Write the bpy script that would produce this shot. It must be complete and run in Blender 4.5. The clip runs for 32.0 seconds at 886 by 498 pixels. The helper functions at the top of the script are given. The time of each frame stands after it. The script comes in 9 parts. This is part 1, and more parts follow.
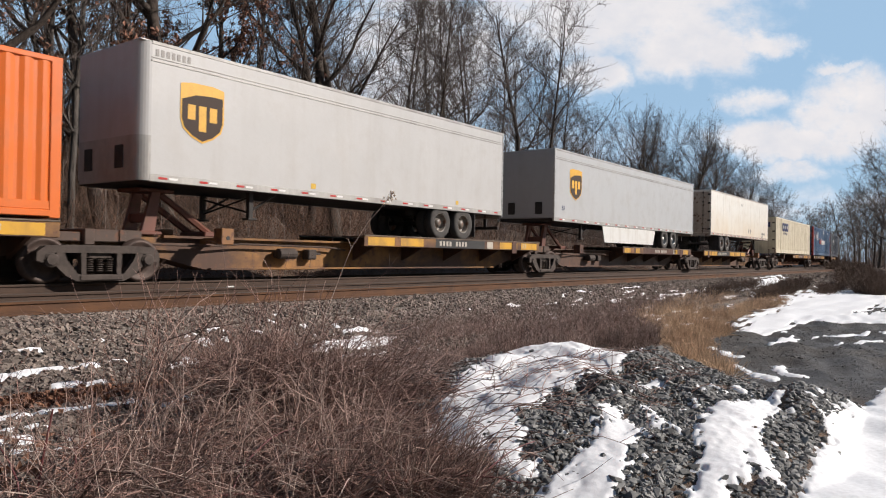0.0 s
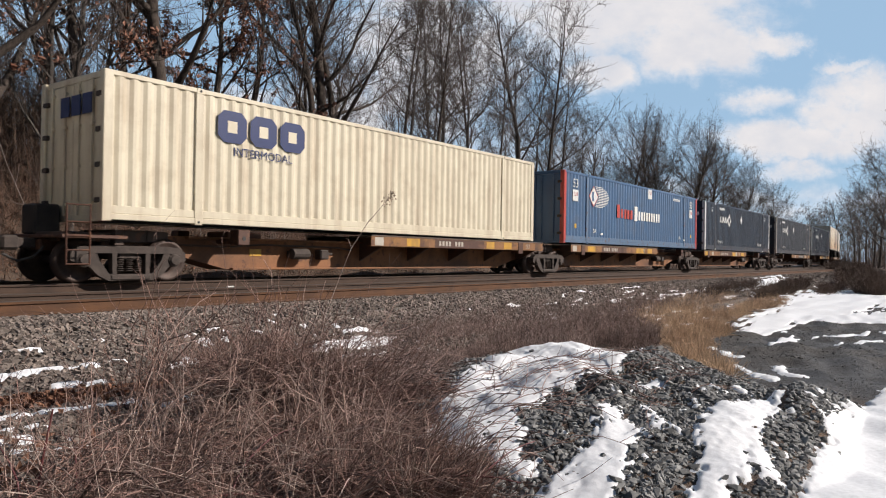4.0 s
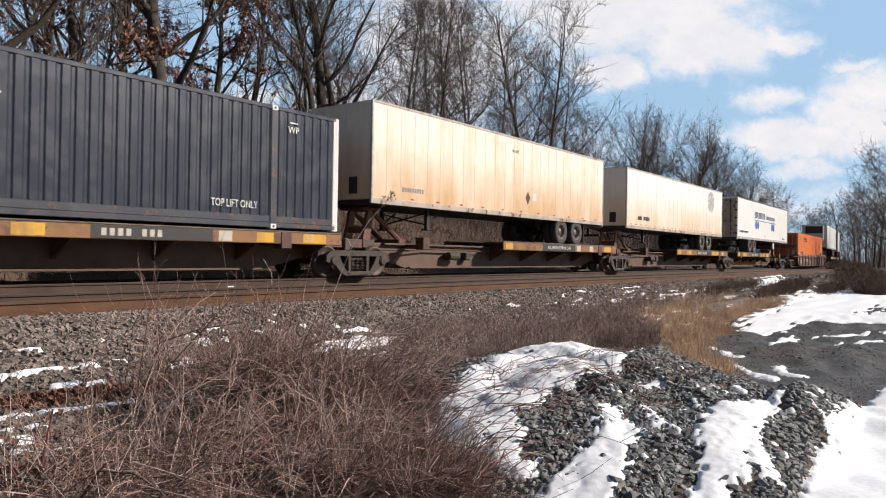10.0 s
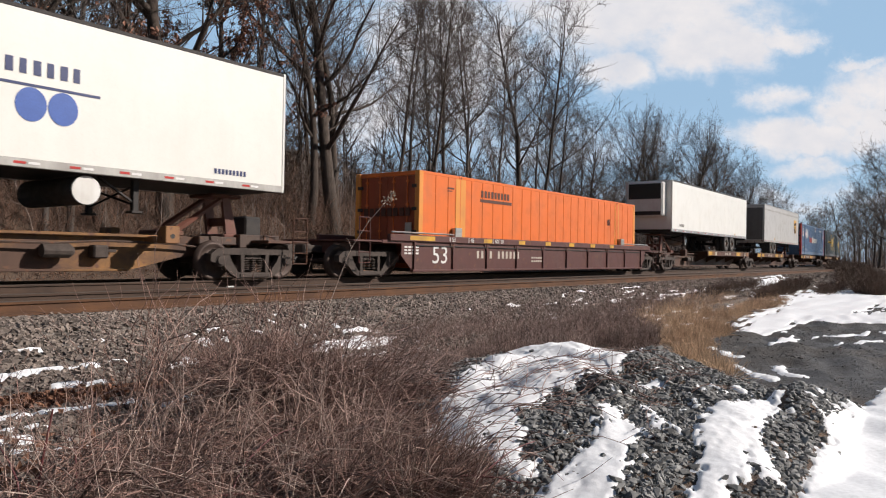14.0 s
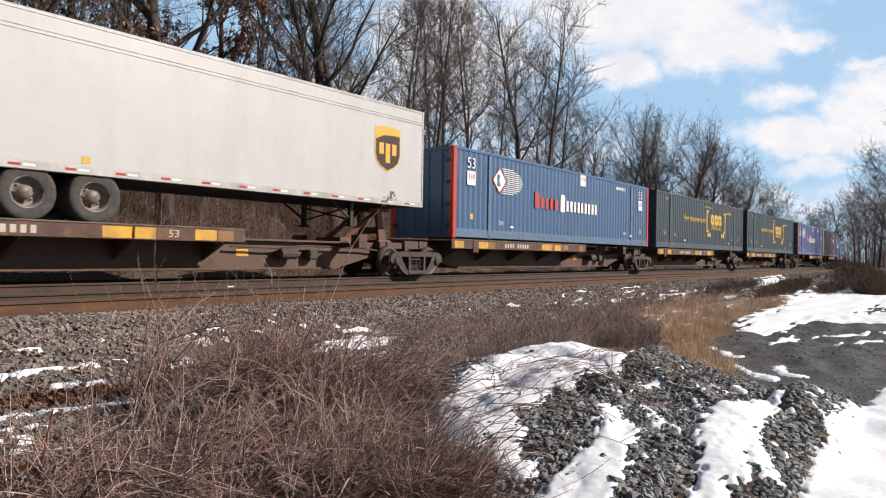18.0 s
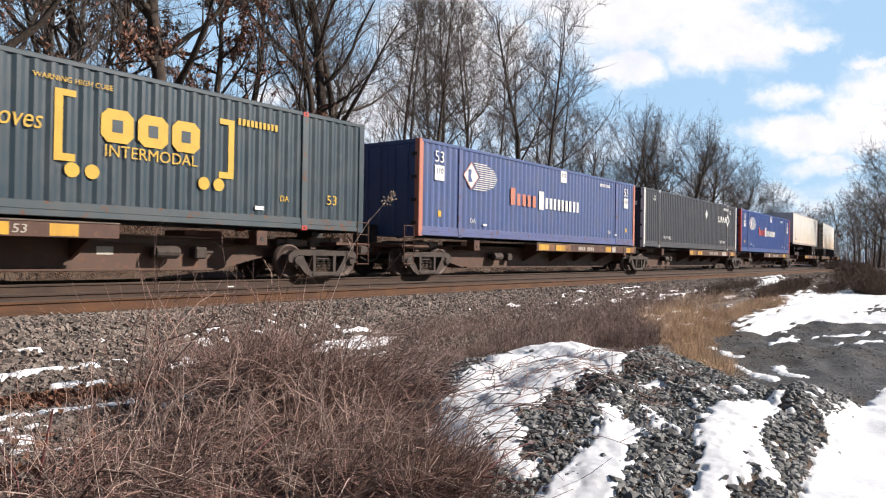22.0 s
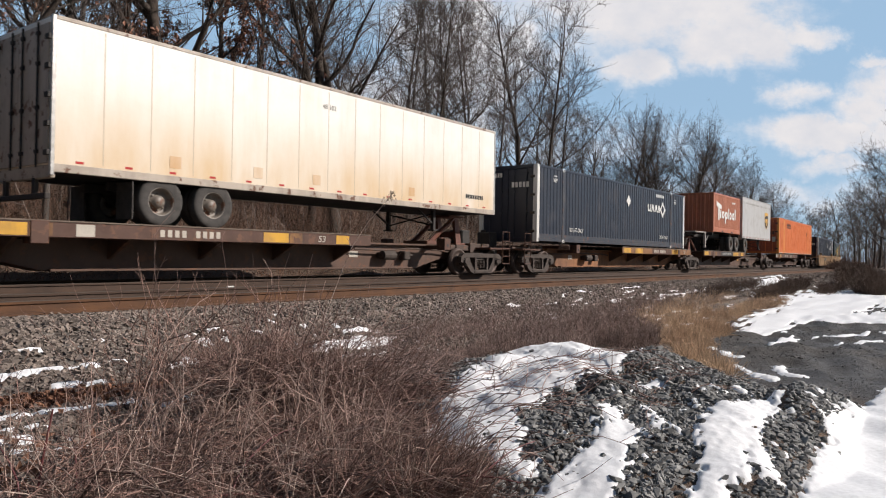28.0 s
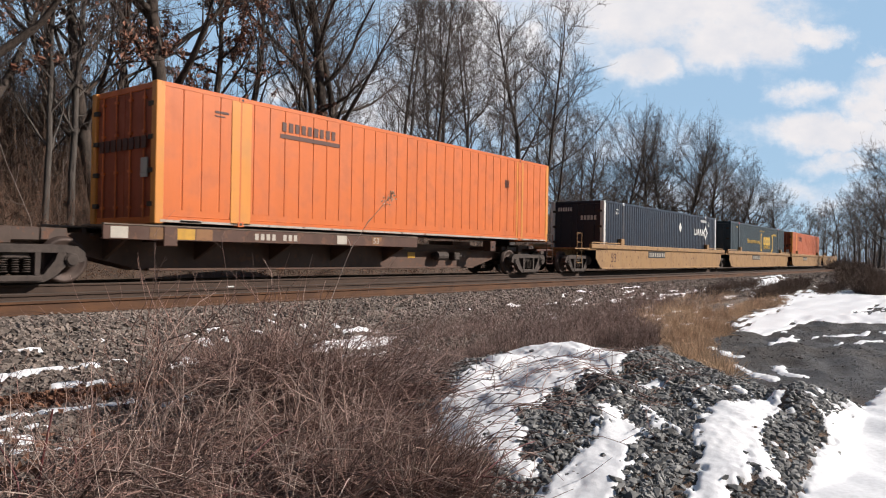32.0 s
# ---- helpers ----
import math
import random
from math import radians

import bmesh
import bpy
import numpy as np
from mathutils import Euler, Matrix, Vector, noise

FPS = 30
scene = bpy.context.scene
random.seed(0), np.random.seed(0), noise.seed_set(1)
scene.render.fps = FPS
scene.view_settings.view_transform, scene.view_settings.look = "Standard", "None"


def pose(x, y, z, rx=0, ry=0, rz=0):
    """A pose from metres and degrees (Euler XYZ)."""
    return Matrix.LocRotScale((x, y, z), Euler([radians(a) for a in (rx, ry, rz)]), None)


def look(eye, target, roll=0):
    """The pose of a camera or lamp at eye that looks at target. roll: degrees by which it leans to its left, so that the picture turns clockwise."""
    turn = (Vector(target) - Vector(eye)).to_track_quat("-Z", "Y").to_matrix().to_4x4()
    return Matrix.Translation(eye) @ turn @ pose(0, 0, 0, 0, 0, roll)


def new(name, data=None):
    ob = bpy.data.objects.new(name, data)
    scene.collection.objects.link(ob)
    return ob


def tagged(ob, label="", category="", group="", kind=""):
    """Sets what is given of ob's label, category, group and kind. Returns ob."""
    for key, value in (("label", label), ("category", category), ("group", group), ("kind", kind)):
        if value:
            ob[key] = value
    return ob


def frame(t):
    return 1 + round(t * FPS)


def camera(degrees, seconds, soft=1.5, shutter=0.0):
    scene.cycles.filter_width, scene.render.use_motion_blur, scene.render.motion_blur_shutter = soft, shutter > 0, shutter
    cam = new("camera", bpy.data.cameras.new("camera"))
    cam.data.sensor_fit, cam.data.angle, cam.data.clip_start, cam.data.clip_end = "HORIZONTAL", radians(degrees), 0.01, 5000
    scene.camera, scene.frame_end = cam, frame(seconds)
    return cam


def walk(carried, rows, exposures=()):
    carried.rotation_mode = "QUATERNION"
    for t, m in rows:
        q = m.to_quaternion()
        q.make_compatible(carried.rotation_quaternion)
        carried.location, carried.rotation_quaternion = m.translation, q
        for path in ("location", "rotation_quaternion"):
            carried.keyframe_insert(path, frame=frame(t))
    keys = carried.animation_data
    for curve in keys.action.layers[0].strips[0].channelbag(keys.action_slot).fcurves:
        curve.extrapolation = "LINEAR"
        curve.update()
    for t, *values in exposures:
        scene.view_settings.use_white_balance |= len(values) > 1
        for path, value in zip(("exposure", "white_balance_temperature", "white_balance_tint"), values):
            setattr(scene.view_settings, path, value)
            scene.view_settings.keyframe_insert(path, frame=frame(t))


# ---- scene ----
# camera: held still beside the line
EYE = (0.0, 0.0, 0.662)
YAW, PITCH, ROLL = radians(52.79), radians(0.449), 0.926
AIM = (math.sin(YAW) * math.cos(PITCH), math.cos(YAW) * math.cos(PITCH), EYE[2] + math.sin(PITCH))
cam = camera(63.24, 32.0, soft=1.1, shutter=0.06)
walk(cam, [(0.0, look(EYE, AIM, ROLL)), (32.0, look(EYE, AIM, ROLL))],
     exposures=[(0.0, 0.16, 6620, 14), (1.0, 0.26, 6620, 14), (2.0, 0.18, 6620, 14), (3.0, 0.06, 6620, 14), (4.5, 0.17, 6620, 14), (6.0, 0.38, 6620, 14), (7.0, 0.52, 6620, 14), (8.0, 0.60, 6620, 14), (9.0, 0.52, 6620, 14), (10.0, 0.28, 6620, 14), (11.0, 0.10, 6620, 14), (13.0, 0.08, 6620, 14), (14.0, 0.14, 6620, 14), (16.0, 0.15, 6620, 14), (17.0, 0.20, 6620, 14), (18.0, 0.36, 6620, 14), (19.0, 0.46, 6620, 14), (20.0, 0.50, 6620, 14), (22.0, 0.50, 6620, 14), (25.0, 0.46, 6620, 14), (26.5, 0.30, 6620, 14), (28.0, 0.10, 6620, 14), (29.0, 0.18, 6620, 14), (30.0, 0.38, 6620, 14), (31.0, 0.34, 6620, 14), (32.0, 0.20, 6620, 14)])

# daylight: low winter sun from the right and behind, broken cloud
SUN_TO = Vector((0.60, -0.80, 0.0)).normalized()
SUN_ELEV = radians(31)
sun_dir = Vector((SUN_TO.x * math.cos(SUN_ELEV), SUN_TO.y * math.cos(SUN_ELEV), math.sin(SUN_ELEV)))
sun_data = bpy.data.lights.new("sun", "SUN")
sun_data.energy, sun_data.angle, sun_data.color = 4.7, radians(0.6), (1.0, 0.95, 0.87)
sun = new("sun", sun_data)
sun.matrix_world = look((0, 0, 60), Vector((0, 0, 60)) - sun_dir)
world = bpy.data.worlds.new("sky")
scene.world = world
world.use_nodes = True
wn, wl = world.node_tree.nodes, world.node_tree.links
sky = wn.new("ShaderNodeTexSky")
sky.sky_type, sky.sun_disc = "NISHITA", False
sky.sun_elevation, sky.sun_rotation = SUN_ELEV, math.atan2(SUN_TO.x, SUN_TO.y)
sky.air_density, sky.dust_density, sky.ozone_density = 1.0, 0.2, 1.6
wl.new(sky.outputs[0], wn["Background"].inputs[0])
wn["Background"].inputs[1].default_value = 0.042

# ------------------------------------------------------------------ the line of the track
SPEED = 13.638
HALF = 1.295
SG = np.arange(-640.0, 760.0, 0.5)
BEND = np.clip((SG - 30.5) * 3.89e-5, 0, 0.0021)
TURN = np.concatenate([[0], np.cumsum((BEND[1:] + BEND[:-1]) * 0.25)])
CX = -640 + np.concatenate([[0], np.cumsum((np.cos(TURN)[1:] + np.cos(TURN)[:-1]) * 0.25)])
CY = 13.346 + HALF + np.concatenate([[0], np.cumsum((np.sin(TURN)[1:] + np.sin(TURN)[:-1]) * 0.25)])


def track(s, off=0.0, z=0.0):
    """A place beside the centre line of the far track; off is positive away from the camera."""
    a = float(np.interp(s, SG, TURN))
    return Vector((float(np.interp(s, SG, CX)) - off * math.sin(a), float(np.interp(s, SG, CY)) + off * math.cos(a), z))


def track_pose(s, z=0.0, off=0.0):
    a = float(np.interp(s, SG, TURN))
    p = track(s, off, z)
    return pose(p.x, p.y, p.z, 0, 0, math.degrees(a))


def offset_of(x, y):
    """Signed distance from the far track's centre line, and the place along it, for arrays."""
    x, y = np.asarray(x, float), np.asarray(y, float)
    s = x.copy()
    for _ in range(6):
        a = np.interp(s, SG, TURN)
        s = s + (x - np.interp(s, SG, CX)) * np.cos(a) + (y - np.interp(s, SG, CY)) * np.sin(a)
        s = np.clip(s, SG[0], SG[-1])
    a = np.interp(s, SG, TURN)
    return -(x - np.interp(s, SG, CX)) * np.sin(a) + (y - np.interp(s, SG, CY)) * np.cos(a), s


def sstep(a, b, x):
    u = np.clip((x - a) / (b - a), 0, 1)
    return u * u * (3 - 2 * u)


def waves(x, y, seed, size):
    """Smooth uneven field in -1..1, quick on arrays."""
    g = np.random.RandomState(seed)
    out = np.zeros(np.broadcast(x, y).shape)
    for i in range(7):
        a, p = g.uniform(0, 6.28), g.uniform(0, 6.28)
        w = 6.28 / size * g.uniform(0.5, 1.9)
        out = out + np.sin((x * math.cos(a) + y * math.sin(a)) * w + p + 1.3 * np.sin((x * math.sin(a * 2) - y * math.cos(a)) * w * 0.7 + p * 2))
    return out / 4.0


def bump_at(x, y, cx, cy, a, ru, rv):
    """1 at the centre of a turned ellipse, 0 at its rim."""
    u = ((x - cx) * math.cos(a) + (y - cy) * math.sin(a)) / ru
    w = (-(x - cx) * math.sin(a) + (y - cy) * math.cos(a)) / rv
    return np.clip(1 - np.sqrt(u * u + w * w), 0, 1)


def pile_height(x, y):
    m = bump_at(x, y, 6.75, 3.15, radians(24), 3.0, 2.25)
    h = 0.545 * (1 - (1 - m) ** 1.75) * (1 + 0.16 * waves(x, y, 5, 1.3))
    r = bump_at(x, y, 7.8, 1.32, radians(4), 1.4, 0.4)
    r2 = bump_at(x, y, 6.0, 1.42, radians(8), 1.6, 0.42)
    return np.maximum(h, 0) + 0.19 * (1 - (1 - r) ** 2) + 0.07 * (1 - (1 - r2) ** 2)


def ground_z(x, y):
    x, y = np.asarray(x, float), np.asarray(y, float)
    off, s = offset_of(x, y)
    near = np.interp(off, [-400, -12, -9.2, -7.6, -6.0, -5.4, 1.7, 2.3, 4.2, 5.4, 6.5], [-0.86, -0.86, -0.83, -0.66, -0.24, -0.205, -0.205, -0.25, -0.75, -0.7, -0.55])
    high = np.interp(s, [-60, 15, 45, 90, 160], [5.6, 5.0, 3.4, 1.6, 1.2])
    bank = high * sstep(5.4, 16.5, off) + 0.035 * np.clip(off - 14, 0, 120)
    rough = 0.03 * waves(x, y, 2, 1.1) + 0.05 * waves(x, y, 3, 5.0)
    rough = rough * np.where((off > -6.2) & (off < 2.6), 0.12, 1.0) + np.where(off > 6, 0.25, 0.0) * waves(x, y, 4, 7.0)
    ridge = 0.016 * np.sin((y - 0.35 * x + 0.5 * waves(x, y, 6, 6.0)) * 9.0) * sstep(9.0, 11.0, x) * sstep(30, 20, x) * sstep(4.3, 3.6, y) * sstep(-3.0, -1.0, y)
    rough = rough + ridge
    far = np.hypot(x, y)
    calm = np.interp(far, [60, 200], [1, 0.2])
    return near + bank + rough * calm + pile_height(x, y)


def gz(x, y):
    return float(ground_z(np.array([x]), np.array([y]))[0])


# ------------------------------------------------------------------ building meshes
class Shape:
    """Plain vertex and face lists."""

    def __init__(self):
        self.v, self.f = [], []

    def add(self, verts, faces):
        n = len(self.v)
        self.v.extend(verts)
        self.f.extend([tuple(i + n for i in q) for q in faces])
        return self

    def box(self, x0, x1, y0, y1, z0, z1, c=0.0):
        """A box with chamfered edges."""
        if c <= 0:
            vs = [(x, y, z) for x in (x0, x1) for y in (y0, y1) for z in (z0, z1)]
            return self.add(vs, [(0, 1, 3, 2), (4, 6, 7, 5), (0, 4, 5, 1), (2, 3, 7, 6), (0, 2, 6, 4), (1, 5, 7, 3)])
        c = min(c, (x1 - x0) * 0.45, (y1 - y0) * 0.45, (z1 - z0) * 0.45)
        vs, idx = [], {}
        for ix, (X, sx) in enumerate(((x0, 1), (x1, -1))):
            for iy, (Y, sy) in enumerate(((y0, 1), (y1, -1))):
                for iz, (Z, sz) in enumerate(((z0, 1), (z1, -1))):
                    for k in range(3):
                        idx[ix, iy, iz, k] = len(vs)
                        vs.append((X + (c * sx if k != 0 else 0), Y + (c * sy if k != 1 else 0), Z + (c * sz if k != 2 else 0)))
        fs = []
        for ax in range(3):
            for side in (0, 1):
                o1, o2 = [a for a in range(3) if a != ax]
                ring = []
                for p, q in ((0, 0), (1, 0), (1, 1), (0, 1)):
                    key = [0, 0, 0]
                    key[ax], key[o1], key[o2] = side, p, q
                    ring.append(idx[key[0], key[1], key[2], ax])
                flip = (side == 0) == (ax != 1)
                fs.append(tuple(reversed(ring)) if flip else tuple(ring))
        for ax in range(3):
            o1, o2 = [a for a in range(3) if a != ax]
            for p in (0, 1):
                for q in (0, 1):
                    ka, kb = [0, 0, 0], [0, 0, 0]
                    ka[o1], ka[o2] = p, q
                    kb[o1], kb[o2] = p, q
                    kb[ax] = 1
                    ka, kb = tuple(ka), tuple(kb)
                    fs.append((idx[(*ka, o1)], idx[(*kb, o1)], idx[(*kb, o2)], idx[(*ka, o2)]))
        for ix in (0, 1):
            for iy in (0, 1):
                for iz in (0, 1):
                    fs.append((idx[ix, iy, iz, 0], idx[ix, iy, iz, 1], idx[ix, iy, iz, 2]))
        return self.add(vs, fs)

    def prism(self, poly, axis, a, b):
        """A polygon given in the two other axes (in x, y, z order), pushed from a to b along an axis."""
        n = len(poly)

        def at(p, t):
            q = list(p)
            q.insert(axis, t)
            return tuple(q)
        vs = [at(p, a) for p in poly] + [at(p, b) for p in poly]
        fs = [tuple(range(n)), tuple(range(2 * n - 1, n - 1, -1))]
        fs += [(i, i + n, (i + 1) % n + n, (i + 1) % n) for i in range(n)]
        return self.add(vs, fs)

    def turned(self, profile, axis, centre, n=16, capped=True):
        """A lathe form: profile of (radius, along) pairs round an axis."""
        vs, fs = [], []
        m = len(profile)
        for i in range(n):
            a = 2 * math.pi * i / n
            for r, h in profile:
                p = [r * math.cos(a), r * math.sin(a)]
                p.insert(axis, h)
                vs.append(tuple(p[k] + centre[k] for k in range(3)))
        for i in range(n):
            j = (i + 1) % n
            for k in range(m - 1):
                fs.append((i * m + k, j * m + k, j * m + k + 1, i * m + k + 1))
        if capped:
            fs.append(tuple(i * m for i in range(n)))
            fs.append(tuple(i * m + m - 1 for i in reversed(range(n))))
        return self.add(vs, fs)

    def rod(self, p, q, r, n=6, r2=None):
        return self.tube([p, q], [r, r if r2 is None else r2], n)

    def tube(self, pts, radii, n=5):
        pts = [Vector(p) for p in pts]
        vs, fs = [], []
        for i, p in enumerate(pts):
            d = (pts[min(i + 1, len(pts) - 1)] - pts[max(i - 1, 0)])
            d = d.normalized() if d.length > 1e-9 else Vector((0, 0, 1))
            u = d.cross(Vector((0.31, 0.17, 0.93)) if abs(d.z) < 0.9 else Vector((1, 0, 0))).normalized()
            w = d.cross(u)
            for k in range(n):
                a = 2 * math.pi * k / n
                vs.append(tuple(p + (u * math.cos(a) + w * math.sin(a)) * radii[i]))
        for i in range(len(pts) - 1):
            for k in range(n):
                fs.append((i * n + k, i * n + (k + 1) % n, (i + 1) * n + (k + 1) % n, (i + 1) * n + k))
        fs.append(tuple(reversed(range(n))))
        fs.append(tuple(range((len(pts) - 1) * n, len(pts) * n)))
        return self.add(vs, fs)

    def mesh(self, name):
        me = bpy.data.meshes.new(name)
        me.from_pydata(self.v, [], self.f)
        bm = bmesh.new()
        bm.from_mesh(me)
        bmesh.ops.recalc_face_normals(bm, faces=bm.faces)
        bm.to_mesh(me)
        bm.free()
        return me


def part(name, shape, material, parent, label="", at=None):
    """Links a shape (or a mesh made before) as one mesh object under a thing or a part."""
    me = shape.mesh(name) if isinstance(shape, Shape) else shape
    if material is not None and not me.materials:
        me.materials.append(material)
    ob = new(name, me)
    ob.parent = parent
    if at is not None:
        ob.matrix_basis = at
    return tagged(ob, label) if label else ob


def thing(name, label, category, group="", kind="", at=None):
    ob = new(name)
    ob.empty_display_size = 0.3
    if at is not None:
        ob.matrix_basis = at
    return tagged(ob, label, category, group, kind)


def array_mesh(name, verts, faces, material=None, smooth=False):
    """A mesh from numpy arrays with equal-sized faces."""
    me = bpy.data.meshes.new(name)
    verts, faces = np.asarray(verts, np.float32), np.asarray(faces, np.int32)
    k = faces.shape[1]
    me.vertices.add(len(verts))
    me.vertices.foreach_set("co", verts.ravel())
    me.loops.add(faces.size)
    me.loops.foreach_set("vertex_index", faces.ravel())
    me.polygons.add(len(faces))
    me.polygons.foreach_set("loop_start", np.arange(0, faces.size, k, dtype=np.int32))
    me.polygons.foreach_set("loop_total", np.full(len(faces), k, np.int32))
    me.polygons.foreach_set("use_smooth", np.full(len(faces), bool(smooth)))
    me.update(calc_edges=True)
    me.validate()
    if material is not None:
        me.materials.append(material)
    return me


TEXTS = {}


def text_mesh(words, size, shear=0.0, wide=1.0):
    """Flat lettering with the built-in font, standing in the xz plane and facing the camera, centred."""
    key = (words, size, shear, wide)
    if key not in TEXTS:
        cu = bpy.data.curves.new("lettering", "FONT")
        cu.body, cu.size, cu.align_x, cu.align_y, cu.extrude, cu.shear = words, size, "CENTER", "CENTER", 0.002, shear
        cu.resolution_u = 3
        ob = bpy.data.objects.new("lettering", cu)
        scene.collection.objects.link(ob)
        deps = bpy.context.evaluated_depsgraph_get()
        me = bpy.data.meshes.new_from_object(ob.evaluated_get(deps))
        me.materials.clear()
        me.transform(Matrix.Rotation(radians(90), 4, "X") @ Matrix.Diagonal((wide, 1, 1, 1)))
        bpy.data.objects.remove(ob)
        bpy.data.curves.remove(cu)
        TEXTS[key] = me
    return TEXTS[key].copy()


# ------------------------------------------------------------------ materials
def node_mat(name):
    m = bpy.data.materials.new(name)
    m.use_nodes = True
    nt = m.node_tree
    return m, nt.nodes, nt.links, nt.nodes["Principled BSDF"]


def noise_ramp(N, L, coord, scale, detail, lo, hi, stretch=(1, 1, 1), rough=0.6):
    """A noise squeezed to 0..1 between two levels."""
    mp = N.new("ShaderNodeMapping")
    mp.inputs["Scale"].default_value = stretch
    L.new(coord, mp.inputs[0])
    n = N.new("ShaderNodeTexNoise")
    n.inputs["Scale"].default_value, n.inputs["Detail"].default_value, n.inputs["Roughness"].default_value = scale, detail, rough
    L.new(mp.outputs[0], n.inputs["Vector"])
    r = N.new("ShaderNodeMapRange")
    r.inputs["From Min"].default_value, r.inputs["From Max"].default_value = lo, hi
    L.new(n.outputs["Fac"], r.inputs["Value"])
    return r.outputs[0]


def blend(N, L, fac, a, b, mode="MIX"):
    x = N.new("ShaderNodeMix")
    x.data_type, x.blend_type = "RGBA", mode
    if isinstance(fac, float):
        x.inputs[0].default_value = fac
    else:
        L.new(fac, x.inputs[0])
    for sock, val in ((x.inputs[6], a), (x.inputs[7], b)):
        if isinstance(val, tuple):
            sock.default_value = (*val[:3], 1)
        else:
            L.new(val, sock)
    return x.outputs[2]


def scaled(N, L, val, k):
    m = N.new("ShaderNodeMath")
    m.operation = "MULTIPLY"
    L.new(val, m.inputs[0])
    m.inputs[1].default_value = k
    return m.outputs[0]


def bumped(N, L, bsdf, height, strength, dist):
    b = N.new("ShaderNodeBump")
    b.inputs["Strength"].default_value, b.inputs["Distance"].default_value = strength, dist
    L.new(height, b.inputs["Height"])
    L.new(b.outputs[0], bsdf.inputs["Normal"])


def paint(name, col, dirt=(0.12, 0.085, 0.06), amount=0.35, streak=0.3, streak_col=None, rough=0.5, rust=0.0, coords="Object", low=None):
    """Weathered paint: large grime, fine speckle, vertical streaks, and chips of rust."""
    m, N, L, B = node_mat(name)
    co = N.new("ShaderNodeTexCoord").outputs[coords]
    c = blend(N, L, noise_ramp(N, L, co, 0.7, 4, 0.35, 0.75), tuple(v * 0.94 for v in col), col)
    f1 = noise_ramp(N, L, co, 1.6, 6, 0.48, 0.8)
    c = blend(N, L, scaled(N, L, f1, amount), c, dirt)
    f2 = noise_ramp(N, L, co, 1.7, 5, 0.46, 0.80, (1.6, 1.6, 0.16))
    c = blend(N, L, scaled(N, L, f2, streak), c, streak_col or dirt)
    f3 = noise_ramp(N, L, co, 26, 3, 0.55, 0.75)
    c = blend(N, L, scaled(N, L, f3, 0.12), c, dirt)
    if low is not None:
        # road spray: a stain that climbs from the lower rail, thinning in streaks
        sep = N.new("ShaderNodeSeparateXYZ")
        L.new(co, sep.inputs[0])
        up = N.new("ShaderNodeMapRange")
        up.interpolation_type = "SMOOTHSTEP"
        up.inputs["From Min"].default_value, up.inputs["From Max"].default_value = 3.1, 1.0
        L.new(sep.outputs["Z"], up.inputs["Value"])
        tone = noise_ramp(N, L, co, 0.8, 6, 0.10, 0.66, (1.3, 1.3, 0.35))
        mul = N.new("ShaderNodeMath")
        mul.operation = "MULTIPLY"
        L.new(up.outputs[0], mul.inputs[0])
        L.new(tone, mul.inputs[1])
        c = blend(N, L, mul.outputs[0], c, low)
    if rust > 0:
        f4 = noise_ramp(N, L, co, 5, 8, 0.60 - rust * 0.12, 0.66 - rust * 0.1)
        c = blend(N, L, f4, c, (0.13, 0.055, 0.028))
    L.new(c, B.inputs["Base Color"])
    r = N.new("ShaderNodeMapRange")
    r.inputs["To Min"].default_value, r.inputs["To Max"].default_value = rough - 0.08, rough + 0.22
    L.new(f1, r.inputs["Value"])
    L.new(r.outputs[0], B.inputs["Roughness"])
    bumped(N, L, B, noise_ramp(N, L, co, 9, 4, 0.3, 0.7), 0.08, 0.01)
    return m


def patchy(name, col, grime, lo=0.40, hi=0.58):
    """Old coat worn and caked in broad patches, with the streaks and chips of weathered paint over it."""
    m, N, L, B = node_mat(name)
    co = N.new("ShaderNodeTexCoord").outputs["Object"]
    c = blend(N, L, noise_ramp(N, L, co, 0.55, 7, lo, hi, (0.8, 1, 1.3), 0.62), col, grime)
    c = blend(N, L, scaled(N, L, noise_ramp(N, L, co, 1.7, 5, 0.44, 0.8, (1.6, 1.6, 0.16)), 0.6), c, tuple(v * 0.6 for v in grime))
    c = blend(N, L, noise_ramp(N, L, co, 5, 8, 0.57, 0.64), c, (0.115, 0.050, 0.027))
    c = blend(N, L, scaled(N, L, noise_ramp(N, L, co, 24, 4, 0.5, 0.72), 0.3), c, grime)
    L.new(c, B.inputs["Base Color"])
    B.inputs["Roughness"].default_value = 0.68
    bumped(N, L, B, noise_ramp(N, L, co, 9, 5, 0.3, 0.7), 0.15, 0.01)
    return m


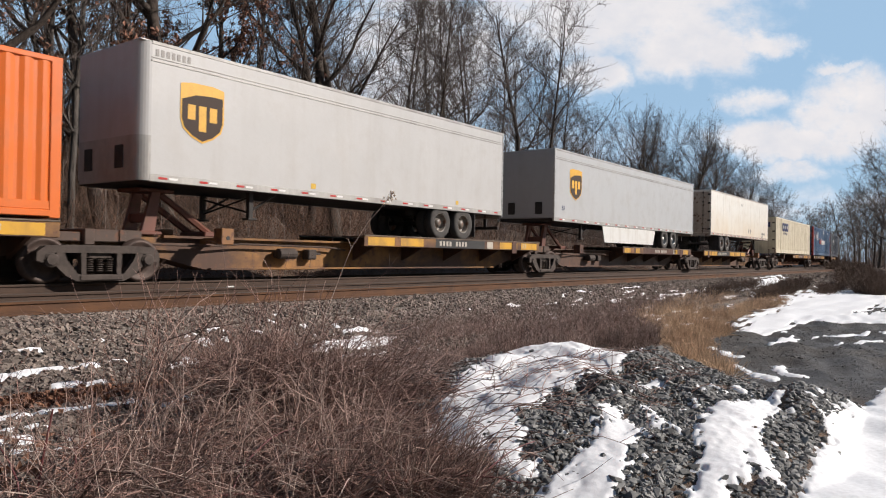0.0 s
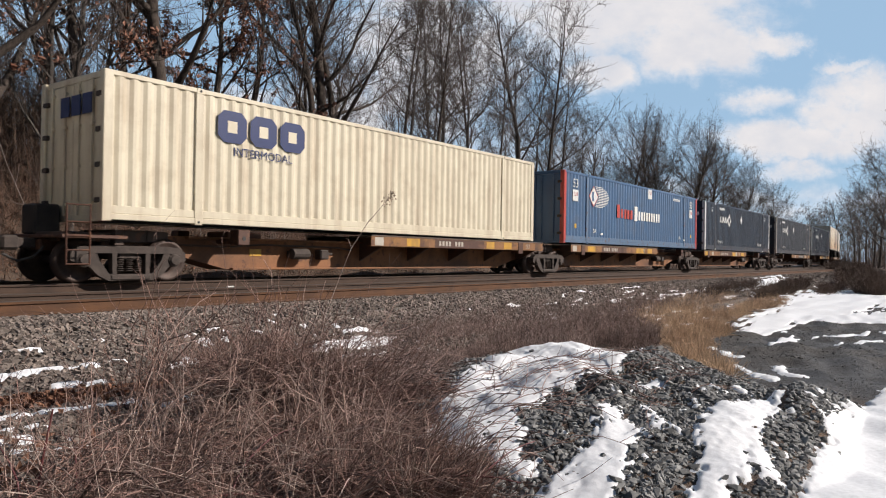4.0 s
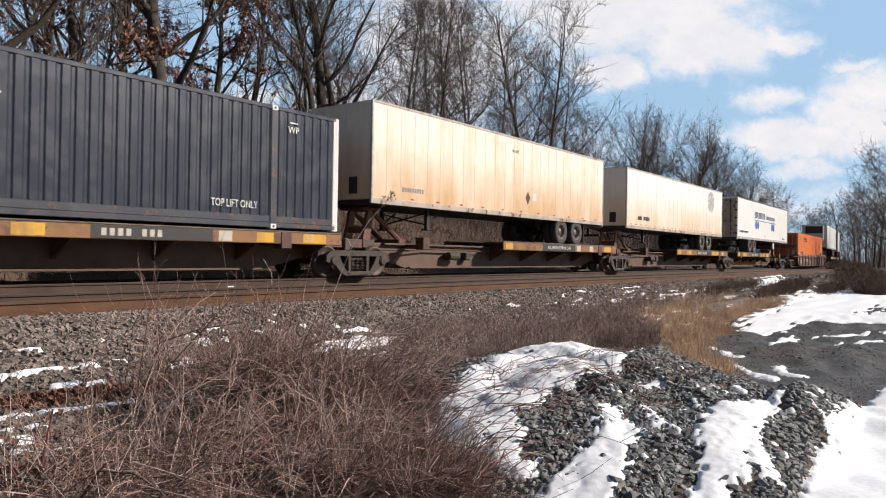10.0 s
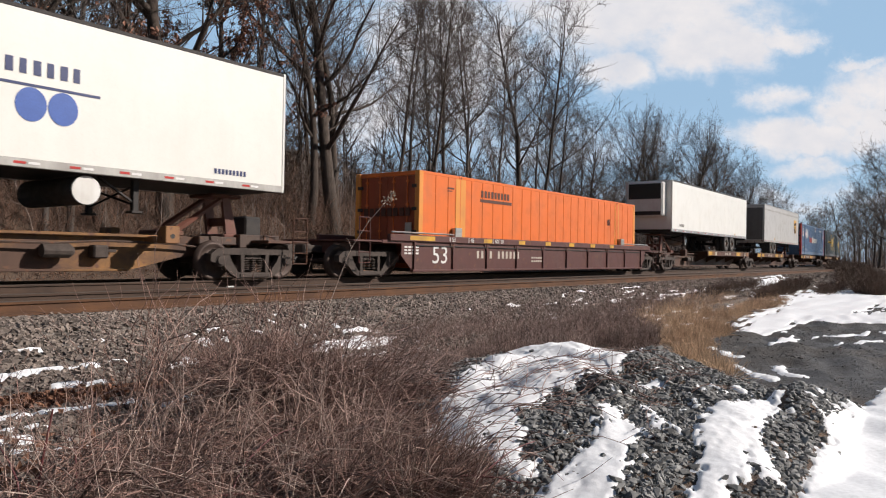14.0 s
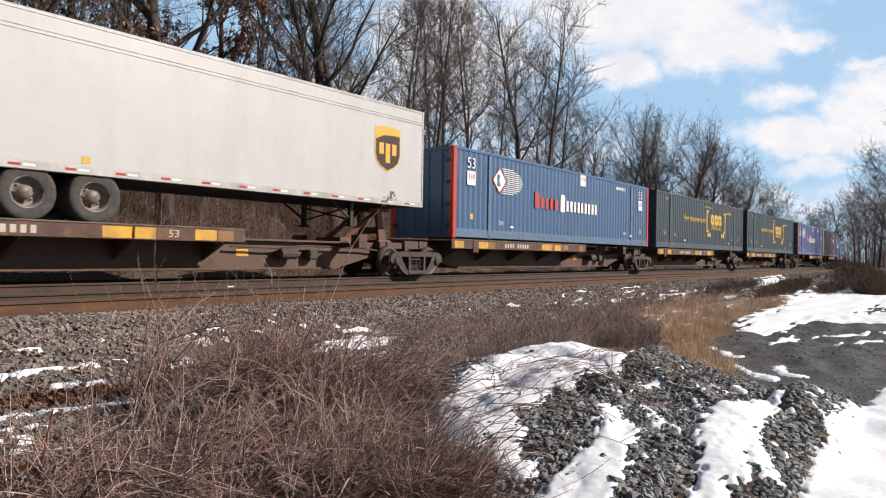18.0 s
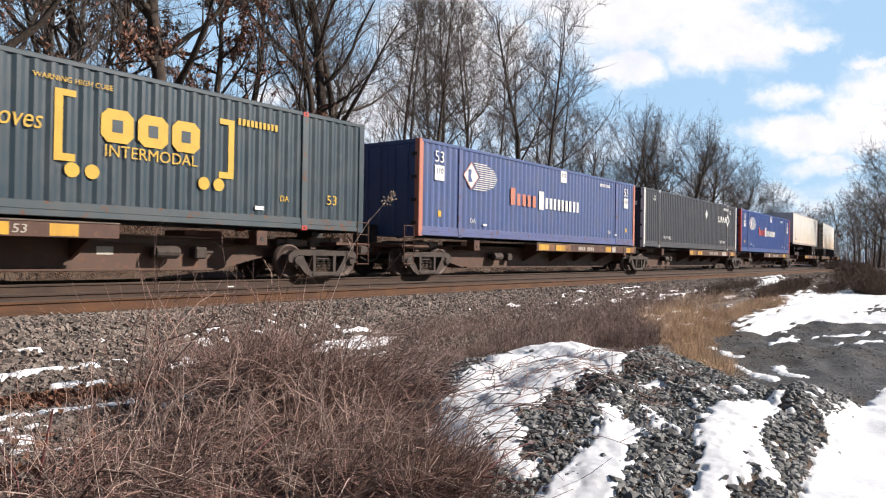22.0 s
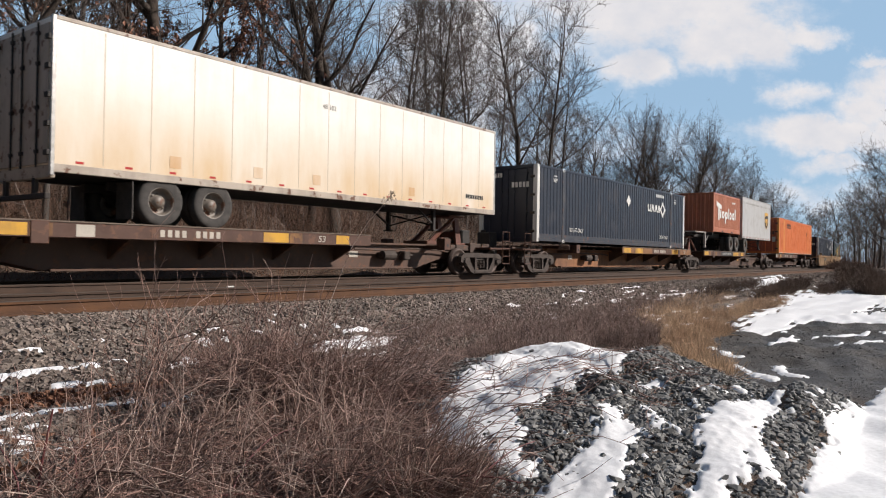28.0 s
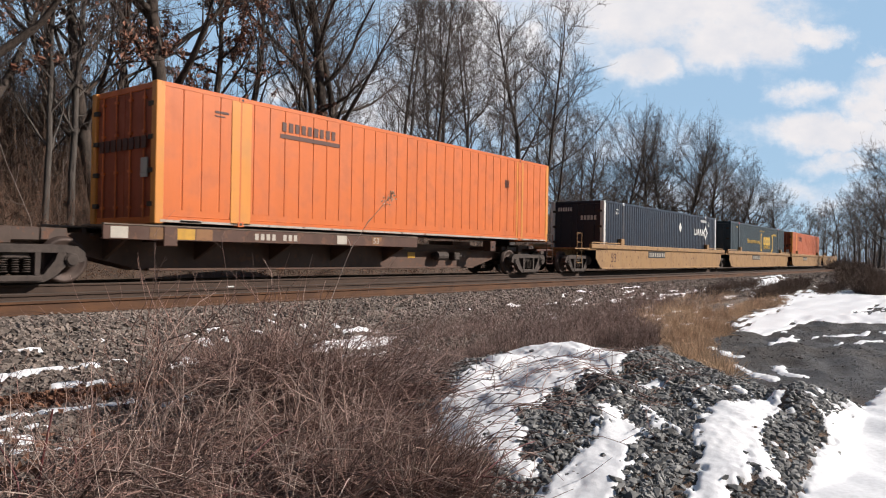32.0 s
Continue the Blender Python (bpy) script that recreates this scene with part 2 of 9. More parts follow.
def rough_mat(name, a, b, scale=8.0, fine=60.0, rough=0.85, metal=0.0, bump=0.4, dist=0.01, stretch=(1, 1, 1), lo=0.35, hi=0.68, island=0.0):
    """Two-tone mineral or organic surface, with variation at two scales."""
    m, N, L, B = node_mat(name)
    co = N.new("ShaderNodeTexCoord").outputs["Object"]
    f = noise_ramp(N, L, co, scale, 6, lo, hi, stretch)
    c = blend(N, L, f, a, b)
    g = noise_ramp(N, L, co, fine, 4, 0.35, 0.7, stretch)
    c = blend(N, L, scaled(N, L, g, 0.35), c, tuple(v * 0.55 for v in a))
    if island > 0:
        ge = N.new("ShaderNodeNewGeometry")
        r = N.new("ShaderNodeMapRange")
        r.inputs["To Min"].default_value, r.inputs["To Max"].default_value = 1 - island, 1 + island
        L.new(ge.outputs["Random Per Island"], r.inputs["Value"])
        v = N.new("ShaderNodeHueSaturation")
        L.new(r.outputs[0], v.inputs["Value"])
        L.new(c, v.inputs["Color"])
        c = v.outputs[0]
    L.new(c, B.inputs["Base Color"])
    B.inputs["Roughness"].default_value, B.inputs["Metallic"].default_value = rough, metal
    if bump > 0:
        bumped(N, L, B, g, bump, dist)
    return m


def plain(name, col, rough=0.55, metal=0.0):
    return rough_mat(name, col, tuple(v * 0.82 for v in col), 3.0, 30.0, rough, metal, 0.05, 0.004, lo=0.4, hi=0.75)


M = {}
M["rust_rail"] = rough_mat("rusted_rail_steel", (0.135, 0.060, 0.026), (0.070, 0.034, 0.019), 2.0, 24, 0.85, 0.0, 0.3, 0.004, (1, 1, 3))
M["rail_head"] = rough_mat("worn_rail_head", (0.085, 0.062, 0.047), (0.05, 0.037, 0.03), 1.5, 20, 0.9, 0.0, 0.1, 0.002)
M["rust_dark"] = rough_mat("dusty_dark_rail_steel", (0.080, 0.046, 0.030), (0.045, 0.028, 0.020), 2.0, 24, 0.85, 0.0, 0.3, 0.004, (1, 1, 3))
M["bogie"] = rough_mat("dusty_cast_steel", (0.088, 0.066, 0.055), (0.042, 0.031, 0.026), 5, 40, 0.8, 0.1, 0.4, 0.006)
M["wheel"] = rough_mat("brown_wheel_steel", (0.098, 0.066, 0.054), (0.045, 0.030, 0.025), 4, 30, 0.62, 0.4, 0.2, 0.004)
M["tread"] = rough_mat("bright_wheel_tread", (0.30, 0.27, 0.25), (0.2, 0.17, 0.15), 4, 30, 0.35, 0.9, 0.1, 0.002)
M["rubber"] = rough_mat("dusty_tyre_rubber", (0.082, 0.074, 0.068), (0.040, 0.037, 0.035), 6, 40, 0.88, 0, 0.3, 0.004)
M["rim_white"] = paint("grimy_wheel_disc", (0.21, 0.185, 0.16), amount=0.8, rough=0.5, rust=0.35)
M["rim_alu"] = rough_mat("dull_aluminium", (0.42, 0.42, 0.41), (0.25, 0.24, 0.23), 5, 40, 0.4, 0.8, 0.1, 0.003)
M["spine_brown"] = paint("oxide_brown_steel", (0.088, 0.036, 0.021), (0.036, 0.020, 0.014), 0.5, 0.35, rough=0.62, rust=0.5)
M["sill_tan"] = paint("rusted_tan_sill", (0.27, 0.122, 0.042), (0.12, 0.058, 0.030), 0.7, 0.45, rough=0.6, rust=0.4)
M["seam"] = plain("stained_panel_seam", (0.60, 0.49, 0.36))
M["spine_yellow"] = patchy("faded_yellow_steel", (0.33, 0.155, 0.040), (0.085, 0.042, 0.026))
M["beam_brown"] = paint("dark_brown_beam_steel", (0.098, 0.050, 0.032), (0.042, 0.026, 0.020), 0.5, 0.35, rough=0.65, rust=0.35)
M["truck_cover"] = paint("dusty_brown_casting", (0.078, 0.047, 0.034), (0.036, 0.024, 0.018), 0.6, 0.4, rough=0.7, rust=0.3)
M["beam_dun"] = paint("dusty_dun_beam_steel", (0.118, 0.068, 0.045), (0.055, 0.033, 0.024), 0.5, 0.4, rough=0.68, rust=0.25)
M["beam_rust"] = patchy("rust_orange_beam_steel", (0.27, 0.115, 0.045), (0.10, 0.046, 0.026), 0.5, 0.72)
M["deck_top"] = rough_mat("worn_deck_plate", (0.20, 0.155, 0.12), (0.09, 0.06, 0.045), 2.5, 22, 0.7, 0.2, 0.3, 0.004)
M["yellow"] = paint("reflective_yellow", (0.66, 0.355, 0.035), (0.20, 0.11, 0.05), 0.75, 0.6, rough=0.5)
M["black_patch"] = plain("black_patch", (0.03, 0.028, 0.027))
M["white_letter"] = plain("white_lettering", (0.76, 0.75, 0.72))
M["cream_letter"] = plain("dusty_cream_lettering", (0.52, 0.47, 0.40))
M["maroon"] = paint("maroon_well_paint", (0.100, 0.034, 0.028), (0.055, 0.026, 0.022), 0.45, 0.3, rough=0.55, rust=0.15)
M["well_yellow"] = paint("tan_yellow_well_paint", (0.36, 0.207, 0.085), (0.20, 0.115, 0.065), 0.6, 0.5, rough=0.6, rust=0.1)
M["navy"] = paint("navy_container_paint", (0.0145, 0.0190, 0.0345), (0.040, 0.040, 0.045), 0.3, 0.25, rough=0.42)
M["slate"] = paint("slate_container_paint", (0.024, 0.028, 0.040), (0.07, 0.066, 0.068), 0.35, 0.25, rough=0.5)
M["ash"] = paint("dark_grey_container_paint", (0.033, 0.033, 0.040), (0.07, 0.066, 0.068), 0.3, 0.25, rough=0.5)
M["blue"] = paint("blue_container_paint", (0.058, 0.128, 0.245), (0.09, 0.09, 0.11), 0.35, 0.4, rough=0.45)
M["blue_new"] = paint("royal_blue_container_paint", (0.020, 0.060, 0.245), (0.05, 0.055, 0.08), 0.25, 0.2, rough=0.4)
M["violet"] = paint("violet_blue_container_paint", (0.074, 0.112, 0.258), (0.10, 0.10, 0.13), 0.35, 0.35, rough=0.48)
M["green"] = paint("blue_green_container_paint", (0.027, 0.049, 0.064), (0.08, 0.078, 0.078), 0.35, 0.3, rough=0.5)
M["cream"] = paint("cream_container_paint", (0.70, 0.63, 0.48), (0.30, 0.20, 0.11), 0.4, 0.5, (0.26, 0.14, 0.07), rough=0.5)
M["orange"] = paint("orange_container_paint", (0.74, 0.158, 0.024), (0.36, 0.12, 0.04), 0.35, 0.3, rough=0.45)
M["orange_red"] = paint("red_orange_container_paint", (0.68, 0.158, 0.031), (0.34, 0.085, 0.03), 0.45, 0.3, rough=0.48)
# darker orange: shade on the end wall put into the paint, grime over it
M["orange_end"] = paint("shaded_grimy_orange_door_paint", (0.36, 0.072, 0.026), (0.14, 0.045, 0.024), 0.55, 0.5, rough=0.6)
M["orange_dull"] = paint("faded_orange_container_paint", (0.50, 0.125, 0.052), (0.36, 0.14, 0.07), 0.4, 0.3, rough=0.5)
M["orange_pale"] = paint("amber_post_paint", (0.74, 0.29, 0.055), (0.4, 0.18, 0.06), 0.35, 0.3, rough=0.45)
M["terracotta"] = paint("red_brown_container_paint", (0.46, 0.155, 0.080), (0.2, 0.08, 0.05), 0.35, 0.3, rough=0.5)
M["red"] = paint("red_post_paint", (0.52, 0.055, 0.035), (0.2, 0.06, 0.05), 0.35, 0.3, rough=0.45)
M["red_faded"] = paint("faded_red_post_paint", (0.55, 0.20, 0.13), (0.3, 0.14, 0.1), 0.4, 0.3, rough=0.5)
M["post_white"] = paint("white_post_paint", (0.72, 0.71, 0.68), (0.35, 0.28, 0.2), 0.3, 0.35, rough=0.45)
M["post_grey"] = paint("dirty_grey_post_paint", (0.46, 0.43, 0.39), (0.25, 0.17, 0.11), 0.5, 0.5, rough=0.5, rust=0.3)
M["trailer_grey"] = paint("light_grey_trailer_paint", (0.515, 0.506, 0.497), (0.32, 0.28, 0.24), 0.25, 0.25, rough=0.42)
M["trailer_silver"] = paint("silver_trailer_paint", (0.460, 0.460, 0.460), (0.32, 0.28, 0.25), 0.2, 0.2, rough=0.4)
M["trailer_white"] = paint("white_trailer_paint", (0.80, 0.77, 0.71), (0.48, 0.38, 0.28), 0.25, 0.3, rough=0.4, low=(0.68, 0.57, 0.43))
M["trailer_clean"] = paint("clean_white_trailer_paint", (0.82, 0.80, 0.75), (0.5, 0.45, 0.38), 0.15, 0.12, rough=0.38)
M["trailer_stain"] = paint("rust_stained_cream_trailer", (0.84, 0.78, 0.66), (0.60, 0.42, 0.24), 0.4, 0.75, (0.55, 0.34, 0.17), rough=0.48, low=(0.58, 0.33, 0.14))
M["trailer_stain_pale"] = paint("stained_pale_trailer", (0.87, 0.85, 0.80), (0.68, 0.57, 0.42), 0.22, 0.30, (0.62, 0.46, 0.29), rough=0.46, low=(0.66, 0.47, 0.27))
# rails and lifting posts are rubbed paler than the sheets between them
for key, tone in (("navy", (0.030, 0.034, 0.048)), ("slate", (0.042, 0.045, 0.056)), ("ash", (0.060, 0.060, 0.066)), ("blue", (0.098, 0.165, 0.265)), ("violet", (0.105, 0.130, 0.285)), ("blue_new", (0.045, 0.090, 0.260)), ("green", (0.058, 0.080, 0.092))):
    M[key + "_worn"] = paint("rubbed_" + key + "_rail_paint", tone, (0.10, 0.085, 0.075), 0.5, 0.4, rough=0.52, rust=0.12)
M["alu"] = rough_mat("brushed_aluminium_trim", (0.55, 0.54, 0.52), (0.38, 0.36, 0.34), 2.5, 40, 0.38, 0.75, 0.1, 0.002, (0.3, 1, 3))
M["nose_alu"] = rough_mat("scuffed_nose_sheet", (0.47, 0.455, 0.43), (0.30, 0.28, 0.26), 2.0, 26, 0.5, 0.2, 0.15, 0.003, (1, 1, 0.4))
M["door_grey"] = paint("grimy_grey_door_paint", (0.48, 0.41, 0.34), (0.16, 0.12, 0.095), 0.55, 0.65, rough=0.55, rust=0.2)
M["dark_frame"] = rough_mat("dark_chassis_paint", (0.045, 0.037, 0.033), (0.022, 0.02, 0.019), 3, 30, 0.7, 0.1, 0.3, 0.005)
M["door_dark"] = paint("dark_grey_roll_door", (0.125, 0.115, 0.110), (0.06, 0.052, 0.047), 0.5, 0.5, rough=0.55)
M["hitch"] = paint("oxide_hitch_steel", (0.165, 0.058, 0.038), (0.045, 0.032, 0.027), 0.6, 0.4, rough=0.6, rust=0.4)
M["tape_red"] = plain("red_reflector_tape", (0.50, 0.03, 0.025), 0.35)
M["tape_white"] = plain("white_reflector_tape", (0.80, 0.79, 0.77), 0.35)
M["brown_logo"] = plain("dark_brown_vinyl", (0.040, 0.019, 0.010), 0.7)
M["gold_logo"] = plain("gold_vinyl", (0.78, 0.42, 0.05), 0.4)
M["navy_logo"] = plain("navy_vinyl", (0.02, 0.035, 0.13), 0.4)
M["blue_logo"] = plain("blue_vinyl", (0.05, 0.12, 0.42), 0.4)
M["yellow_logo"] = plain("yellow_vinyl", (0.66, 0.405, 0.045), 0.6)
M["red_logo"] = plain("red_vinyl", (0.50, 0.06, 0.04), 0.45)
M["grey_logo"] = plain("grey_vinyl", (0.30, 0.28, 0.26), 0.5)
M["faded_logo"] = plain("faded_grey_vinyl", (0.44, 0.405, 0.37), 0.5)
M["black_logo"] = plain("black_brown_vinyl", (0.10, 0.035, 0.02), 0.5)
M["glass_dark"] = plain("dark_grille", (0.02, 0.02, 0.021), 0.3)
M["snow"] = rough_mat("old_snow", (0.95, 0.953, 0.96), (0.90, 0.905, 0.92), 3.0, 26, 0.7, 0, 0.1, 0.01, lo=0.3, hi=0.75)
M["stone"] = rough_mat("dark_trap_rock", (0.262, 0.258, 0.246), (0.138, 0.137, 0.132), 7, 60, 0.75, 0, 0.1, 0.004, island=0.45)
M["ballast"] = rough_mat("dusty_ballast_stone", (0.258, 0.207, 0.174), (0.128, 0.104, 0.090), 2.5, 40, 0.9, 0, 0.0, 0.008, island=0.55)
M["lot_stone"] = rough_mat("wet_lot_gravel", (0.12, 0.108, 0.098), (0.05, 0.046, 0.043), 2.5, 40, 0.7, 0, 0.3, 0.008, island=0.5)
M["tie"] = rough_mat("weathered_tie_timber", (0.10, 0.075, 0.055), (0.05, 0.04, 0.032), 3, 30, 0.9, 0, 0.5, 0.01, (0.6, 6, 6))
M["bark"] = rough_mat("grey_brown_bark", (0.112, 0.084, 0.067), (0.048, 0.036, 0.029), 3.5, 22, 0.92, 0, 0.8, 0.02, (3, 3, 0.6))
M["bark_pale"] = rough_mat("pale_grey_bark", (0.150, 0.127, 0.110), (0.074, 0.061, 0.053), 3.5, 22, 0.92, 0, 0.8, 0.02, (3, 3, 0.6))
M["twig"] = rough_mat("winter_twig", (0.135, 0.106, 0.094), (0.074, 0.058, 0.052), 2.0, 30, 0.9, 0, 0.0)
# twig paled towards grey: distance haze put into the colour
M["far_twig"] = rough_mat("haze_paled_twig", (0.215, 0.17, 0.148), (0.125, 0.10, 0.088), 0.4, 8, 0.95, 0, 0.0, island=0.25)
M["oak_leaf"] = rough_mat("dry_oak_leaf", (0.34, 0.165, 0.108), (0.185, 0.088, 0.058), 5, 30, 0.8, 0, 0.0, island=0.45)
M["leaf_litter"] = rough_mat("fallen_oak_leaf", (0.255, 0.122, 0.072), (0.145, 0.074, 0.048), 6, 40, 0.85, 0, 0.0, island=0.55)
M["bramble"] = rough_mat("dry_bramble_cane", (0.315, 0.192, 0.155), (0.105, 0.060, 0.050), 1.2, 20, 0.85, 0, 0.0, island=0.65)
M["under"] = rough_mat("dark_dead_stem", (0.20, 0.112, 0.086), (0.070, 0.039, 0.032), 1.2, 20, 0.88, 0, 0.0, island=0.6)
M["bramble_pale"] = rough_mat("pale_dry_stem", (0.54, 0.42, 0.355), (0.32, 0.23, 0.19), 1.5, 20, 0.85, 0, 0.0, island=0.45)
M["seed_head"] = rough_mat("pale_seed_fluff", (0.66, 0.54, 0.42), (0.45, 0.34, 0.24), 6, 40, 0.9, 0, 0.0, island=0.3)
M["cane_red"] = rough_mat("red_cane", (0.17, 0.045, 0.045), (0.09, 0.03, 0.03), 1.5, 20, 0.6, 0, 0.0, island=0.3)
M["cane_dark"] = rough_mat("dark_brown_cane", (0.135, 0.078, 0.060), (0.062, 0.036, 0.030), 1.5, 20, 0.7, 0, 0.0, island=0.3)
M["weed_pale"] = rough_mat("grey_pink_weed", (0.47, 0.36, 0.315), (0.25, 0.178, 0.155), 1.2, 20, 0.9, 0, 0.0, island=0.5)
M["weed"] = rough_mat("purple_brown_weed", (0.325, 0.228, 0.194), (0.155, 0.105, 0.092), 1.2, 20, 0.9, 0, 0.0, island=0.6)
M["straw"] = rough_mat("straw_grass", (0.66, 0.46, 0.295), (0.36, 0.225, 0.14), 1.2, 20, 0.85, 0, 0.0, island=0.55)
M["brush"] = rough_mat("hillside_brush", (0.185, 0.106, 0.070), (0.078, 0.044, 0.031), 0.6, 12, 0.92, 0, 0.0, island=0.55)
M["vine"] = rough_mat("bank_vine", (0.135, 0.088, 0.064), (0.062, 0.040, 0.031), 0.6, 12, 0.92, 0, 0.0, island=0.5)
M["shed_wall"] = paint("grey_beige_block_wall", (0.36, 0.33, 0.29), (0.2, 0.17, 0.14), 0.4, 0.4, rough=0.8)
M["shed_roof"] = rough_mat("dark_roof_felt", (0.10, 0.10, 0.105), (0.06, 0.06, 0.065), 3, 30, 0.85, 0, 0.2, 0.005)


def ground_material():
    """Leaf litter and dry turf on the bank, gravelly soil near the line, wet grey mud on the lot."""
    m, N, L, B = node_mat("winter_ground")
    co = N.new("ShaderNodeTexCoord").outputs["Object"]
    soil = blend(N, L, noise_ramp(N, L, co, 1.3, 8, 0.35, 0.65), (0.066, 0.045, 0.034), (0.122, 0.082, 0.060))
    fleck = noise_ramp(N, L, co, 14, 6, 0.5, 0.62)
    soil = blend(N, L, scaled(N, L, fleck, 0.7), soil, (0.20, 0.125, 0.075))
    dark = noise_ramp(N, L, co, 34, 4, 0.52, 0.66)
    soil = blend(N, L, scaled(N, L, dark, 0.6), soil, (0.05, 0.038, 0.03))
    mud = blend(N, L, noise_ramp(N, L, co, 1.4, 8, 0.35, 0.65, (0.35, 1.4, 1)), (0.046, 0.040, 0.036), (0.092, 0.081, 0.072))
    mud = blend(N, L, scaled(N, L, noise_ramp(N, L, co, 24, 5, 0.5, 0.66), 0.55), mud, (0.030, 0.028, 0.027))
    at = N.new("ShaderNodeAttribute")
    at.attribute_name = "lot"
    gr = N.new("ShaderNodeAttribute")
    gr.attribute_name = "gravel"
    grav = blend(N, L, noise_ramp(N, L, co, 16, 6, 0.38, 0.62), (0.10, 0.086, 0.076), (0.235, 0.203, 0.175))
    c = blend(N, L, gr.outputs["Fac"], soil, grav)
    tb = N.new("ShaderNodeAttribute")
    tb.attribute_name = "trackbed"
    c = blend(N, L, tb.outputs["Fac"], c, blend(N, L, noise_ramp(N, L, co, 18, 6, 0.38, 0.62), (0.044, 0.029, 0.021), (0.098, 0.068, 0.050)))
    c = blend(N, L, at.outputs["Fac"], c, mud)
    L.new(c, B.inputs["Base Color"])
    wet = N.new("ShaderNodeMapRange")
    L.new(noise_ramp(N, L, co, 0.55, 4, 0.46, 0.56), wet.inputs["Value"])
    wet.inputs["To Min"].default_value, wet.inputs["To Max"].default_value = 0.92, 0.6
    mixr = N.new("ShaderNodeMix")
    L.new(at.outputs["Fac"], mixr.inputs[0])
    mixr.inputs[2].default_value = 0.92
    L.new(wet.outputs[0], mixr.inputs[3])
    L.new(mixr.outputs[0], B.inputs["Roughness"])
    bumped(N, L, B, noise_ramp(N, L, co, 20, 8, 0.25, 0.75), 0.7, 0.03)
    return m


M["ground"] = ground_material()


# ------------------------------------------------------------------ ground sheet
def spaced(lo, hi, fine_lo, fine_hi, step, grow=1.12):
    mid = list(np.arange(fine_lo, fine_hi + 1e-6, step))
    up, d = [fine_hi], step
    while up[-1] < hi:
        d *= grow
        up.append(min(up[-1] + d, hi))
    dn, d = [fine_lo], step
    while dn[-1] > lo:
        d *= grow
        dn.append(max(dn[-1] - d, lo))
    return np.array(dn[:0:-1] + mid + up[1:])


def lot_mask(x, y):
    """Where the bare mud and gravel of the lot lies."""
    off, _ = offset_of(x, y)
    edge = y - (4.4 + 0.55 * waves(x, y, 11, 6.0) + np.clip(x - 20, 0, 60) * 0.06)
    m = sstep(0.3, -0.5, edge) * sstep(8.2, 9.6, x) * sstep(-7.5, -9.0, off)
    return m


def gravel_mask(x, y):
    off, _ = offset_of(x, y)
    reach = 1.7 * sstep(6.5, 4.5, x)
    return sstep(-8.9, -7.4, off + reach + 0.5 * waves(x, y, 12, 3.0)) * sstep(4.6, 3.6, off)


def trackbed_mask(x, y):
    """Brake dust and rust along the rails."""
    off, _ = offset_of(x, y)
    return sstep(-5.35, -5.05, off) * sstep(2.3, 1.9, off)


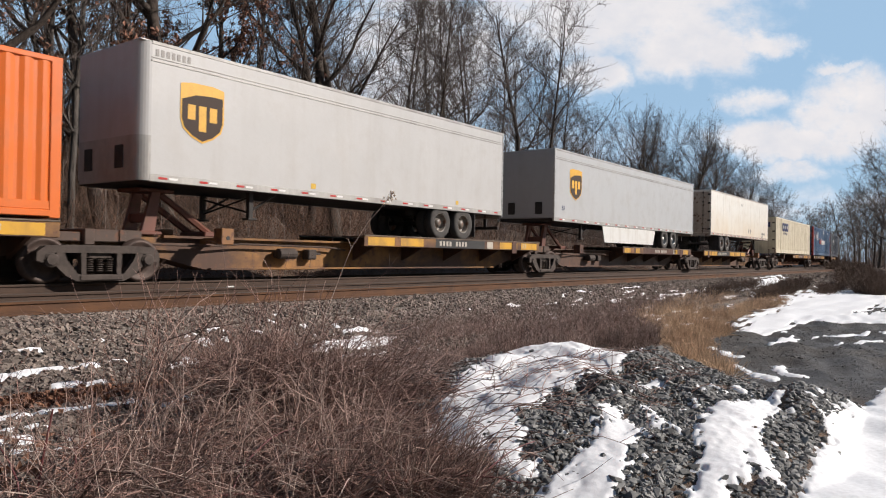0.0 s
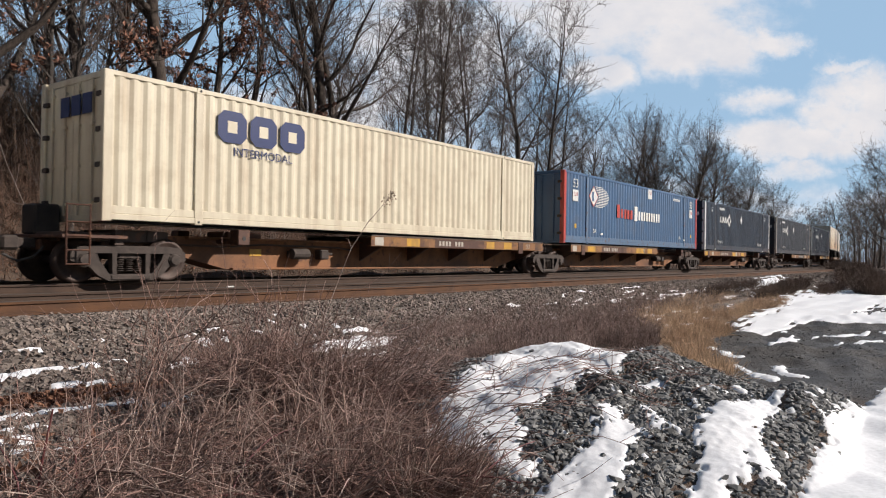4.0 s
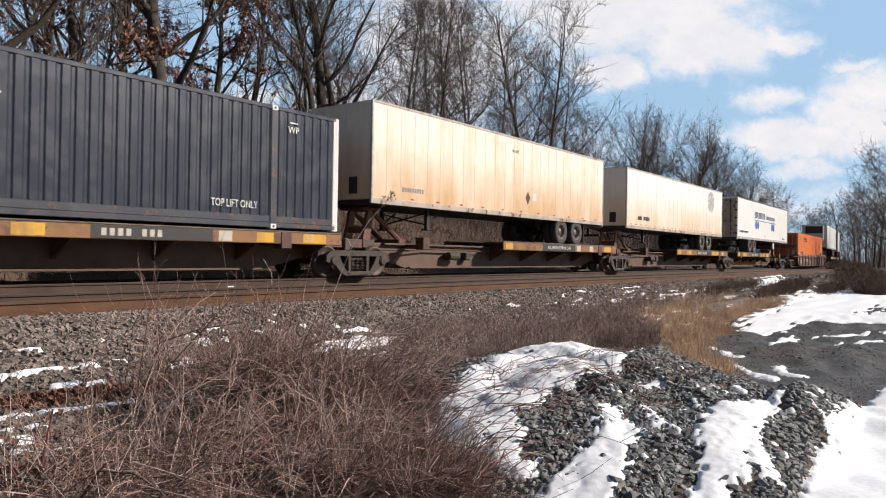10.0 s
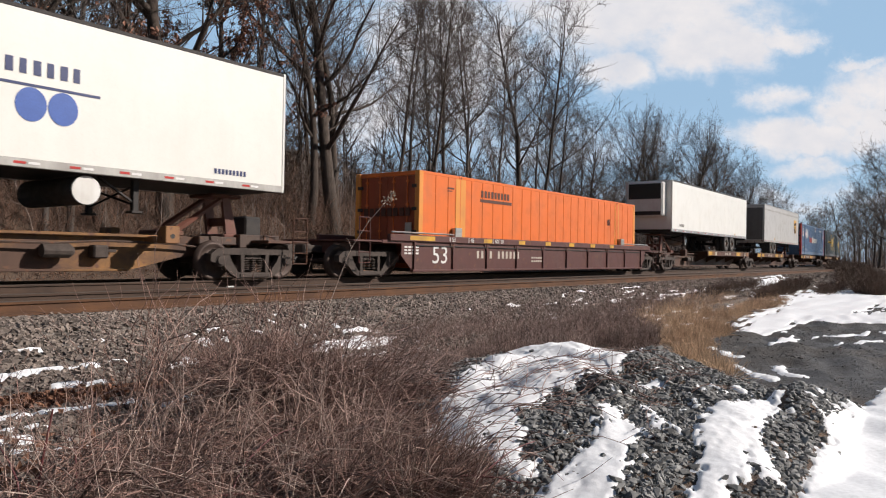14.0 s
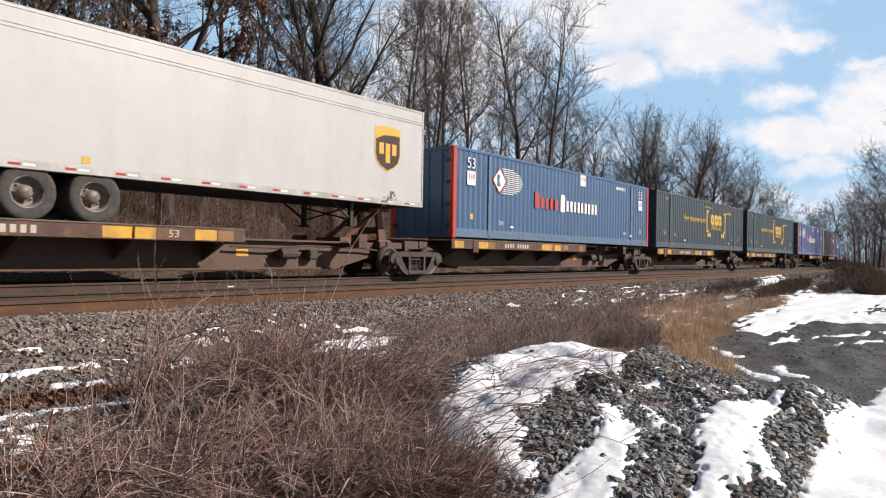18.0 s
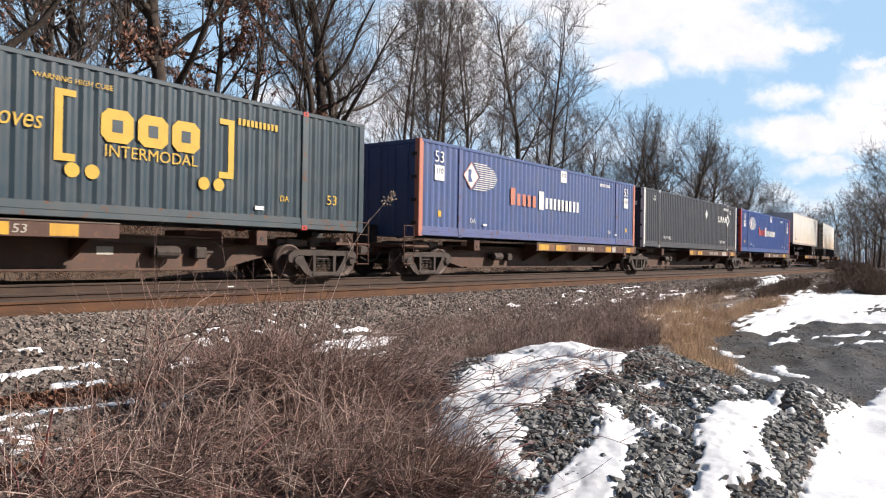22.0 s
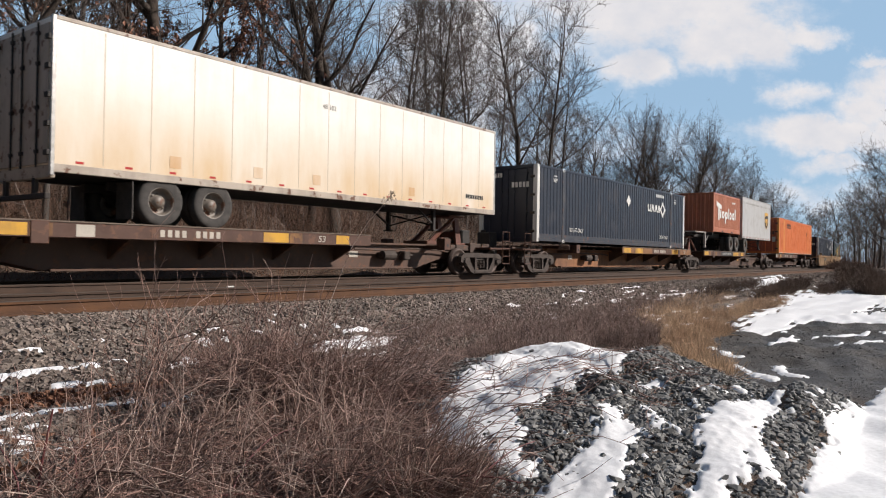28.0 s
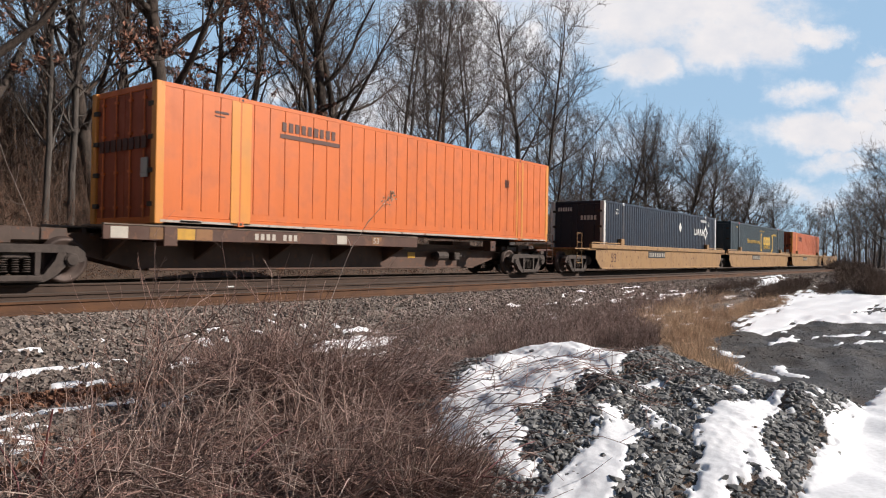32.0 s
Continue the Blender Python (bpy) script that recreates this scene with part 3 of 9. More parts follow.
# drifts as chains of (x, y, half width)
SNOW_DRIFTS = (
    ((4.30, 3.05, 0.18), (4.75, 3.32, 0.38), (5.6, 3.45, 0.55), (6.3, 3.45, 0.72), (7.0, 3.65, 0.85), (7.6, 4.0, 0.6)), ((4.70, 3.0, 0.18), (4.40, 2.75, 0.12), (4.20, 2.50, 0.08)),
    ((5.33, 2.38, 0.10), (5.10, 2.20, 0.13), (4.78, 2.12, 0.16), (4.45, 2.05, 0.20), (4.1, 2.05, 0.22), (3.7, 1.95, 0.22)), ((6.1, 2.42, 0.08), (6.35, 2.35, 0.06)), ((5.75, 2.2, 0.04), (5.3, 1.98, 0.05)),
    ((7.0, 1.50, 0.06), (6.5, 1.56, 0.17), (5.8, 1.58, 0.22), (5.3, 1.52, 0.19), (4.95, 1.40, 0.15), (4.6, 1.42, 0.12), (4.3, 1.35, 0.15)), ((5.45, 1.30, 0.07), (5.1, 1.12, 0.07)),
    ((11.0, 0.1, 0.8), (9.4, 0.25, 0.72), (8.0, 0.35, 0.76), (7.0, 0.35, 0.74), (6.2, 0.42, 0.63), (5.5, 0.38, 0.62), (4.6, 0.28, 0.66)),
    ((41, 3.5, 2.2), (30, 4.5, 1.5), (25, 4.2, 1.1), (19.5, 4.25, 0.75), (16.2, 3.9, 0.32)), ((20.4, 3.2, 0.8), (22.5, 1.8, 2.2), (25, -2.5, 4.2), (40, -2, 9)),
    ((15.9, 2.9, 0.06), (17.0, 2.3, 0.16), (18.3, 1.55, 0.12), (19.2, 0.6, 0.12)), ((14.2, 3.2, 0.05), (16.1, 2.9, 0.07)), ((14.9, 2.2, 0.05), (17.2, 1.2, 0.08)),
    ((10.7, 2.9, 0.05), (10.1, 2.4, 0.10), (9.5, 2.1, 0.05)), ((11.2, 2.45, 0.07), (10.0, 1.9, 0.10)), ((12.6, 3.8, 0.08), (12.0, 3.2, 0.06)), ((17.9, 5.2, 0.16), (17.6, 4.75, 0.14)),
    ((19.5, 7.6, 0.06), (25.8, 7.75, 0.28), (35, 8.0, 0.38), (46, 9.9, 0.5), (60, 12.2, 0.6)), ((23, 7.0, 0.08), (31, 7.0, 0.2)), ((27, 5.6, 0.3), (40, 6.2, 0.4)),
    ((6.55, 6.95, 0.16), (7.2, 7.05, 0.32), (7.8, 7.12, 0.24), (8.2, 7.1, 0.10)), ((7.65, 7.57, 0.06), (8.2, 7.5, 0.07)), ((6.9, 6.5, 0.06), (7.4, 6.45, 0.05)),
    ((3.0, 8.0, 0.05), (3.43, 7.93, 0.05)), ((3.66, 7.98, 0.05), (3.95, 7.95, 0.05)), ((4.05, 8.08, 0.04), (4.2, 8.07, 0.03)), ((2.5, 7.34, 0.05), (3.26, 7.45, 0.07), (3.6, 7.41, 0.09), (4.1, 7.44, 0.08)),
    ((3.25, 6.97, 0.06), (3.6, 6.90, 0.08)), ((2.0, 6.40, 0.05), (2.9, 6.30, 0.07), (3.6, 6.20, 0.06)), ((3.68, 5.92, 0.06), (4.06, 6.08, 0.08), (4.34, 6.08, 0.06)), ((4.46, 7.06, 0.06), (4.86, 7.22, 0.08)),
    ((5.25, 8.0, 0.05), (5.4, 8.05, 0.05)), ((5.54, 8.06, 0.05), (5.75, 8.06, 0.06)), ((5.0, 6.75, 0.05), (5.3, 6.7, 0.05)), ((1.9, 5.9, 0.08), (2.4, 5.75, 0.06)), ((2.3, 5.55, 0.04), (2.7, 5.4, 0.05)),
)


def snow_depth(x, y):
    """Metres inside the rim of the snow; below nought where it has melted."""
    x, y = np.broadcast_arrays(np.asarray(x, float), np.asarray(y, float))
    far = np.hypot(x, y)
    d = np.full(x.shape, -1.0)
    for chain in SNOW_DRIFTS:
        for (ax, ay, aw), (bx, by, bw) in zip(chain, chain[1:]):
            ux, uy = bx - ax, by - ay
            t = np.clip(((x - ax) * ux + (y - ay) * uy) / (ux * ux + uy * uy), 0, 1)
            d = np.maximum(d, aw + (bw - aw) * t + 0.016 - np.hypot(x - ax - ux * t, y - ay - uy * t))
    # odd flecks left among the weeds and the ballast
    verge = sstep(4.2, 5.4, x) * sstep(26, 20, x) * sstep(5.0, 5.6, y) * sstep(9.0, 8.6, y)
    d = np.maximum(d, np.where(verge > 0.05, 0.10 * waves(x, y, 25, 0.36) - np.interp(x, [6.0, 7.5, 9.5], [0.055, 0.08, 0.13]) - 0.2 * (1 - verge), -1))
    stony = sstep(1.0, 1.6, x) * sstep(5.6, 4.8, x) * sstep(4.5, 5.1, y) * sstep(6.7, 6.3, y)
    d = np.maximum(d, np.where(stony > 0.05, 0.12 * waves(x, y, 29, 0.42) - 0.075 - 0.2 * (1 - stony), -1))
    on_heap = (pile_height(x, y) > 0.12) & (y < 3.2)
    d = np.maximum(d, np.where(on_heap, 0.085 * waves(x, y, 27, 0.42) - 0.062, -1))
    rag = np.interp(far, [4, 12, 30], [0.055, 0.09, 0.42])
    fine = np.interp(far, [4, 12], [0.045, 0.03])
    # ragged streaks along the far rims, where turf comes through
    d = d + np.interp(far, [10, 16, 40], [0.0, 0.20, 0.55]) * waves(x * 0.22, y, 28, 0.55) * np.interp(d, [0.3, 1.2], [1.0, 0.25]) * (d > -0.6)
    inner = np.clip(d + 0.25, 0.0, 0.35) / 0.35
    return d + (waves(x, y, 21, 0.8) * rag * 0.7 + waves(x, y, 22, 0.26) * rag * 0.75 + waves(x, y, 26, 0.11) * fine) * np.interp(d, [0.1, 0.3], [1.0, 0.45]) * inner


gx = spaced(-4200, 4600, -3.0, 20.0, 0.10, 1.09)
gy = spaced(-4200, 4600, -1.0, 10.0, 0.10, 1.09)
GX, GY = np.meshgrid(gx, gy)
GZ = ground_z(GX, GY)
nx, ny = len(gx), len(gy)
ii = np.arange(nx * ny).reshape(ny, nx)
quads = np.stack([ii[:-1, :-1], ii[:-1, 1:], ii[1:, 1:], ii[1:, :-1]], -1).reshape(-1, 4)
ground_me = array_mesh("ground", np.stack([GX, GY, GZ], -1).reshape(-1, 3), quads, M["ground"], True)
for att, values in (("lot", lot_mask(GX, GY)), ("gravel", gravel_mask(GX, GY)), ("trackbed", trackbed_mask(GX, GY))):
    la = ground_me.attributes.new(att, "FLOAT", "POINT")
    la.data.foreach_set("value", values.astype(np.float32).ravel())
tagged(new("ground", ground_me), "winter ground of leaf litter, gravel and grey mud", "ground", kind="structure")

# snow: a thin sheet that dips under the ground where it has melted
sx = spaced(-6, 120, 3.4, 8.6, 0.02, 1.03)
sy = spaced(-14, 17, 0.2, 4.2, 0.02, 1.03)
SX, SY = np.meshgrid(sx, sy)
dep = snow_depth(SX, SY)
CALM = 0.25 + 0.75 * sstep(0.7, 1.5, SY) * sstep(12, 9, SX)
SZ = ground_z(SX, SY) + np.clip(0.5 * dep, -0.08, 0.030) + 0.008 * waves(SX, SY, 23, 0.42) * np.clip(dep * 5, 0, 1) * CALM + 0.0055 * waves(SX, SY, 24, 0.13) * np.clip(dep * 4, 0, 1) * CALM
ii = np.arange(SX.size).reshape(SX.shape)
quads = np.stack([ii[:-1, :-1], ii[:-1, 1:], ii[1:, 1:], ii[1:, :-1]], -1).reshape(-1, 4)
keep = (dep.ravel()[quads] > -0.12).any(1)
quads = quads[keep]
used, inv_idx = np.unique(quads, return_inverse=True)
snow_me = array_mesh("snow", np.stack([SX, SY, SZ], -1).reshape(-1, 3)[used], inv_idx.reshape(quads.shape), M["snow"], True)
tagged(new("snow", snow_me), "thin patchy old snow on the ground", "snow", kind="structure")


# ------------------------------------------------------------------ rails and ties
RAIL = [(-0.075, -0.18), (0.075, -0.18), (0.075, -0.165), (0.012, -0.148), (0.010, -0.05), (0.034, -0.038), (0.036, -0.008), (0.028, 0.0),
        (-0.028, 0.0), (-0.036, -0.008), (-0.034, -0.038), (-0.010, -0.05), (-0.012, -0.148), (-0.075, -0.165)]


def rail_mesh(off):
    ss = np.concatenate([np.arange(-560, -40, 20.0), np.arange(-40, 30, 10.0), np.arange(30, 600, 4.0)])
    n = len(RAIL)
    vs, fs = [], []
    for s in ss:
        for dy, z in RAIL:
            vs.append(track(s, off + dy, z))
    for i in range(len(ss) - 1):
        for k in range(n):
            a, b = i * n + k, i * n + (k + 1) % n
            fs.append((a, b, b + n, a + n))
    me = array_mesh("rail", [tuple(v) for v in vs], fs, M["rust_dark"] if off > -4.9 else M["rust_rail"])
    me.materials.append(M["rail_head"])
    idx = np.array([1 if f % n in (6, 7, 8) else 0 for f in range(len(fs))], np.int32)
    me.polygons.foreach_set("material_index", idx)
    return me


TRACKS = (("far", 0.0), ("near", -4.30))
tie_shape = Shape().box(-0.115, 0.115, -1.3, 1.3, -0.16, 0.0, 0.012)
tie_me = tie_shape.mesh("tie")
tie_me.materials.append(M["tie"])
plate_me = Shape().box(-0.09, 0.09, -0.17, 0.17, 0.0, 0.018, 0.004).mesh("tie_plate")
plate_me.materials.append(M["rust_rail"])
for which, toff in TRACKS:
    line = tagged(thing("railway_track", "rusty railway track on dusty grey ballast, " + ("behind the open one" if toff == 0 else "empty, nearest the verge"), "track", "railway tracks"), kind="structure")
    for side in (-0.7535, 0.7535):
        part("rail", rail_mesh(toff + side), None, line)
    for k in range(150):
        s = -12 + k * 0.54
        m = track_pose(s, -0.198, toff)
        part("tie", tie_me, None, line, at=m)

# a pale marker lying on the web of a tie by the near rail
mark = tagged(new("tie_marker", Shape().box(-0.09, 0.09, -0.03, 0.03, 0, 0.03, 0.006).mesh("tie_marker")), "small white painted marker block beside the rail", "marker")
mark.data.materials.append(M["white_letter"])
mark.matrix_basis = track_pose(9.86, -0.14, -1.25)


# ------------------------------------------------------------------ loose stone
def stone_cloud(px, py, pz, size, seed, flat=0.58):
    """Many small angular stones as one vertex array: eight-cornered lumps."""
    g = np.random.RandomState(seed)
    n = len(px)
    base = np.array([[x, y, z] for x in (-1, 1) for y in (-1, 1) for z in (-1, 1)], float)
    v = base[None] * g.uniform(0.88, 1.0, (n, 8, 3))
    # wedges and slabs: the upper face smaller than the lower and pushed aside
    up = (base[:, 2] > 0)[None, :, None]
    taper = np.concatenate([g.uniform(0.42, 1.0, (n, 1, 2)), np.ones((n, 1, 1))], 2)
    push = np.concatenate([g.uniform(-0.25, 0.25, (n, 1, 2)), np.zeros((n, 1, 1))], 2)
    slope = np.concatenate([np.zeros((n, 8, 2)), (base[None, :, :1] * g.uniform(-0.5, 0.3, (n, 1, 1)))], 2)
    v = np.where(up, v * taper + push + slope, v)
    v *= np.asarray(size)[:, None, None] * np.stack([g.uniform(0.85, 1.7, n), g.uniform(0.55, 1.0, n), g.uniform(flat - 0.25, flat + 0.15, n)], -1)[:, None, :]
    ax = g.normal(size=(n, 3))
    ax /= np.linalg.norm(ax, axis=1)[:, None]
    an = g.uniform(0, 1.25, n)
    K = np.zeros((n, 3, 3))
    K[:, 0, 1], K[:, 0, 2], K[:, 1, 0], K[:, 1, 2], K[:, 2, 0], K[:, 2, 1] = -ax[:, 2], ax[:, 1], ax[:, 2], -ax[:, 0], -ax[:, 1], ax[:, 0]
    R = np.eye(3)[None] + np.sin(an)[:, None, None] * K + (1 - np.cos(an))[:, None, None] * (K @ K)
    rz = g.uniform(0, 6.28, n)
    Z = np.zeros((n, 3, 3))
    Z[:, 0, 0], Z[:, 0, 1], Z[:, 1, 0], Z[:, 1, 1], Z[:, 2, 2] = np.cos(rz), -np.sin(rz), np.sin(rz), np.cos(rz), 1
    v = np.einsum("nij,nkj->nki", R @ Z, v)
    v += np.stack([px, py, pz], -1)[:, None, :]
    f = np.array([(0, 1, 3, 2), (4, 6, 7, 5), (0, 4, 5, 1), (2, 3, 7, 6), (0, 2, 6, 4), (1, 5, 7, 3)])
    faces = (f[None] + (np.arange(n) * 8)[:, None, None]).reshape(-1, 4)
    return v.reshape(-1, 3), faces


ROCKS = []


def rock_forms():
    """Angular lumps: hulls round a few corners, flat on some sides."""
    if not ROCKS:
        g = np.random.RandomState(57)
        for i in range(16):
            p = g.normal(size=(11, 3))
            p /= np.linalg.norm(p, axis=1)[:, None]
            p *= g.uniform(0.8, 1.0, (11, 1)) * np.array([g.uniform(1.0, 1.45), g.uniform(0.7, 1.0), g.uniform(0.38, 0.68)])
            bm = bmesh.new()
            for q in p:
                bm.verts.new(q)
            bmesh.ops.convex_hull(bm, input=bm.verts)
            loose = [v for v in bm.verts if not v.link_faces]
            for v in loose:
                bm.verts.remove(v)
            bm.verts.index_update()
            ROCKS.append((np.array([v.co[:] for v in bm.verts]), np.array([[v.index for v in f.verts] for f in bm.faces])))
            bm.free()
    return ROCKS


def rock_cloud(px, py, pz, size, seed):
    """Many broken stones as one set of triangles."""
    g = np.random.RandomState(seed)
    sets = []
    which = g.randint(0, 16, len(px))
    for i, (v, f) in enumerate(rock_forms()):
        k = np.nonzero(which == i)[0]
        n = len(k)
        if not n:
            continue
        rz, tx, ty = g.uniform(0, 6.28, n), g.normal(0, 0.45, n), g.normal(0, 0.45, n)
        c, s_ = np.cos(rz), np.sin(rz)
        w = np.stack([v[None, :, 0] * c[:, None] - v[None, :, 1] * s_[:, None], v[None, :, 0] * s_[:, None] + v[None, :, 1] * c[:, None], np.repeat(v[None, :, 2], n, 0)], -1)
        for ang, a, b in ((tx, 1, 2), (ty, 0, 2)):
            ca, sa = np.cos(ang)[:, None], np.sin(ang)[:, None]
            wa, wb = w[..., a] * ca - w[..., b] * sa, w[..., a] * sa + w[..., b] * ca
            w[..., a], w[..., b] = wa, wb
        w = w * np.asarray(size)[k][:, None, None] + np.stack([px[k], py[k], pz[k]], -1)[:, None, :]
        sets.append((w.reshape(-1, 3), (f[None] + (np.arange(n) * len(v))[:, None, None]).reshape(-1, 3)))
    vs, fs, n = [], [], 0
    for v, f in sets:
        vs.append(v)
        fs.append(f + n)
        n += len(v)
    return np.concatenate(vs), np.concatenate(fs)


def scatter(n, x0, x1, y0, y1, seed, keep=None):
    g = np.random.RandomState(seed)
    x, y = g.uniform(x0, x1, n), g.uniform(y0, y1, n)
    if keep is not None:
        k = keep(x, y) > g.uniform(0, 1, n)
        x, y = x[k], y[k]
    return x, y


def ballast_bed():
    g = np.random.RandomState(31)
    xs, ys, sz = [], [], []
    # dense near the camera, thinner and coarser with distance
    for n, s0, s1, a, b, r in ((36000, -1.5, 16, -8.7, -5.15, 0.027), (17000, 16, 40, -7.9, -5.1, 0.032), (8000, 40, 110, -7.8, -5.0, 0.05), (1500, -1, 14, -3.3, -1.0, 0.03), (6500, 0.5, 6.0, -10.4, -8.3, 0.024)):
        s, off = g.uniform(s0, s1, n), g.uniform(a, b, n)
        if -9 < a < -7:
            k = g.uniform(0, 1, n) < np.interp(off, [-8.7, -8.0, -7.2], [0.25, 0.8, 1.0])
            s, off = s[k], off[k]
        ang = np.interp(s, SG, TURN)
        xs.append(np.interp(s, SG, CX) - off * np.sin(ang))
        ys.append(np.interp(s, SG, CY) + off * np.cos(ang))
        sz.append(r * g.uniform(0.6, 1.35, len(s)))
    x, y, r = np.concatenate(xs), np.concatenate(ys), np.concatenate(sz)
    z = ground_z(x, y) + r * 0.25
    hide = snow_depth(x, y) > 0.03
    x, y, z, r = x[~hide], y[~hide], z[~hide], r[~hide]
    v, f = stone_cloud(x, y, z, r, 32)
    return tagged(new("ballast", array_mesh("ballast", v, f, M["ballast"])), "dusty grey-brown ballast stones along the track shoulder", "ballast", kind="stuff")


ballast_bed()


def stone_chance(x, y):
    heap = sstep(0.0, 0.10, pile_height(x, y) + 0.35 * bump_at(x, y, 4.4, 2.2, radians(30), 1.4, 1.0)) * sstep(1.45, 1.75, y) * sstep(-0.4, 0.1, (y - 1.0) - (3.9 - x) * 2.0 + 1.0)
    rim = bump_at(x, y, 7.5, 1.25, radians(6), 1.35, 0.28) + bump_at(x, y, 5.8, 1.20, radians(8), 1.2, 0.20) * 0.8 
    loose = 0.5 * sstep(0.25, 0.0, np.abs(y - 1.15)) * sstep(4.2, 4.8, x) * sstep(7, 6, x) + 0.10 * sstep(3.4, 3.8, x) * sstep(9, 8, x) * sstep(1.4, 1.0, y) + 0.25 * sstep(3.6, 3.9, x) * sstep(5.4, 5.0, x) * sstep(0.35, 0.1, np.abs(y - 1.75))
    return np.clip(heap + sstep(0.05, 0.35, rim) + loose, 0, 1)


def stone_pile():
    """The dumped heap of dark stone: the stones nearest the camera are pieces of their own."""
    heap = thing("stone_pile", "heap of dark angular trap rock half covered in snow", "stone pile")
    x, y = scatter(92000, 3.0, 11.0, -0.3, 5.6, 41, stone_chance)
    g = np.random.RandomState(42)
    cover = snow_depth(x, y)
    chance = np.interp(cover, [-0.02, 0.0, 0.06, 0.2], [1.0, 0.38, 0.05, 0.006])
    k = g.uniform(0, 1, len(x)) < chance
    x, y, cover = x[k], y[k], cover[k]
    r = np.clip(0.0210 * np.exp(g.normal(0, 0.36, len(x))), 0.011, 0.048)
    z = ground_z(x, y) + r * 0.15 + np.where(cover > 0.0, 0.012, 0)
    near = np.argsort((x - 3.6) ** 2 + (y - 1.7) ** 2)
    big = near[:300]
    rest = near[300:]
    v, f = rock_cloud(x[rest], y[rest], z[rest], r[rest] * 1.12, 43)
    tagged(part("loose_stone", array_mesh("loose_stone", v, f, M["stone"]), None, heap), kind="stuff")
    kinds = []
    for v, f in rock_forms():
        kinds.append(array_mesh("stone", v, f, M["stone_one"]))
    for i in big:
        q = float(r[i]) * 1.15
        m = Matrix.LocRotScale((x[i], y[i], z[i]), Euler((g.normal(0, 0.45), g.normal(0, 0.45), g.uniform(0, 6.28))), (q, q, q))
        part("stone", kinds[g.randint(14)], None, heap, at=m)
    return heap


def lot_gravel():
    g = np.random.RandomState(45)
    x, y = scatter(26000, 8.5, 34, -6, 6.0, 46, lambda x, y: lot_mask(x, y) * np.interp(x, [9, 20, 34], [1, 0.5, 0.3]))
    k = snow_depth(x, y) < 0.0
    x, y = x[k], y[k]
    r = np.interp(x, [9, 30], [0.006, 0.012]) * np.exp(g.normal(0, 0.45, len(x)))
    v, f = stone_cloud(x, y, ground_z(x, y) + r * 0.1, r, 47)
    tagged(new("lot_gravel", array_mesh("lot_gravel", v, f, M["lot_stone"])), "wet dark gravel pressed into the mud of the lot", "gravel", kind="stuff")


lot_gravel()


def single_stone_material():
    m, N, L, B = node_mat("dark_trap_rock_piece")
    co = N.new("ShaderNodeTexCoord").outputs["Object"]
    c = blend(N, L, noise_ramp(N, L, co, 0.9, 6, 0.35, 0.65), (0.262, 0.258, 0.246), (0.138, 0.137, 0.132))
    oi = N.new("ShaderNodeObjectInfo")
    r = N.new("ShaderNodeMapRange")
    r.inputs["To Min"].default_value, r.inputs["To Max"].default_value = 0.55, 1.45
    L.new(oi.outputs["Random"], r.inputs["Value"])
    v = N.new("ShaderNodeHueSaturation")
    L.new(r.outputs[0], v.inputs["Value"])
    L.new(c, v.inputs["Color"])
    L.new(v.outputs[0], B.inputs["Base Color"])
    B.inputs["Roughness"].default_value = 0.8
    bumped(N, L, B, noise_ramp(N, L, co, 4, 6, 0.3, 0.7), 0.15, 0.05)
    return m


M["stone_one"] = single_stone_material()


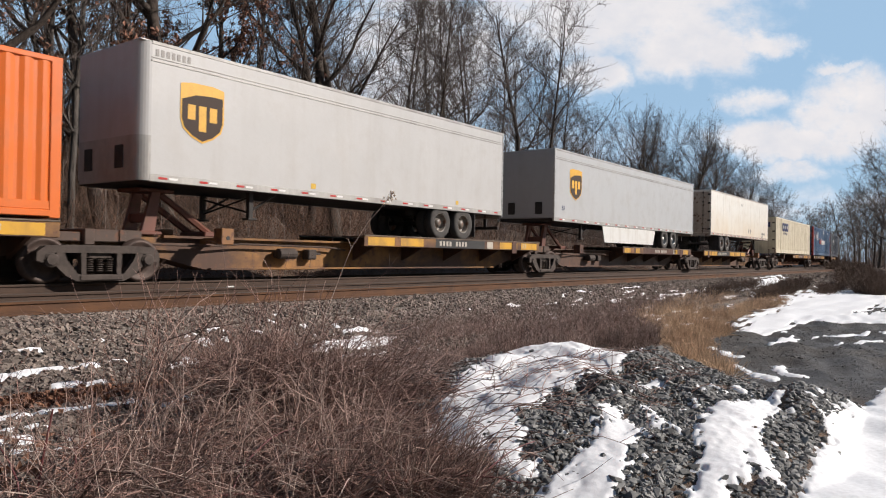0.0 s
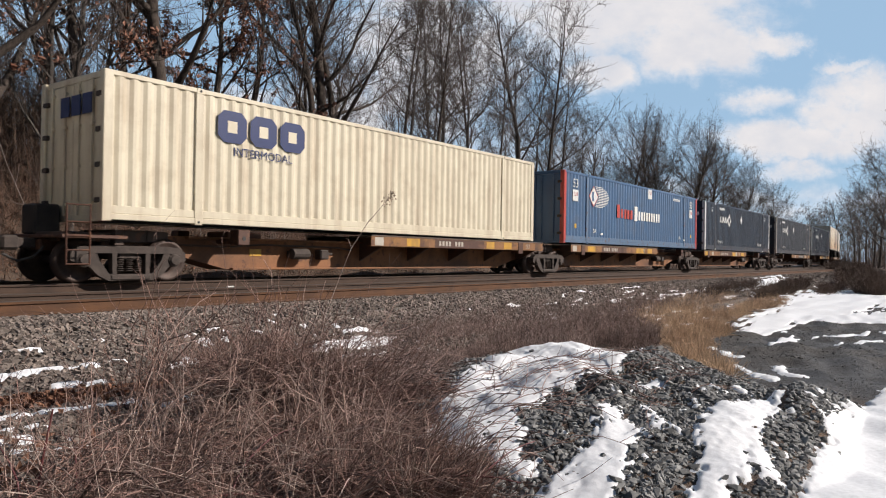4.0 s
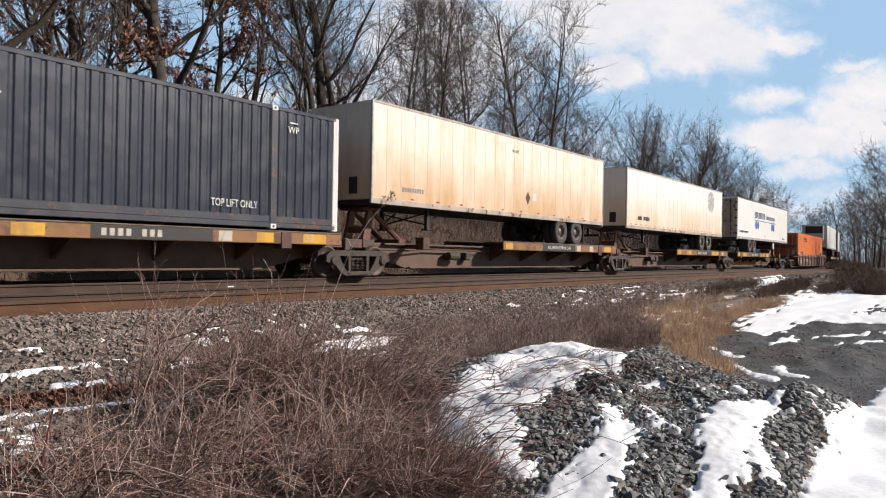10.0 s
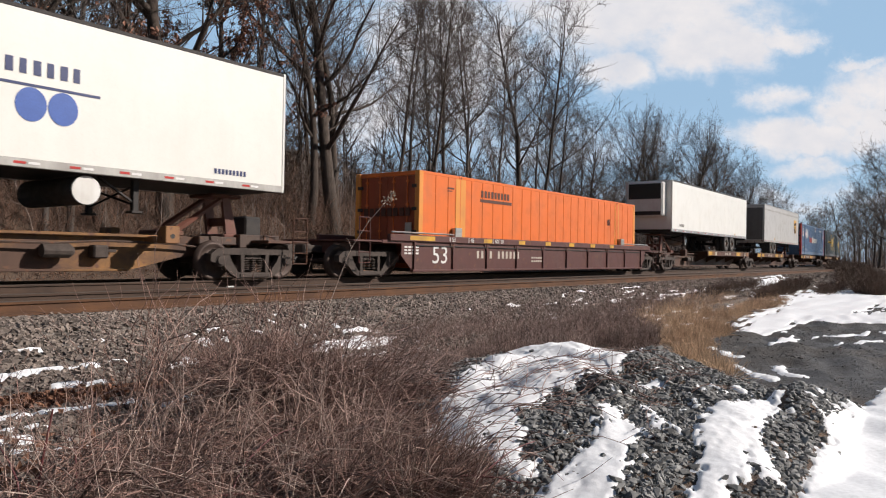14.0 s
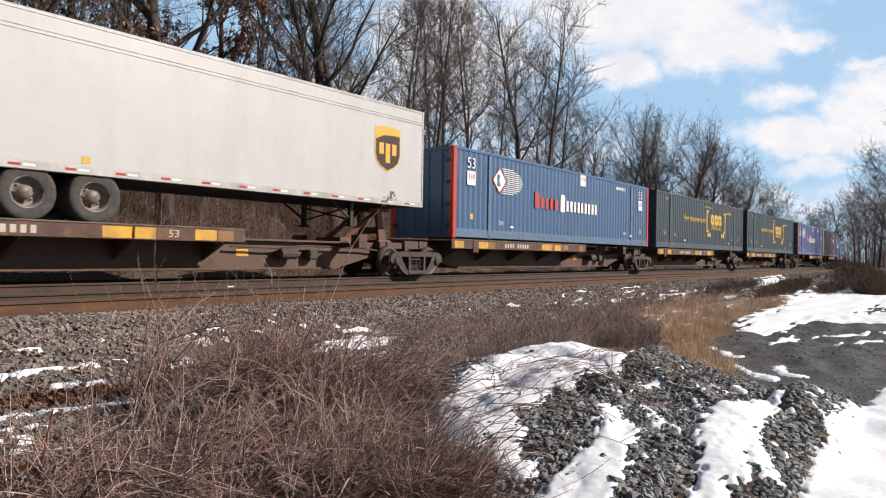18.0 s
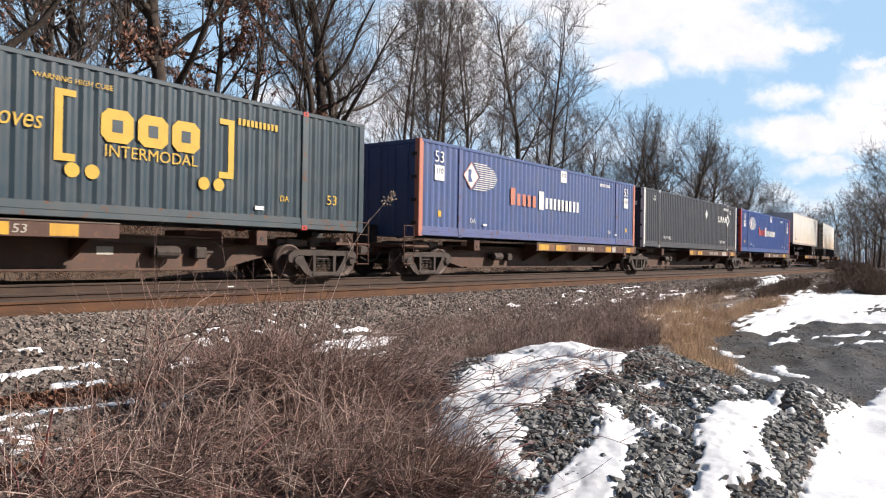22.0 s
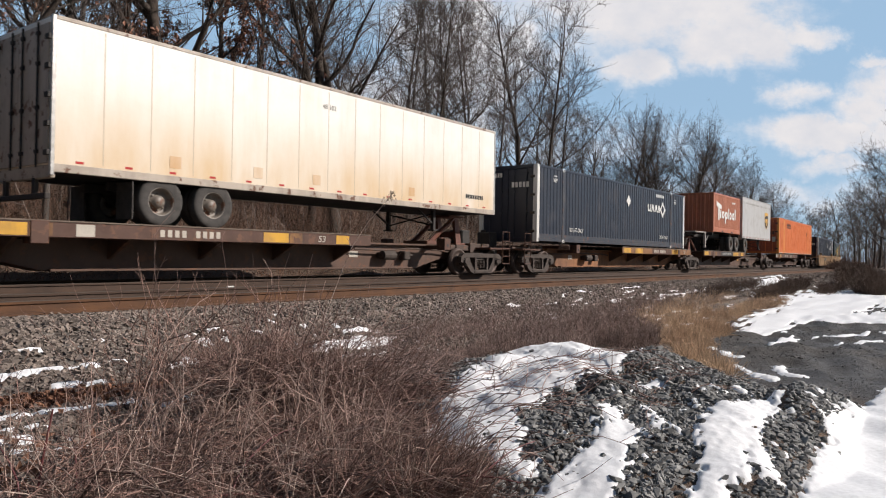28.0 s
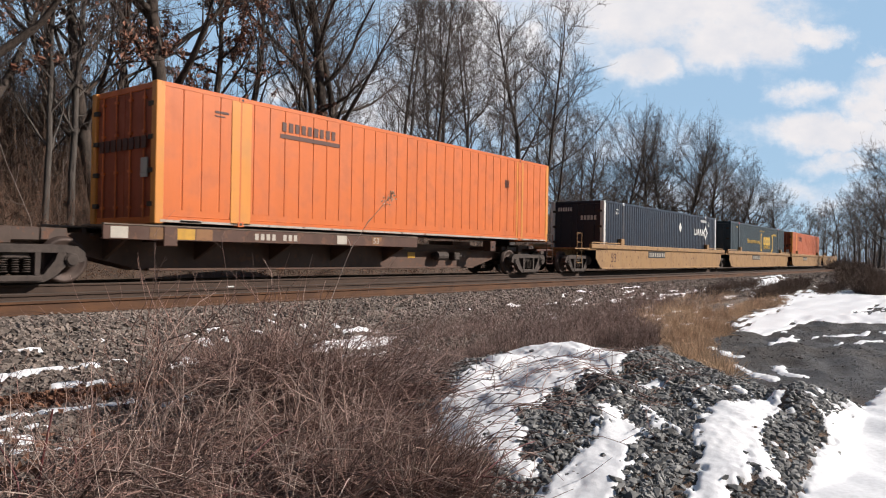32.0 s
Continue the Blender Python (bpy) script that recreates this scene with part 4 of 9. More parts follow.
# ------------------------------------------------------------------ clouds
def cloud_material():
    """White cumulus with soft grey bases, opening to clear sky: shape from two noises and a few broad masses."""
    m, N, L, B = node_mat("broken_cloud")
    N.remove(B)
    tc = N.new("ShaderNodeTexCoord")
    co = tc.outputs["Object"]
    warp = N.new("ShaderNodeTexNoise")
    warp.inputs["Scale"].default_value, warp.inputs["Detail"].default_value, warp.inputs["Roughness"].default_value = 0.0052, 6, 0.6
    L.new(co, warp.inputs["Vector"])
    centred = N.new("ShaderNodeVectorMath")
    centred.operation = "SUBTRACT"
    centred.inputs[1].default_value = (0.5, 0.5, 0.5)
    L.new(warp.outputs["Color"], centred.inputs[0])
    push = N.new("ShaderNodeVectorMath")
    push.operation = "MULTIPLY_ADD"
    push.inputs[1].default_value = (330, 0, 190)
    L.new(centred.outputs[0], push.inputs[0])
    L.new(co, push.inputs[2])
    shifted = push.outputs[0]
    wisp = noise_ramp(N, L, co, 0.0046, 10, 0.28, 0.72, (1, 1, 1.5), 0.64)
    total = None
    for cx, cz, rx, rz, amp in CLOUDS:
        mp = N.new("ShaderNodeMapping")
        mp.vector_type = "TEXTURE"
        mp.inputs["Location"].default_value = (cx, 0, cz)
        mp.inputs["Scale"].default_value = (rx, 1, rz)
        L.new(shifted, mp.inputs[0])
        ln = N.new("ShaderNodeVectorMath")
        ln.operation = "LENGTH"
        L.new(mp.outputs[0], ln.inputs[0])
        r = N.new("ShaderNodeMapRange")
        r.interpolation_type = "SMOOTHSTEP"
        r.inputs["From Min"].default_value, r.inputs["From Max"].default_value = 1.35, 0.25
        r.inputs["To Max"].default_value = amp
        L.new(ln.outputs["Value"], r.inputs["Value"])
        if total is None:
            total = r.outputs[0]
        else:
            a = N.new("ShaderNodeMath")
            a.operation = "MAXIMUM"
            L.new(total, a.inputs[0])
            L.new(r.outputs[0], a.inputs[1])
            total = a.outputs[0]
    s = N.new("ShaderNodeMath")
    s.operation = "ADD"
    L.new(total, s.inputs[0])
    L.new(scaled(N, L, wisp, 0.62), s.inputs[1])
    cover = N.new("ShaderNodeMapRange")
    cover.interpolation_type = "SMOOTHSTEP"
    cover.inputs["From Min"].default_value, cover.inputs["From Max"].default_value = 0.42, 1.14
    cover.inputs["To Min"].default_value = 0.0
    L.new(s.outputs[0], cover.inputs["Value"])
    shade = noise_ramp(N, L, co, 0.0028, 5, 0.35, 0.68, (1, 1, 1.4))
    col = blend(N, L, shade, (0.62, 0.655, 0.705), (0.79, 0.782, 0.775))
    # a thin high veil pales the blue between the clouds
    col = blend(N, L, cover.outputs[0], (0.42, 0.665, 0.91), col)
    veil = N.new("ShaderNodeMapRange")
    veil.inputs["To Min"].default_value = 0.66
    L.new(cover.outputs[0], veil.inputs["Value"])
    em = N.new("ShaderNodeEmission")
    em.inputs["Strength"].default_value = 1.0
    L.new(col, em.inputs["Color"])
    tr = N.new("ShaderNodeBsdfTransparent")
    mx = N.new("ShaderNodeMixShader")
    L.new(veil.outputs[0], mx.inputs[0])
    L.new(tr.outputs[0], mx.inputs[1])
    L.new(em.outputs[0], mx.inputs[2])
    L.new(mx.outputs[0], N["Material Output"].inputs["Surface"])
    return m


CLOUD_FAR = 3000.0
# masses of cloud: across, up, half width, half height, strength
CLOUDS = ((692, 1115, 777, 388, 0.95), (1324, 898, 174, 84, 0.85), (641, 757, 207, 117, 0.80), (975, 898, 412, 174, 0.90), (-84, 832, 494, 447, 0.75), (1317, 653, 188, 75, 0.72), (1678, 620, 294, 216, 0.90), (1423, 488, 436, 108, 0.82), (1447, 365, 259, 70, 0.66), (1647, 813, 164, 35, 0.62), (-461, 573, 282, 259, 0.70), (-839, 632, 164, 106, 0.66), (-1499, 431, 565, 141, 0.50), (339, 455, 777, 141, 0.42), (1140, 231, 942, 103, 0.50), (2625, 573, 612, 282, 0.70), (-1829, 903, 212, 94, 0.40), (857, 1822, 1225, 282, 0.60), (-1263, 1516, 942, 282, 0.50))
cloud_sheet = tagged(new("clouds_backdrop", array_mesh("clouds_backdrop", [(-5200, 0, -300), (6200, 0, -300), (6200, 0, 3600), (-5200, 0, 3600)], [(0, 1, 2, 3)], cloud_material())),
                     "broken white cumulus drifting over a pale blue sky", "clouds", kind="structure")
CLOUD_BASE = Matrix.Translation((math.sin(YAW) * CLOUD_FAR, math.cos(YAW) * CLOUD_FAR, 0)) @ Matrix.Rotation(-YAW, 4, "Z")

# ------------------------------------------------------------------ trees
def strokes(paths, sides):
    """Tapered tubes along many equal-length point rows: paths (n, k, 3), with radii in the fourth column."""
    P = np.asarray(paths, float)
    n, k, _ = P.shape
    d = np.empty((n, k, 3))
    d[:, 1:-1] = P[:, 2:, :3] - P[:, :-2, :3]
    d[:, 0], d[:, -1] = P[:, 1, :3] - P[:, 0, :3], P[:, -1, :3] - P[:, -2, :3]
    d /= np.linalg.norm(d, axis=2)[..., None] + 1e-9
    up = np.where(np.abs(d[..., 2:3]) < 0.9, np.array([0.3, 0.2, 0.93]), np.array([1.0, 0.1, 0.0]))
    u = np.cross(d, up)
    u /= np.linalg.norm(u, axis=2)[..., None] + 1e-9
    w = np.cross(d, u)
    a = np.arange(sides) * 2 * np.pi / sides
    ring = u[:, :, None] * np.cos(a)[None, None, :, None] + w[:, :, None] * np.sin(a)[None, None, :, None]
    V = P[:, :, None, :3] + ring * P[:, :, None, 3:4]
    V = V.reshape(-1, 3)
    j = np.arange(sides)
    q = np.stack([j, (j + 1) % sides, (j + 1) % sides + sides, j + sides], -1)
    lev = (np.arange(k - 1) * sides)[:, None, None] + q[None]
    F = (np.arange(n) * k * sides)[:, None, None, None] + lev[None]
    return V, F.reshape(-1, 4)


def joined(sets):
    vs, fs, n = [], [], 0
    for v, f in sets:
        vs.append(v)
        fs.append(f + n)
        n += len(v)
    return np.concatenate(vs), np.concatenate(fs)


def grow_limb(g, base, way, length, r0, r1, k, wander, lift):
    """One bending limb as k points with radii."""
    pts = [np.array([*base, r0])]
    d = np.array(way, float)
    d /= np.linalg.norm(d)
    p = np.array(base, float)
    for i in range(1, k):
        d = d + g.normal(0, wander, 3) + np.array([0, 0, lift])
        d /= np.linalg.norm(d)
        p = p + d * length / (k - 1)
        t = i / (k - 1)
        pts.append(np.array([*p, r0 * (1 - t) + r1 * t]))
    return np.array(pts)


def tree_meshes(seed, height, radius, spread, limbs, fine, leaves=0, bark="bark", fork=0.35, lean=0.05, thick=1.0, tips="twig", dome=False):
    """Trunk with limbs, and the crown of branches and twigs; on some a scatter of dry leaves."""
    g = np.random.RandomState(seed)
    trunk = grow_limb(g, (0, 0, -0.3), (g.normal(0, lean), g.normal(0, lean), 1), height * (0.78 if dome else 0.95), radius, radius * 0.16, 12, 0.05, 0.05)
    main, limb_set, twig_sets = [strokes([trunk], 9)], [], []
    limb_rows = []
    for i in range(limbs):
        t = fork + (0.97 - fork) * (i + g.uniform(0, 0.8)) / limbs
        q = t * 11
        a = int(q)
        b = trunk[a] * (1 - (q - a)) + trunk[min(a + 1, 11)] * (q - a)
        az = i * 2.4 + g.uniform(-0.5, 0.5)
        rise = g.uniform(0.55, 1.3)
        ln = height * spread * (1.05 - 0.65 * (t - fork) / (1 - fork)) * g.uniform(0.75, 1.15)
        if dome:
            # round crown: limbs sweep up and out to one shell
            u = (t - fork) / (1 - fork)
            rise = 0.45 + 1.5 * u * u + g.uniform(-0.1, 0.35)
            way = np.array([math.cos(az), math.sin(az), rise]) / math.sqrt(1 + rise * rise)
            rad = np.array([height * spread * 0.82, height * spread * 0.82, height * 0.44])
            e, w = (b[:3] - np.array([0, 0, height * 0.56])) / rad, way / rad
            ee, ew, ww = e @ e, e @ w, w @ w
            ln = (-ew + math.sqrt(max(ew * ew - ww * (ee - 1), 0.01))) / ww * g.uniform(0.80, 0.98)
        limb_rows.append(grow_limb(g, b[:3], (math.cos(az), math.sin(az), rise), ln, max(b[3] * g.uniform(0.42, 0.62), 0.02), 0.012, 8, 0.13, 0.025 if dome else 0.07))
    main.append(strokes(limb_rows, 6))
    second = []
    for row in limb_rows + [trunk[4:12]]:
        for j in range(fine[0]):
            t = g.uniform(0.2, 0.98) * 7
            a = int(t)
            b = row[a] * (1 - (t - a)) + row[min(a + 1, 7)] * (t - a)
            d = row[min(a + 1, 7)][:3] - row[max(a - 1, 0)][:3]
            d = d / (np.linalg.norm(d) + 1e-9) + g.normal(0, 0.62, 3) + np.array([0, 0, 0.25])
            second.append(grow_limb(g, b[:3], d, height * g.uniform(0.07, 0.17), max(min(b[3] * 0.55, 0.045), 0.012), 0.008, 5, 0.16, 0.06))
    main.append(strokes(second, 4))
    third = []
    for row in second:
        for j in range(fine[1]):
            t = g.uniform(0.15, 1.0) * 4
            a = min(int(t), 3)
            b = row[a] * (1 - (t - a)) + row[a + 1] * (t - a)
            d = row[a + 1][:3] - row[a][:3]
            d = d / (np.linalg.norm(d) + 1e-9) + g.normal(0, 0.6, 3) + np.array([0, 0, 0.2])
            third.append(grow_limb(g, b[:3], d, height * g.uniform(0.035, 0.10), 0.012 * thick, 0.007 * thick, 4, 0.2, 0.05))
    crown = [strokes(third, 3)]
    fourth = []
    for row in third:
        for j in range(fine[2]):
            a = g.randint(0, 3)
            b = row[a] + (row[a + 1] - row[a]) * g.uniform(0, 1)
            d = row[a + 1][:3] - row[a][:3]
            d = d / (np.linalg.norm(d) + 1e-9) + g.normal(0, 0.7, 3)
            fourth.append(grow_limb(g, b[:3], d, height * g.uniform(0.02, 0.055), 0.0085 * thick, 0.0055 * thick, 3, 0.2, 0.04))
    if fourth:
        crown.append(strokes(fourth, 3))
    tm = array_mesh("trunk", *joined(main), M[bark], True)
    cm = array_mesh("crown", *joined(crown), M[tips], True)
    lm = None
    if leaves:
        rows = np.array(third)
        pick = g.randint(0, len(rows), leaves)
        # leaves keep together in bunches on some of the branches
        hold = waves(rows[pick, 3, 0], rows[pick, 3, 1] + rows[pick, 3, 2], seed + 1, 4.0) > 0.05
        pick = pick[hold]
        c = rows[pick, g.randint(1, 4, len(pick)), :3] + g.normal(0, 0.07, (len(pick), 3))
        lm = leaf_mesh(g, c, 0.10, M["oak_leaf"])
    return tm, cm, lm


def leaf_mesh(g, c, size, material):
    """Small curled four-cornered leaves, folded on their midrib."""
    n = len(c)
    a = g.normal(size=(n, 3))
    a /= np.linalg.norm(a, axis=1)[:, None]
    b = np.cross(a, g.normal(size=(n, 3)))
    b /= np.linalg.norm(b, axis=1)[:, None]
    nn = np.cross(a, b)
    s = size * g.uniform(0.6, 1.3, (n, 1))
    v = np.stack([c - a * s, c + b * s * 0.5 + nn * s * 0.25, c + a * s, c - b * s * 0.5 + nn * s * 0.25], 1).reshape(-1, 3)
    k = np.arange(n) * 4
    f = np.concatenate([np.stack([k, k + 1, k + 2], -1), np.stack([k, k + 2, k + 3], -1)])
    return array_mesh("leaves", v, f, material)


def plant_tree(kind, x, y, turn, scale, label, sink=0.1, squash=1.0):
    tm, cm, lm = kind
    t = thing("tree", label, "tree", "bare trees along the line", at=Matrix.LocRotScale((x, y, gz(x, y) - sink), Euler((0, 0, radians(turn))), (scale * squash, scale * squash, scale)))
    part("trunk", tm, None, t)
    part("crown", cm, None, t)
    if lm:
        part("leaves", lm, None, t, "rust-brown leaves that stayed on over winter")
    return t


NEAR_KINDS = [tree_meshes(101, 17, 0.24, 0.32, 15, (7, 5, 2), 0, "bark", 0.28), tree_meshes(102, 18, 0.31, 0.42, 16, (8, 5, 2), 0, "bark", 0.20),
              tree_meshes(103, 16, 0.13, 0.26, 17, (5, 5, 2), 0, "bark_pale", 0.22, 0.08), tree_meshes(104, 17, 0.15, 0.28, 17, (5, 5, 2), 0, "bark", 0.25, 0.12)]
OAK_KINDS = [tree_meshes(111, 17, 0.34, 0.40, 15, (6, 4, 2), 12500, "bark", 0.24), tree_meshes(112, 15, 0.27, 0.38, 14, (6, 4, 2), 10000, "bark", 0.20, 0.15)]
FAR_KINDS = [tree_meshes(121, 17, 0.30, 0.46, 18, (8, 5, 2), 0, "bark", 0.28, 0.05, 0.95, "twig", True), tree_meshes(122, 18, 0.28, 0.44, 18, (8, 5, 2), 0, "bark", 0.30, 0.05, 0.95, "twig", True), tree_meshes(123, 15, 0.26, 0.48, 18, (8, 5, 2), 0, "bark", 0.26, 0.05, 0.95, "twig", True)]

# far trees whose haze is painted in with paler bark and twigs
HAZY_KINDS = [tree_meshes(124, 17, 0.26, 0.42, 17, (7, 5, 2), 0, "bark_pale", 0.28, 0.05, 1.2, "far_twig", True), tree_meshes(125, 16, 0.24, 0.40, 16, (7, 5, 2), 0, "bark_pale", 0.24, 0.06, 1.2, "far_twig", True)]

BARE = "leafless grey-brown tree on the bank behind the line"
OAK = "oak still holding rust-brown dead leaves on the bank"
YOUNG = "slender leafless young tree on the bank"


def on_bank(s, off):
    p = track(s, off)
    return p.x, p.y


def bearing(deg, dist):
    return math.sin(radians(deg)) * dist, math.cos(radians(deg)) * dist


# (place along the line, distance behind it, turn, size, kind)
for s, off, turn, size, kd in ((8.5, 9.0, 20, 1.0, 0), (12.9, 10.0, 140, 1.05, 1), (15.4, 10.4, 250, 1.1, 0), (17.6, 11.6, 60, 0.85, 1), (19.6, 12.5, 10, 0.8, 1), (13.8, 16.5, 200, 0.85, 0)):
    plant_tree(OAK_KINDS[kd], *on_bank(s, off), turn, size, OAK)
for s, off, turn, size, kd in ((10.6, 9.4, 40, 0.9, 2), (11.5, 9.8, 90, 1.0, 2), (14.2, 12.5, 200, 0.95, 3), (22.6, 10.2, 15, 0.95, 0), (23.9, 9.8, 130, 1.12, 1), (24.9, 10.6, 75, 1.0, 0), (17.2, 16, 310, 0.95, 3), (26.5, 14.5, 30, 0.85, 3),
                               (31.6, 13, 170, 0.88, 3), (33.3, 13.4, 50, 0.95, 2), (34.6, 12.8, 120, 0.92, 3), (35.9, 13.6, 265, 0.95, 2), (38.0, 14.0, 35, 0.95, 3), (40.2, 13.8, 180, 0.98, 2), (41.8, 14.2, 330, 0.96, 3), (44.2, 14.0, 90, 0.98, 2),
                               (48.6, 14.2, 80, 1.08, 0), (50.6, 14.0, 150, 1.18, 3), (52.2, 15.4, 20, 1.0, 2), (54.0, 14.4, 100, 0.86, 3), (56.6, 15.6, 240, 0.78, 2), (60, 15, 60, 0.70, 3), (43, 19.5, 200, 0.8, 3), (58, 20, 120, 0.8, 0)):
    plant_tree(NEAR_KINDS[kd], *on_bank(s, off), turn, size, BARE if kd < 2 else YOUNG)
for deg, dist, turn, size, kd in ((64.5, 88, 10, 0.92, 0), (66.6, 92, 80, 1.0, 1), (68.4, 94, 140, 1.05, 0), (70.2, 96, 200, 1.0, 1), (71.8, 98, 260, 1.04, 2), (73.4, 100, 320, 0.93, 0), (74.8, 104, 45, 0.80, 1), (76.2, 108, 110, 0.85, 2), (77.4, 113, 170, 0.70, 0), (78.2, 120, 230, 0.62, 1),
                                  (65.6, 110, 290, 0.95, 2), (69.2, 116, 350, 1.0, 0), (72.4, 122, 30, 1.0, 1), (75.4, 128, 95, 0.88, 2), (61.5, 82, 60, 0.75, 2), (62.8, 96, 20, 0.85, 0), (67.5, 104, 15, 1.0, 2), (71.2, 90, 70, 0.95, 1), (74.0, 112, 285, 0.85, 0)):
    plant_tree(FAR_KINDS[kd], *bearing(deg, dist), turn, size, "leafless round-crowned tree on the far stretch of the bank")
# trees on the near side of the line, far down the bend and beyond the lot
for deg, dist, turn, size, kd in ((84.6, 112, 0, 1.0, 0), (85.4, 98, 60, 1.05, 1), (84.0, 126, 130, 1.0, 2), (83.3, 165, 200, 1.05, 1), (82.6, 190, 250, 1.05, 0), (81.7, 225, 310, 1.1, 2), (80.6, 262, 40, 1.2, 1), (79.6, 285, 80, 1.25, 0), (82.9, 210, 10, 1.0, 2), (81.2, 248, 120, 1.1, 0), (83.7, 145, 90, 0.95, 0), (86.5, 90, 20, 1.0, 2), (88, 105, 75, 1.0, 1), (80.1, 300, 200, 1.2, 2)):
    plant_tree(HAZY_KINDS[kd % 2], *bearing(deg, dist), turn, size, "leafless tree beyond the snowy lot")


for deg, dist, turn, size, kd in ((45.0, 60, 260, 0.75, 3), (43.6, 50, 310, 0.7, 0), (47.4, 68, 190, 0.75, 3), (41.8, 56, 20, 0.8, 3)):
    plant_tree(NEAR_KINDS[kd], *bearing(deg, dist), turn, size, BARE if kd < 2 else YOUNG)


def hill_shed(x, y, turn):
    """A small flat-roofed building at the top of the bank."""
    t = thing("shed", "small grey-beige flat-roofed shed among the trees", "building", at=pose(x, y, gz(x, y) - 0.2, 0, 0, turn))
    for a, b, c, d in ((-3, 3, -2, -1.85), (-3, 3, 1.85, 2), (-3, -2.85, -1.85, 1.85), (2.85, 3, -1.85, 1.85)):
        part("wall", Shape().box(a, b, c, d, 0, 2.6, 0.01), M["shed_wall"], t)
    part("roof", Shape().box(-3.3, 3.3, -2.3, 2.3, 2.6, 2.78, 0.03), M["shed_roof"], t)
    part("door", Shape().box(0.6, 1.6, -2.03, -1.99, 0.1, 2.1, 0.01), M["shed_roof"], t)
    return t


SNAG = (24.2, 25.2)
hill_shed(28.8, 34.6, 10)


def broken_tree(x, y):
    """A snapped trunk with its top hanging over, splintered at the break."""
    t = thing("broken_tree", "snapped dead tree trunk leaning on the bank", "tree", at=Matrix.Translation((x, y, gz(x, y) - 0.2)))
    part("trunk", Shape().tube([(-0.5, 0, 0), (-0.25, 0, 1.1), (0.1, 0.05, 2.3), (0.5, 0.1, 3.4)], [0.20, 0.17, 0.15, 0.12], 8), M["bark"], t)
    part("hanging_top", Shape().tube([(0.52, 0.1, 3.35), (0.05, -0.2, 2.9), (-0.35, -0.3, 2.2), (-0.5, -0.35, 1.2)], [0.10, 0.09, 0.07, 0.04], 7), M["bark"], t)
    sp = Shape()
    for k in range(6):
        a = k * 1.05
        sp.tube([(0.5 + 0.06 * math.cos(a), 0.1 + 0.06 * math.sin(a), 3.32), (0.58 + 0.10 * math.cos(a), 0.12 + 0.1 * math.sin(a), 3.62 + 0.09 * (k % 3))], [0.045, 0.008], 4)
    part("splinter", sp, M["bark_pale"], t)
    return t


broken_tree(*SNAG)


def far_woods():
    """The grey mass of woods behind everything, as slender stems with a spray of branches."""
    g = np.random.RandomState(141)
    trunks, branches = [], []
    spots = []
    for _ in range(330):
        s, off = g.uniform(-8, 330), g.uniform(21, 70)
        spots.append((*on_bank(s, off), g.uniform(3, 6) if s < 75 else g.uniform(7, 13)))
    for _ in range(150):
        spots.append((*bearing(g.uniform(79, 92), g.uniform(130, 360)), g.uniform(9, 17)))
    # low growth that closes the view down the line
    for _ in range(260):
        spots.append((*bearing(g.uniform(77, 90), g.uniform(105, 300)), g.uniform(2.5, 7)))
    for x, y, h in spots:
        o, _ = offset_of(np.array([x]), np.array([y]))
        if -9 < o[0] < 8:
            continue
        z = gz(x, y)
        row = grow_limb(g, (x, y, z - 0.3), (g.normal(0, 0.08), g.normal(0, 0.08), 1), h, 0.16, 0.02, 6, 0.06, 0.05)
        trunks.append(row)
        for i in range(30):
            t = g.uniform(0.25, 1) * 5
            a = min(int(t), 4)
            b = row[a] * (1 - t + a) + row[a + 1] * (t - a)
            az = g.uniform(0, 6.28)
            branches.append(grow_limb(g, b[:3], (math.cos(az), math.sin(az), g.uniform(0.4, 1.6)), g.uniform(1.2, 3.6), 0.035, 0.012, 4, 0.16, 0.05))
    v, f = joined([strokes(trunks, 5), strokes(branches, 3)])
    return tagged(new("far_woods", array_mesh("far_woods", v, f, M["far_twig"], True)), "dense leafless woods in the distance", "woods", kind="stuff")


far_woods()


def bank_woods():
    """Close-set young growth that darkens the foot of the woods along the bank."""
    g = np.random.RandomState(143)
    trunks, branches = [], []
    for i in range(520):
        s = g.uniform(24, 190)
        off = g.uniform(12.5, 34)
        x, y = on_bank(s, off)
        z = gz(x, y)
        h = np.interp(s, [24, 60, 120, 190], [5.0, 6.5, 8.0, 9.5]) * g.uniform(0.55, 1.1)
        row = grow_limb(g, (x, y, z - 0.3), (g.normal(0, 0.10), g.normal(0, 0.10), 1), h, 0.085, 0.012, 6, 0.06, 0.04)
        trunks.append(row)
        for _ in range(34):
            t = g.uniform(0.12, 1) * 5
            a = min(int(t), 4)
            b = row[a] * (1 - t + a) + row[a + 1] * (t - a)
            az = g.uniform(0, 6.28)
            branches.append(grow_limb(g, b[:3], (math.cos(az), math.sin(az), g.uniform(0.2, 1.4)), g.uniform(0.8, 2.4), 0.026, 0.009, 4, 0.18, 0.05))
    v, f = joined([strokes(trunks, 5), strokes(branches, 3)])
    return tagged(new("bank_woods", array_mesh("bank_woods", v, f, M["twig"], True)), "close-set bare young trees along the bank", "woods", kind="stuff")


bank_woods()


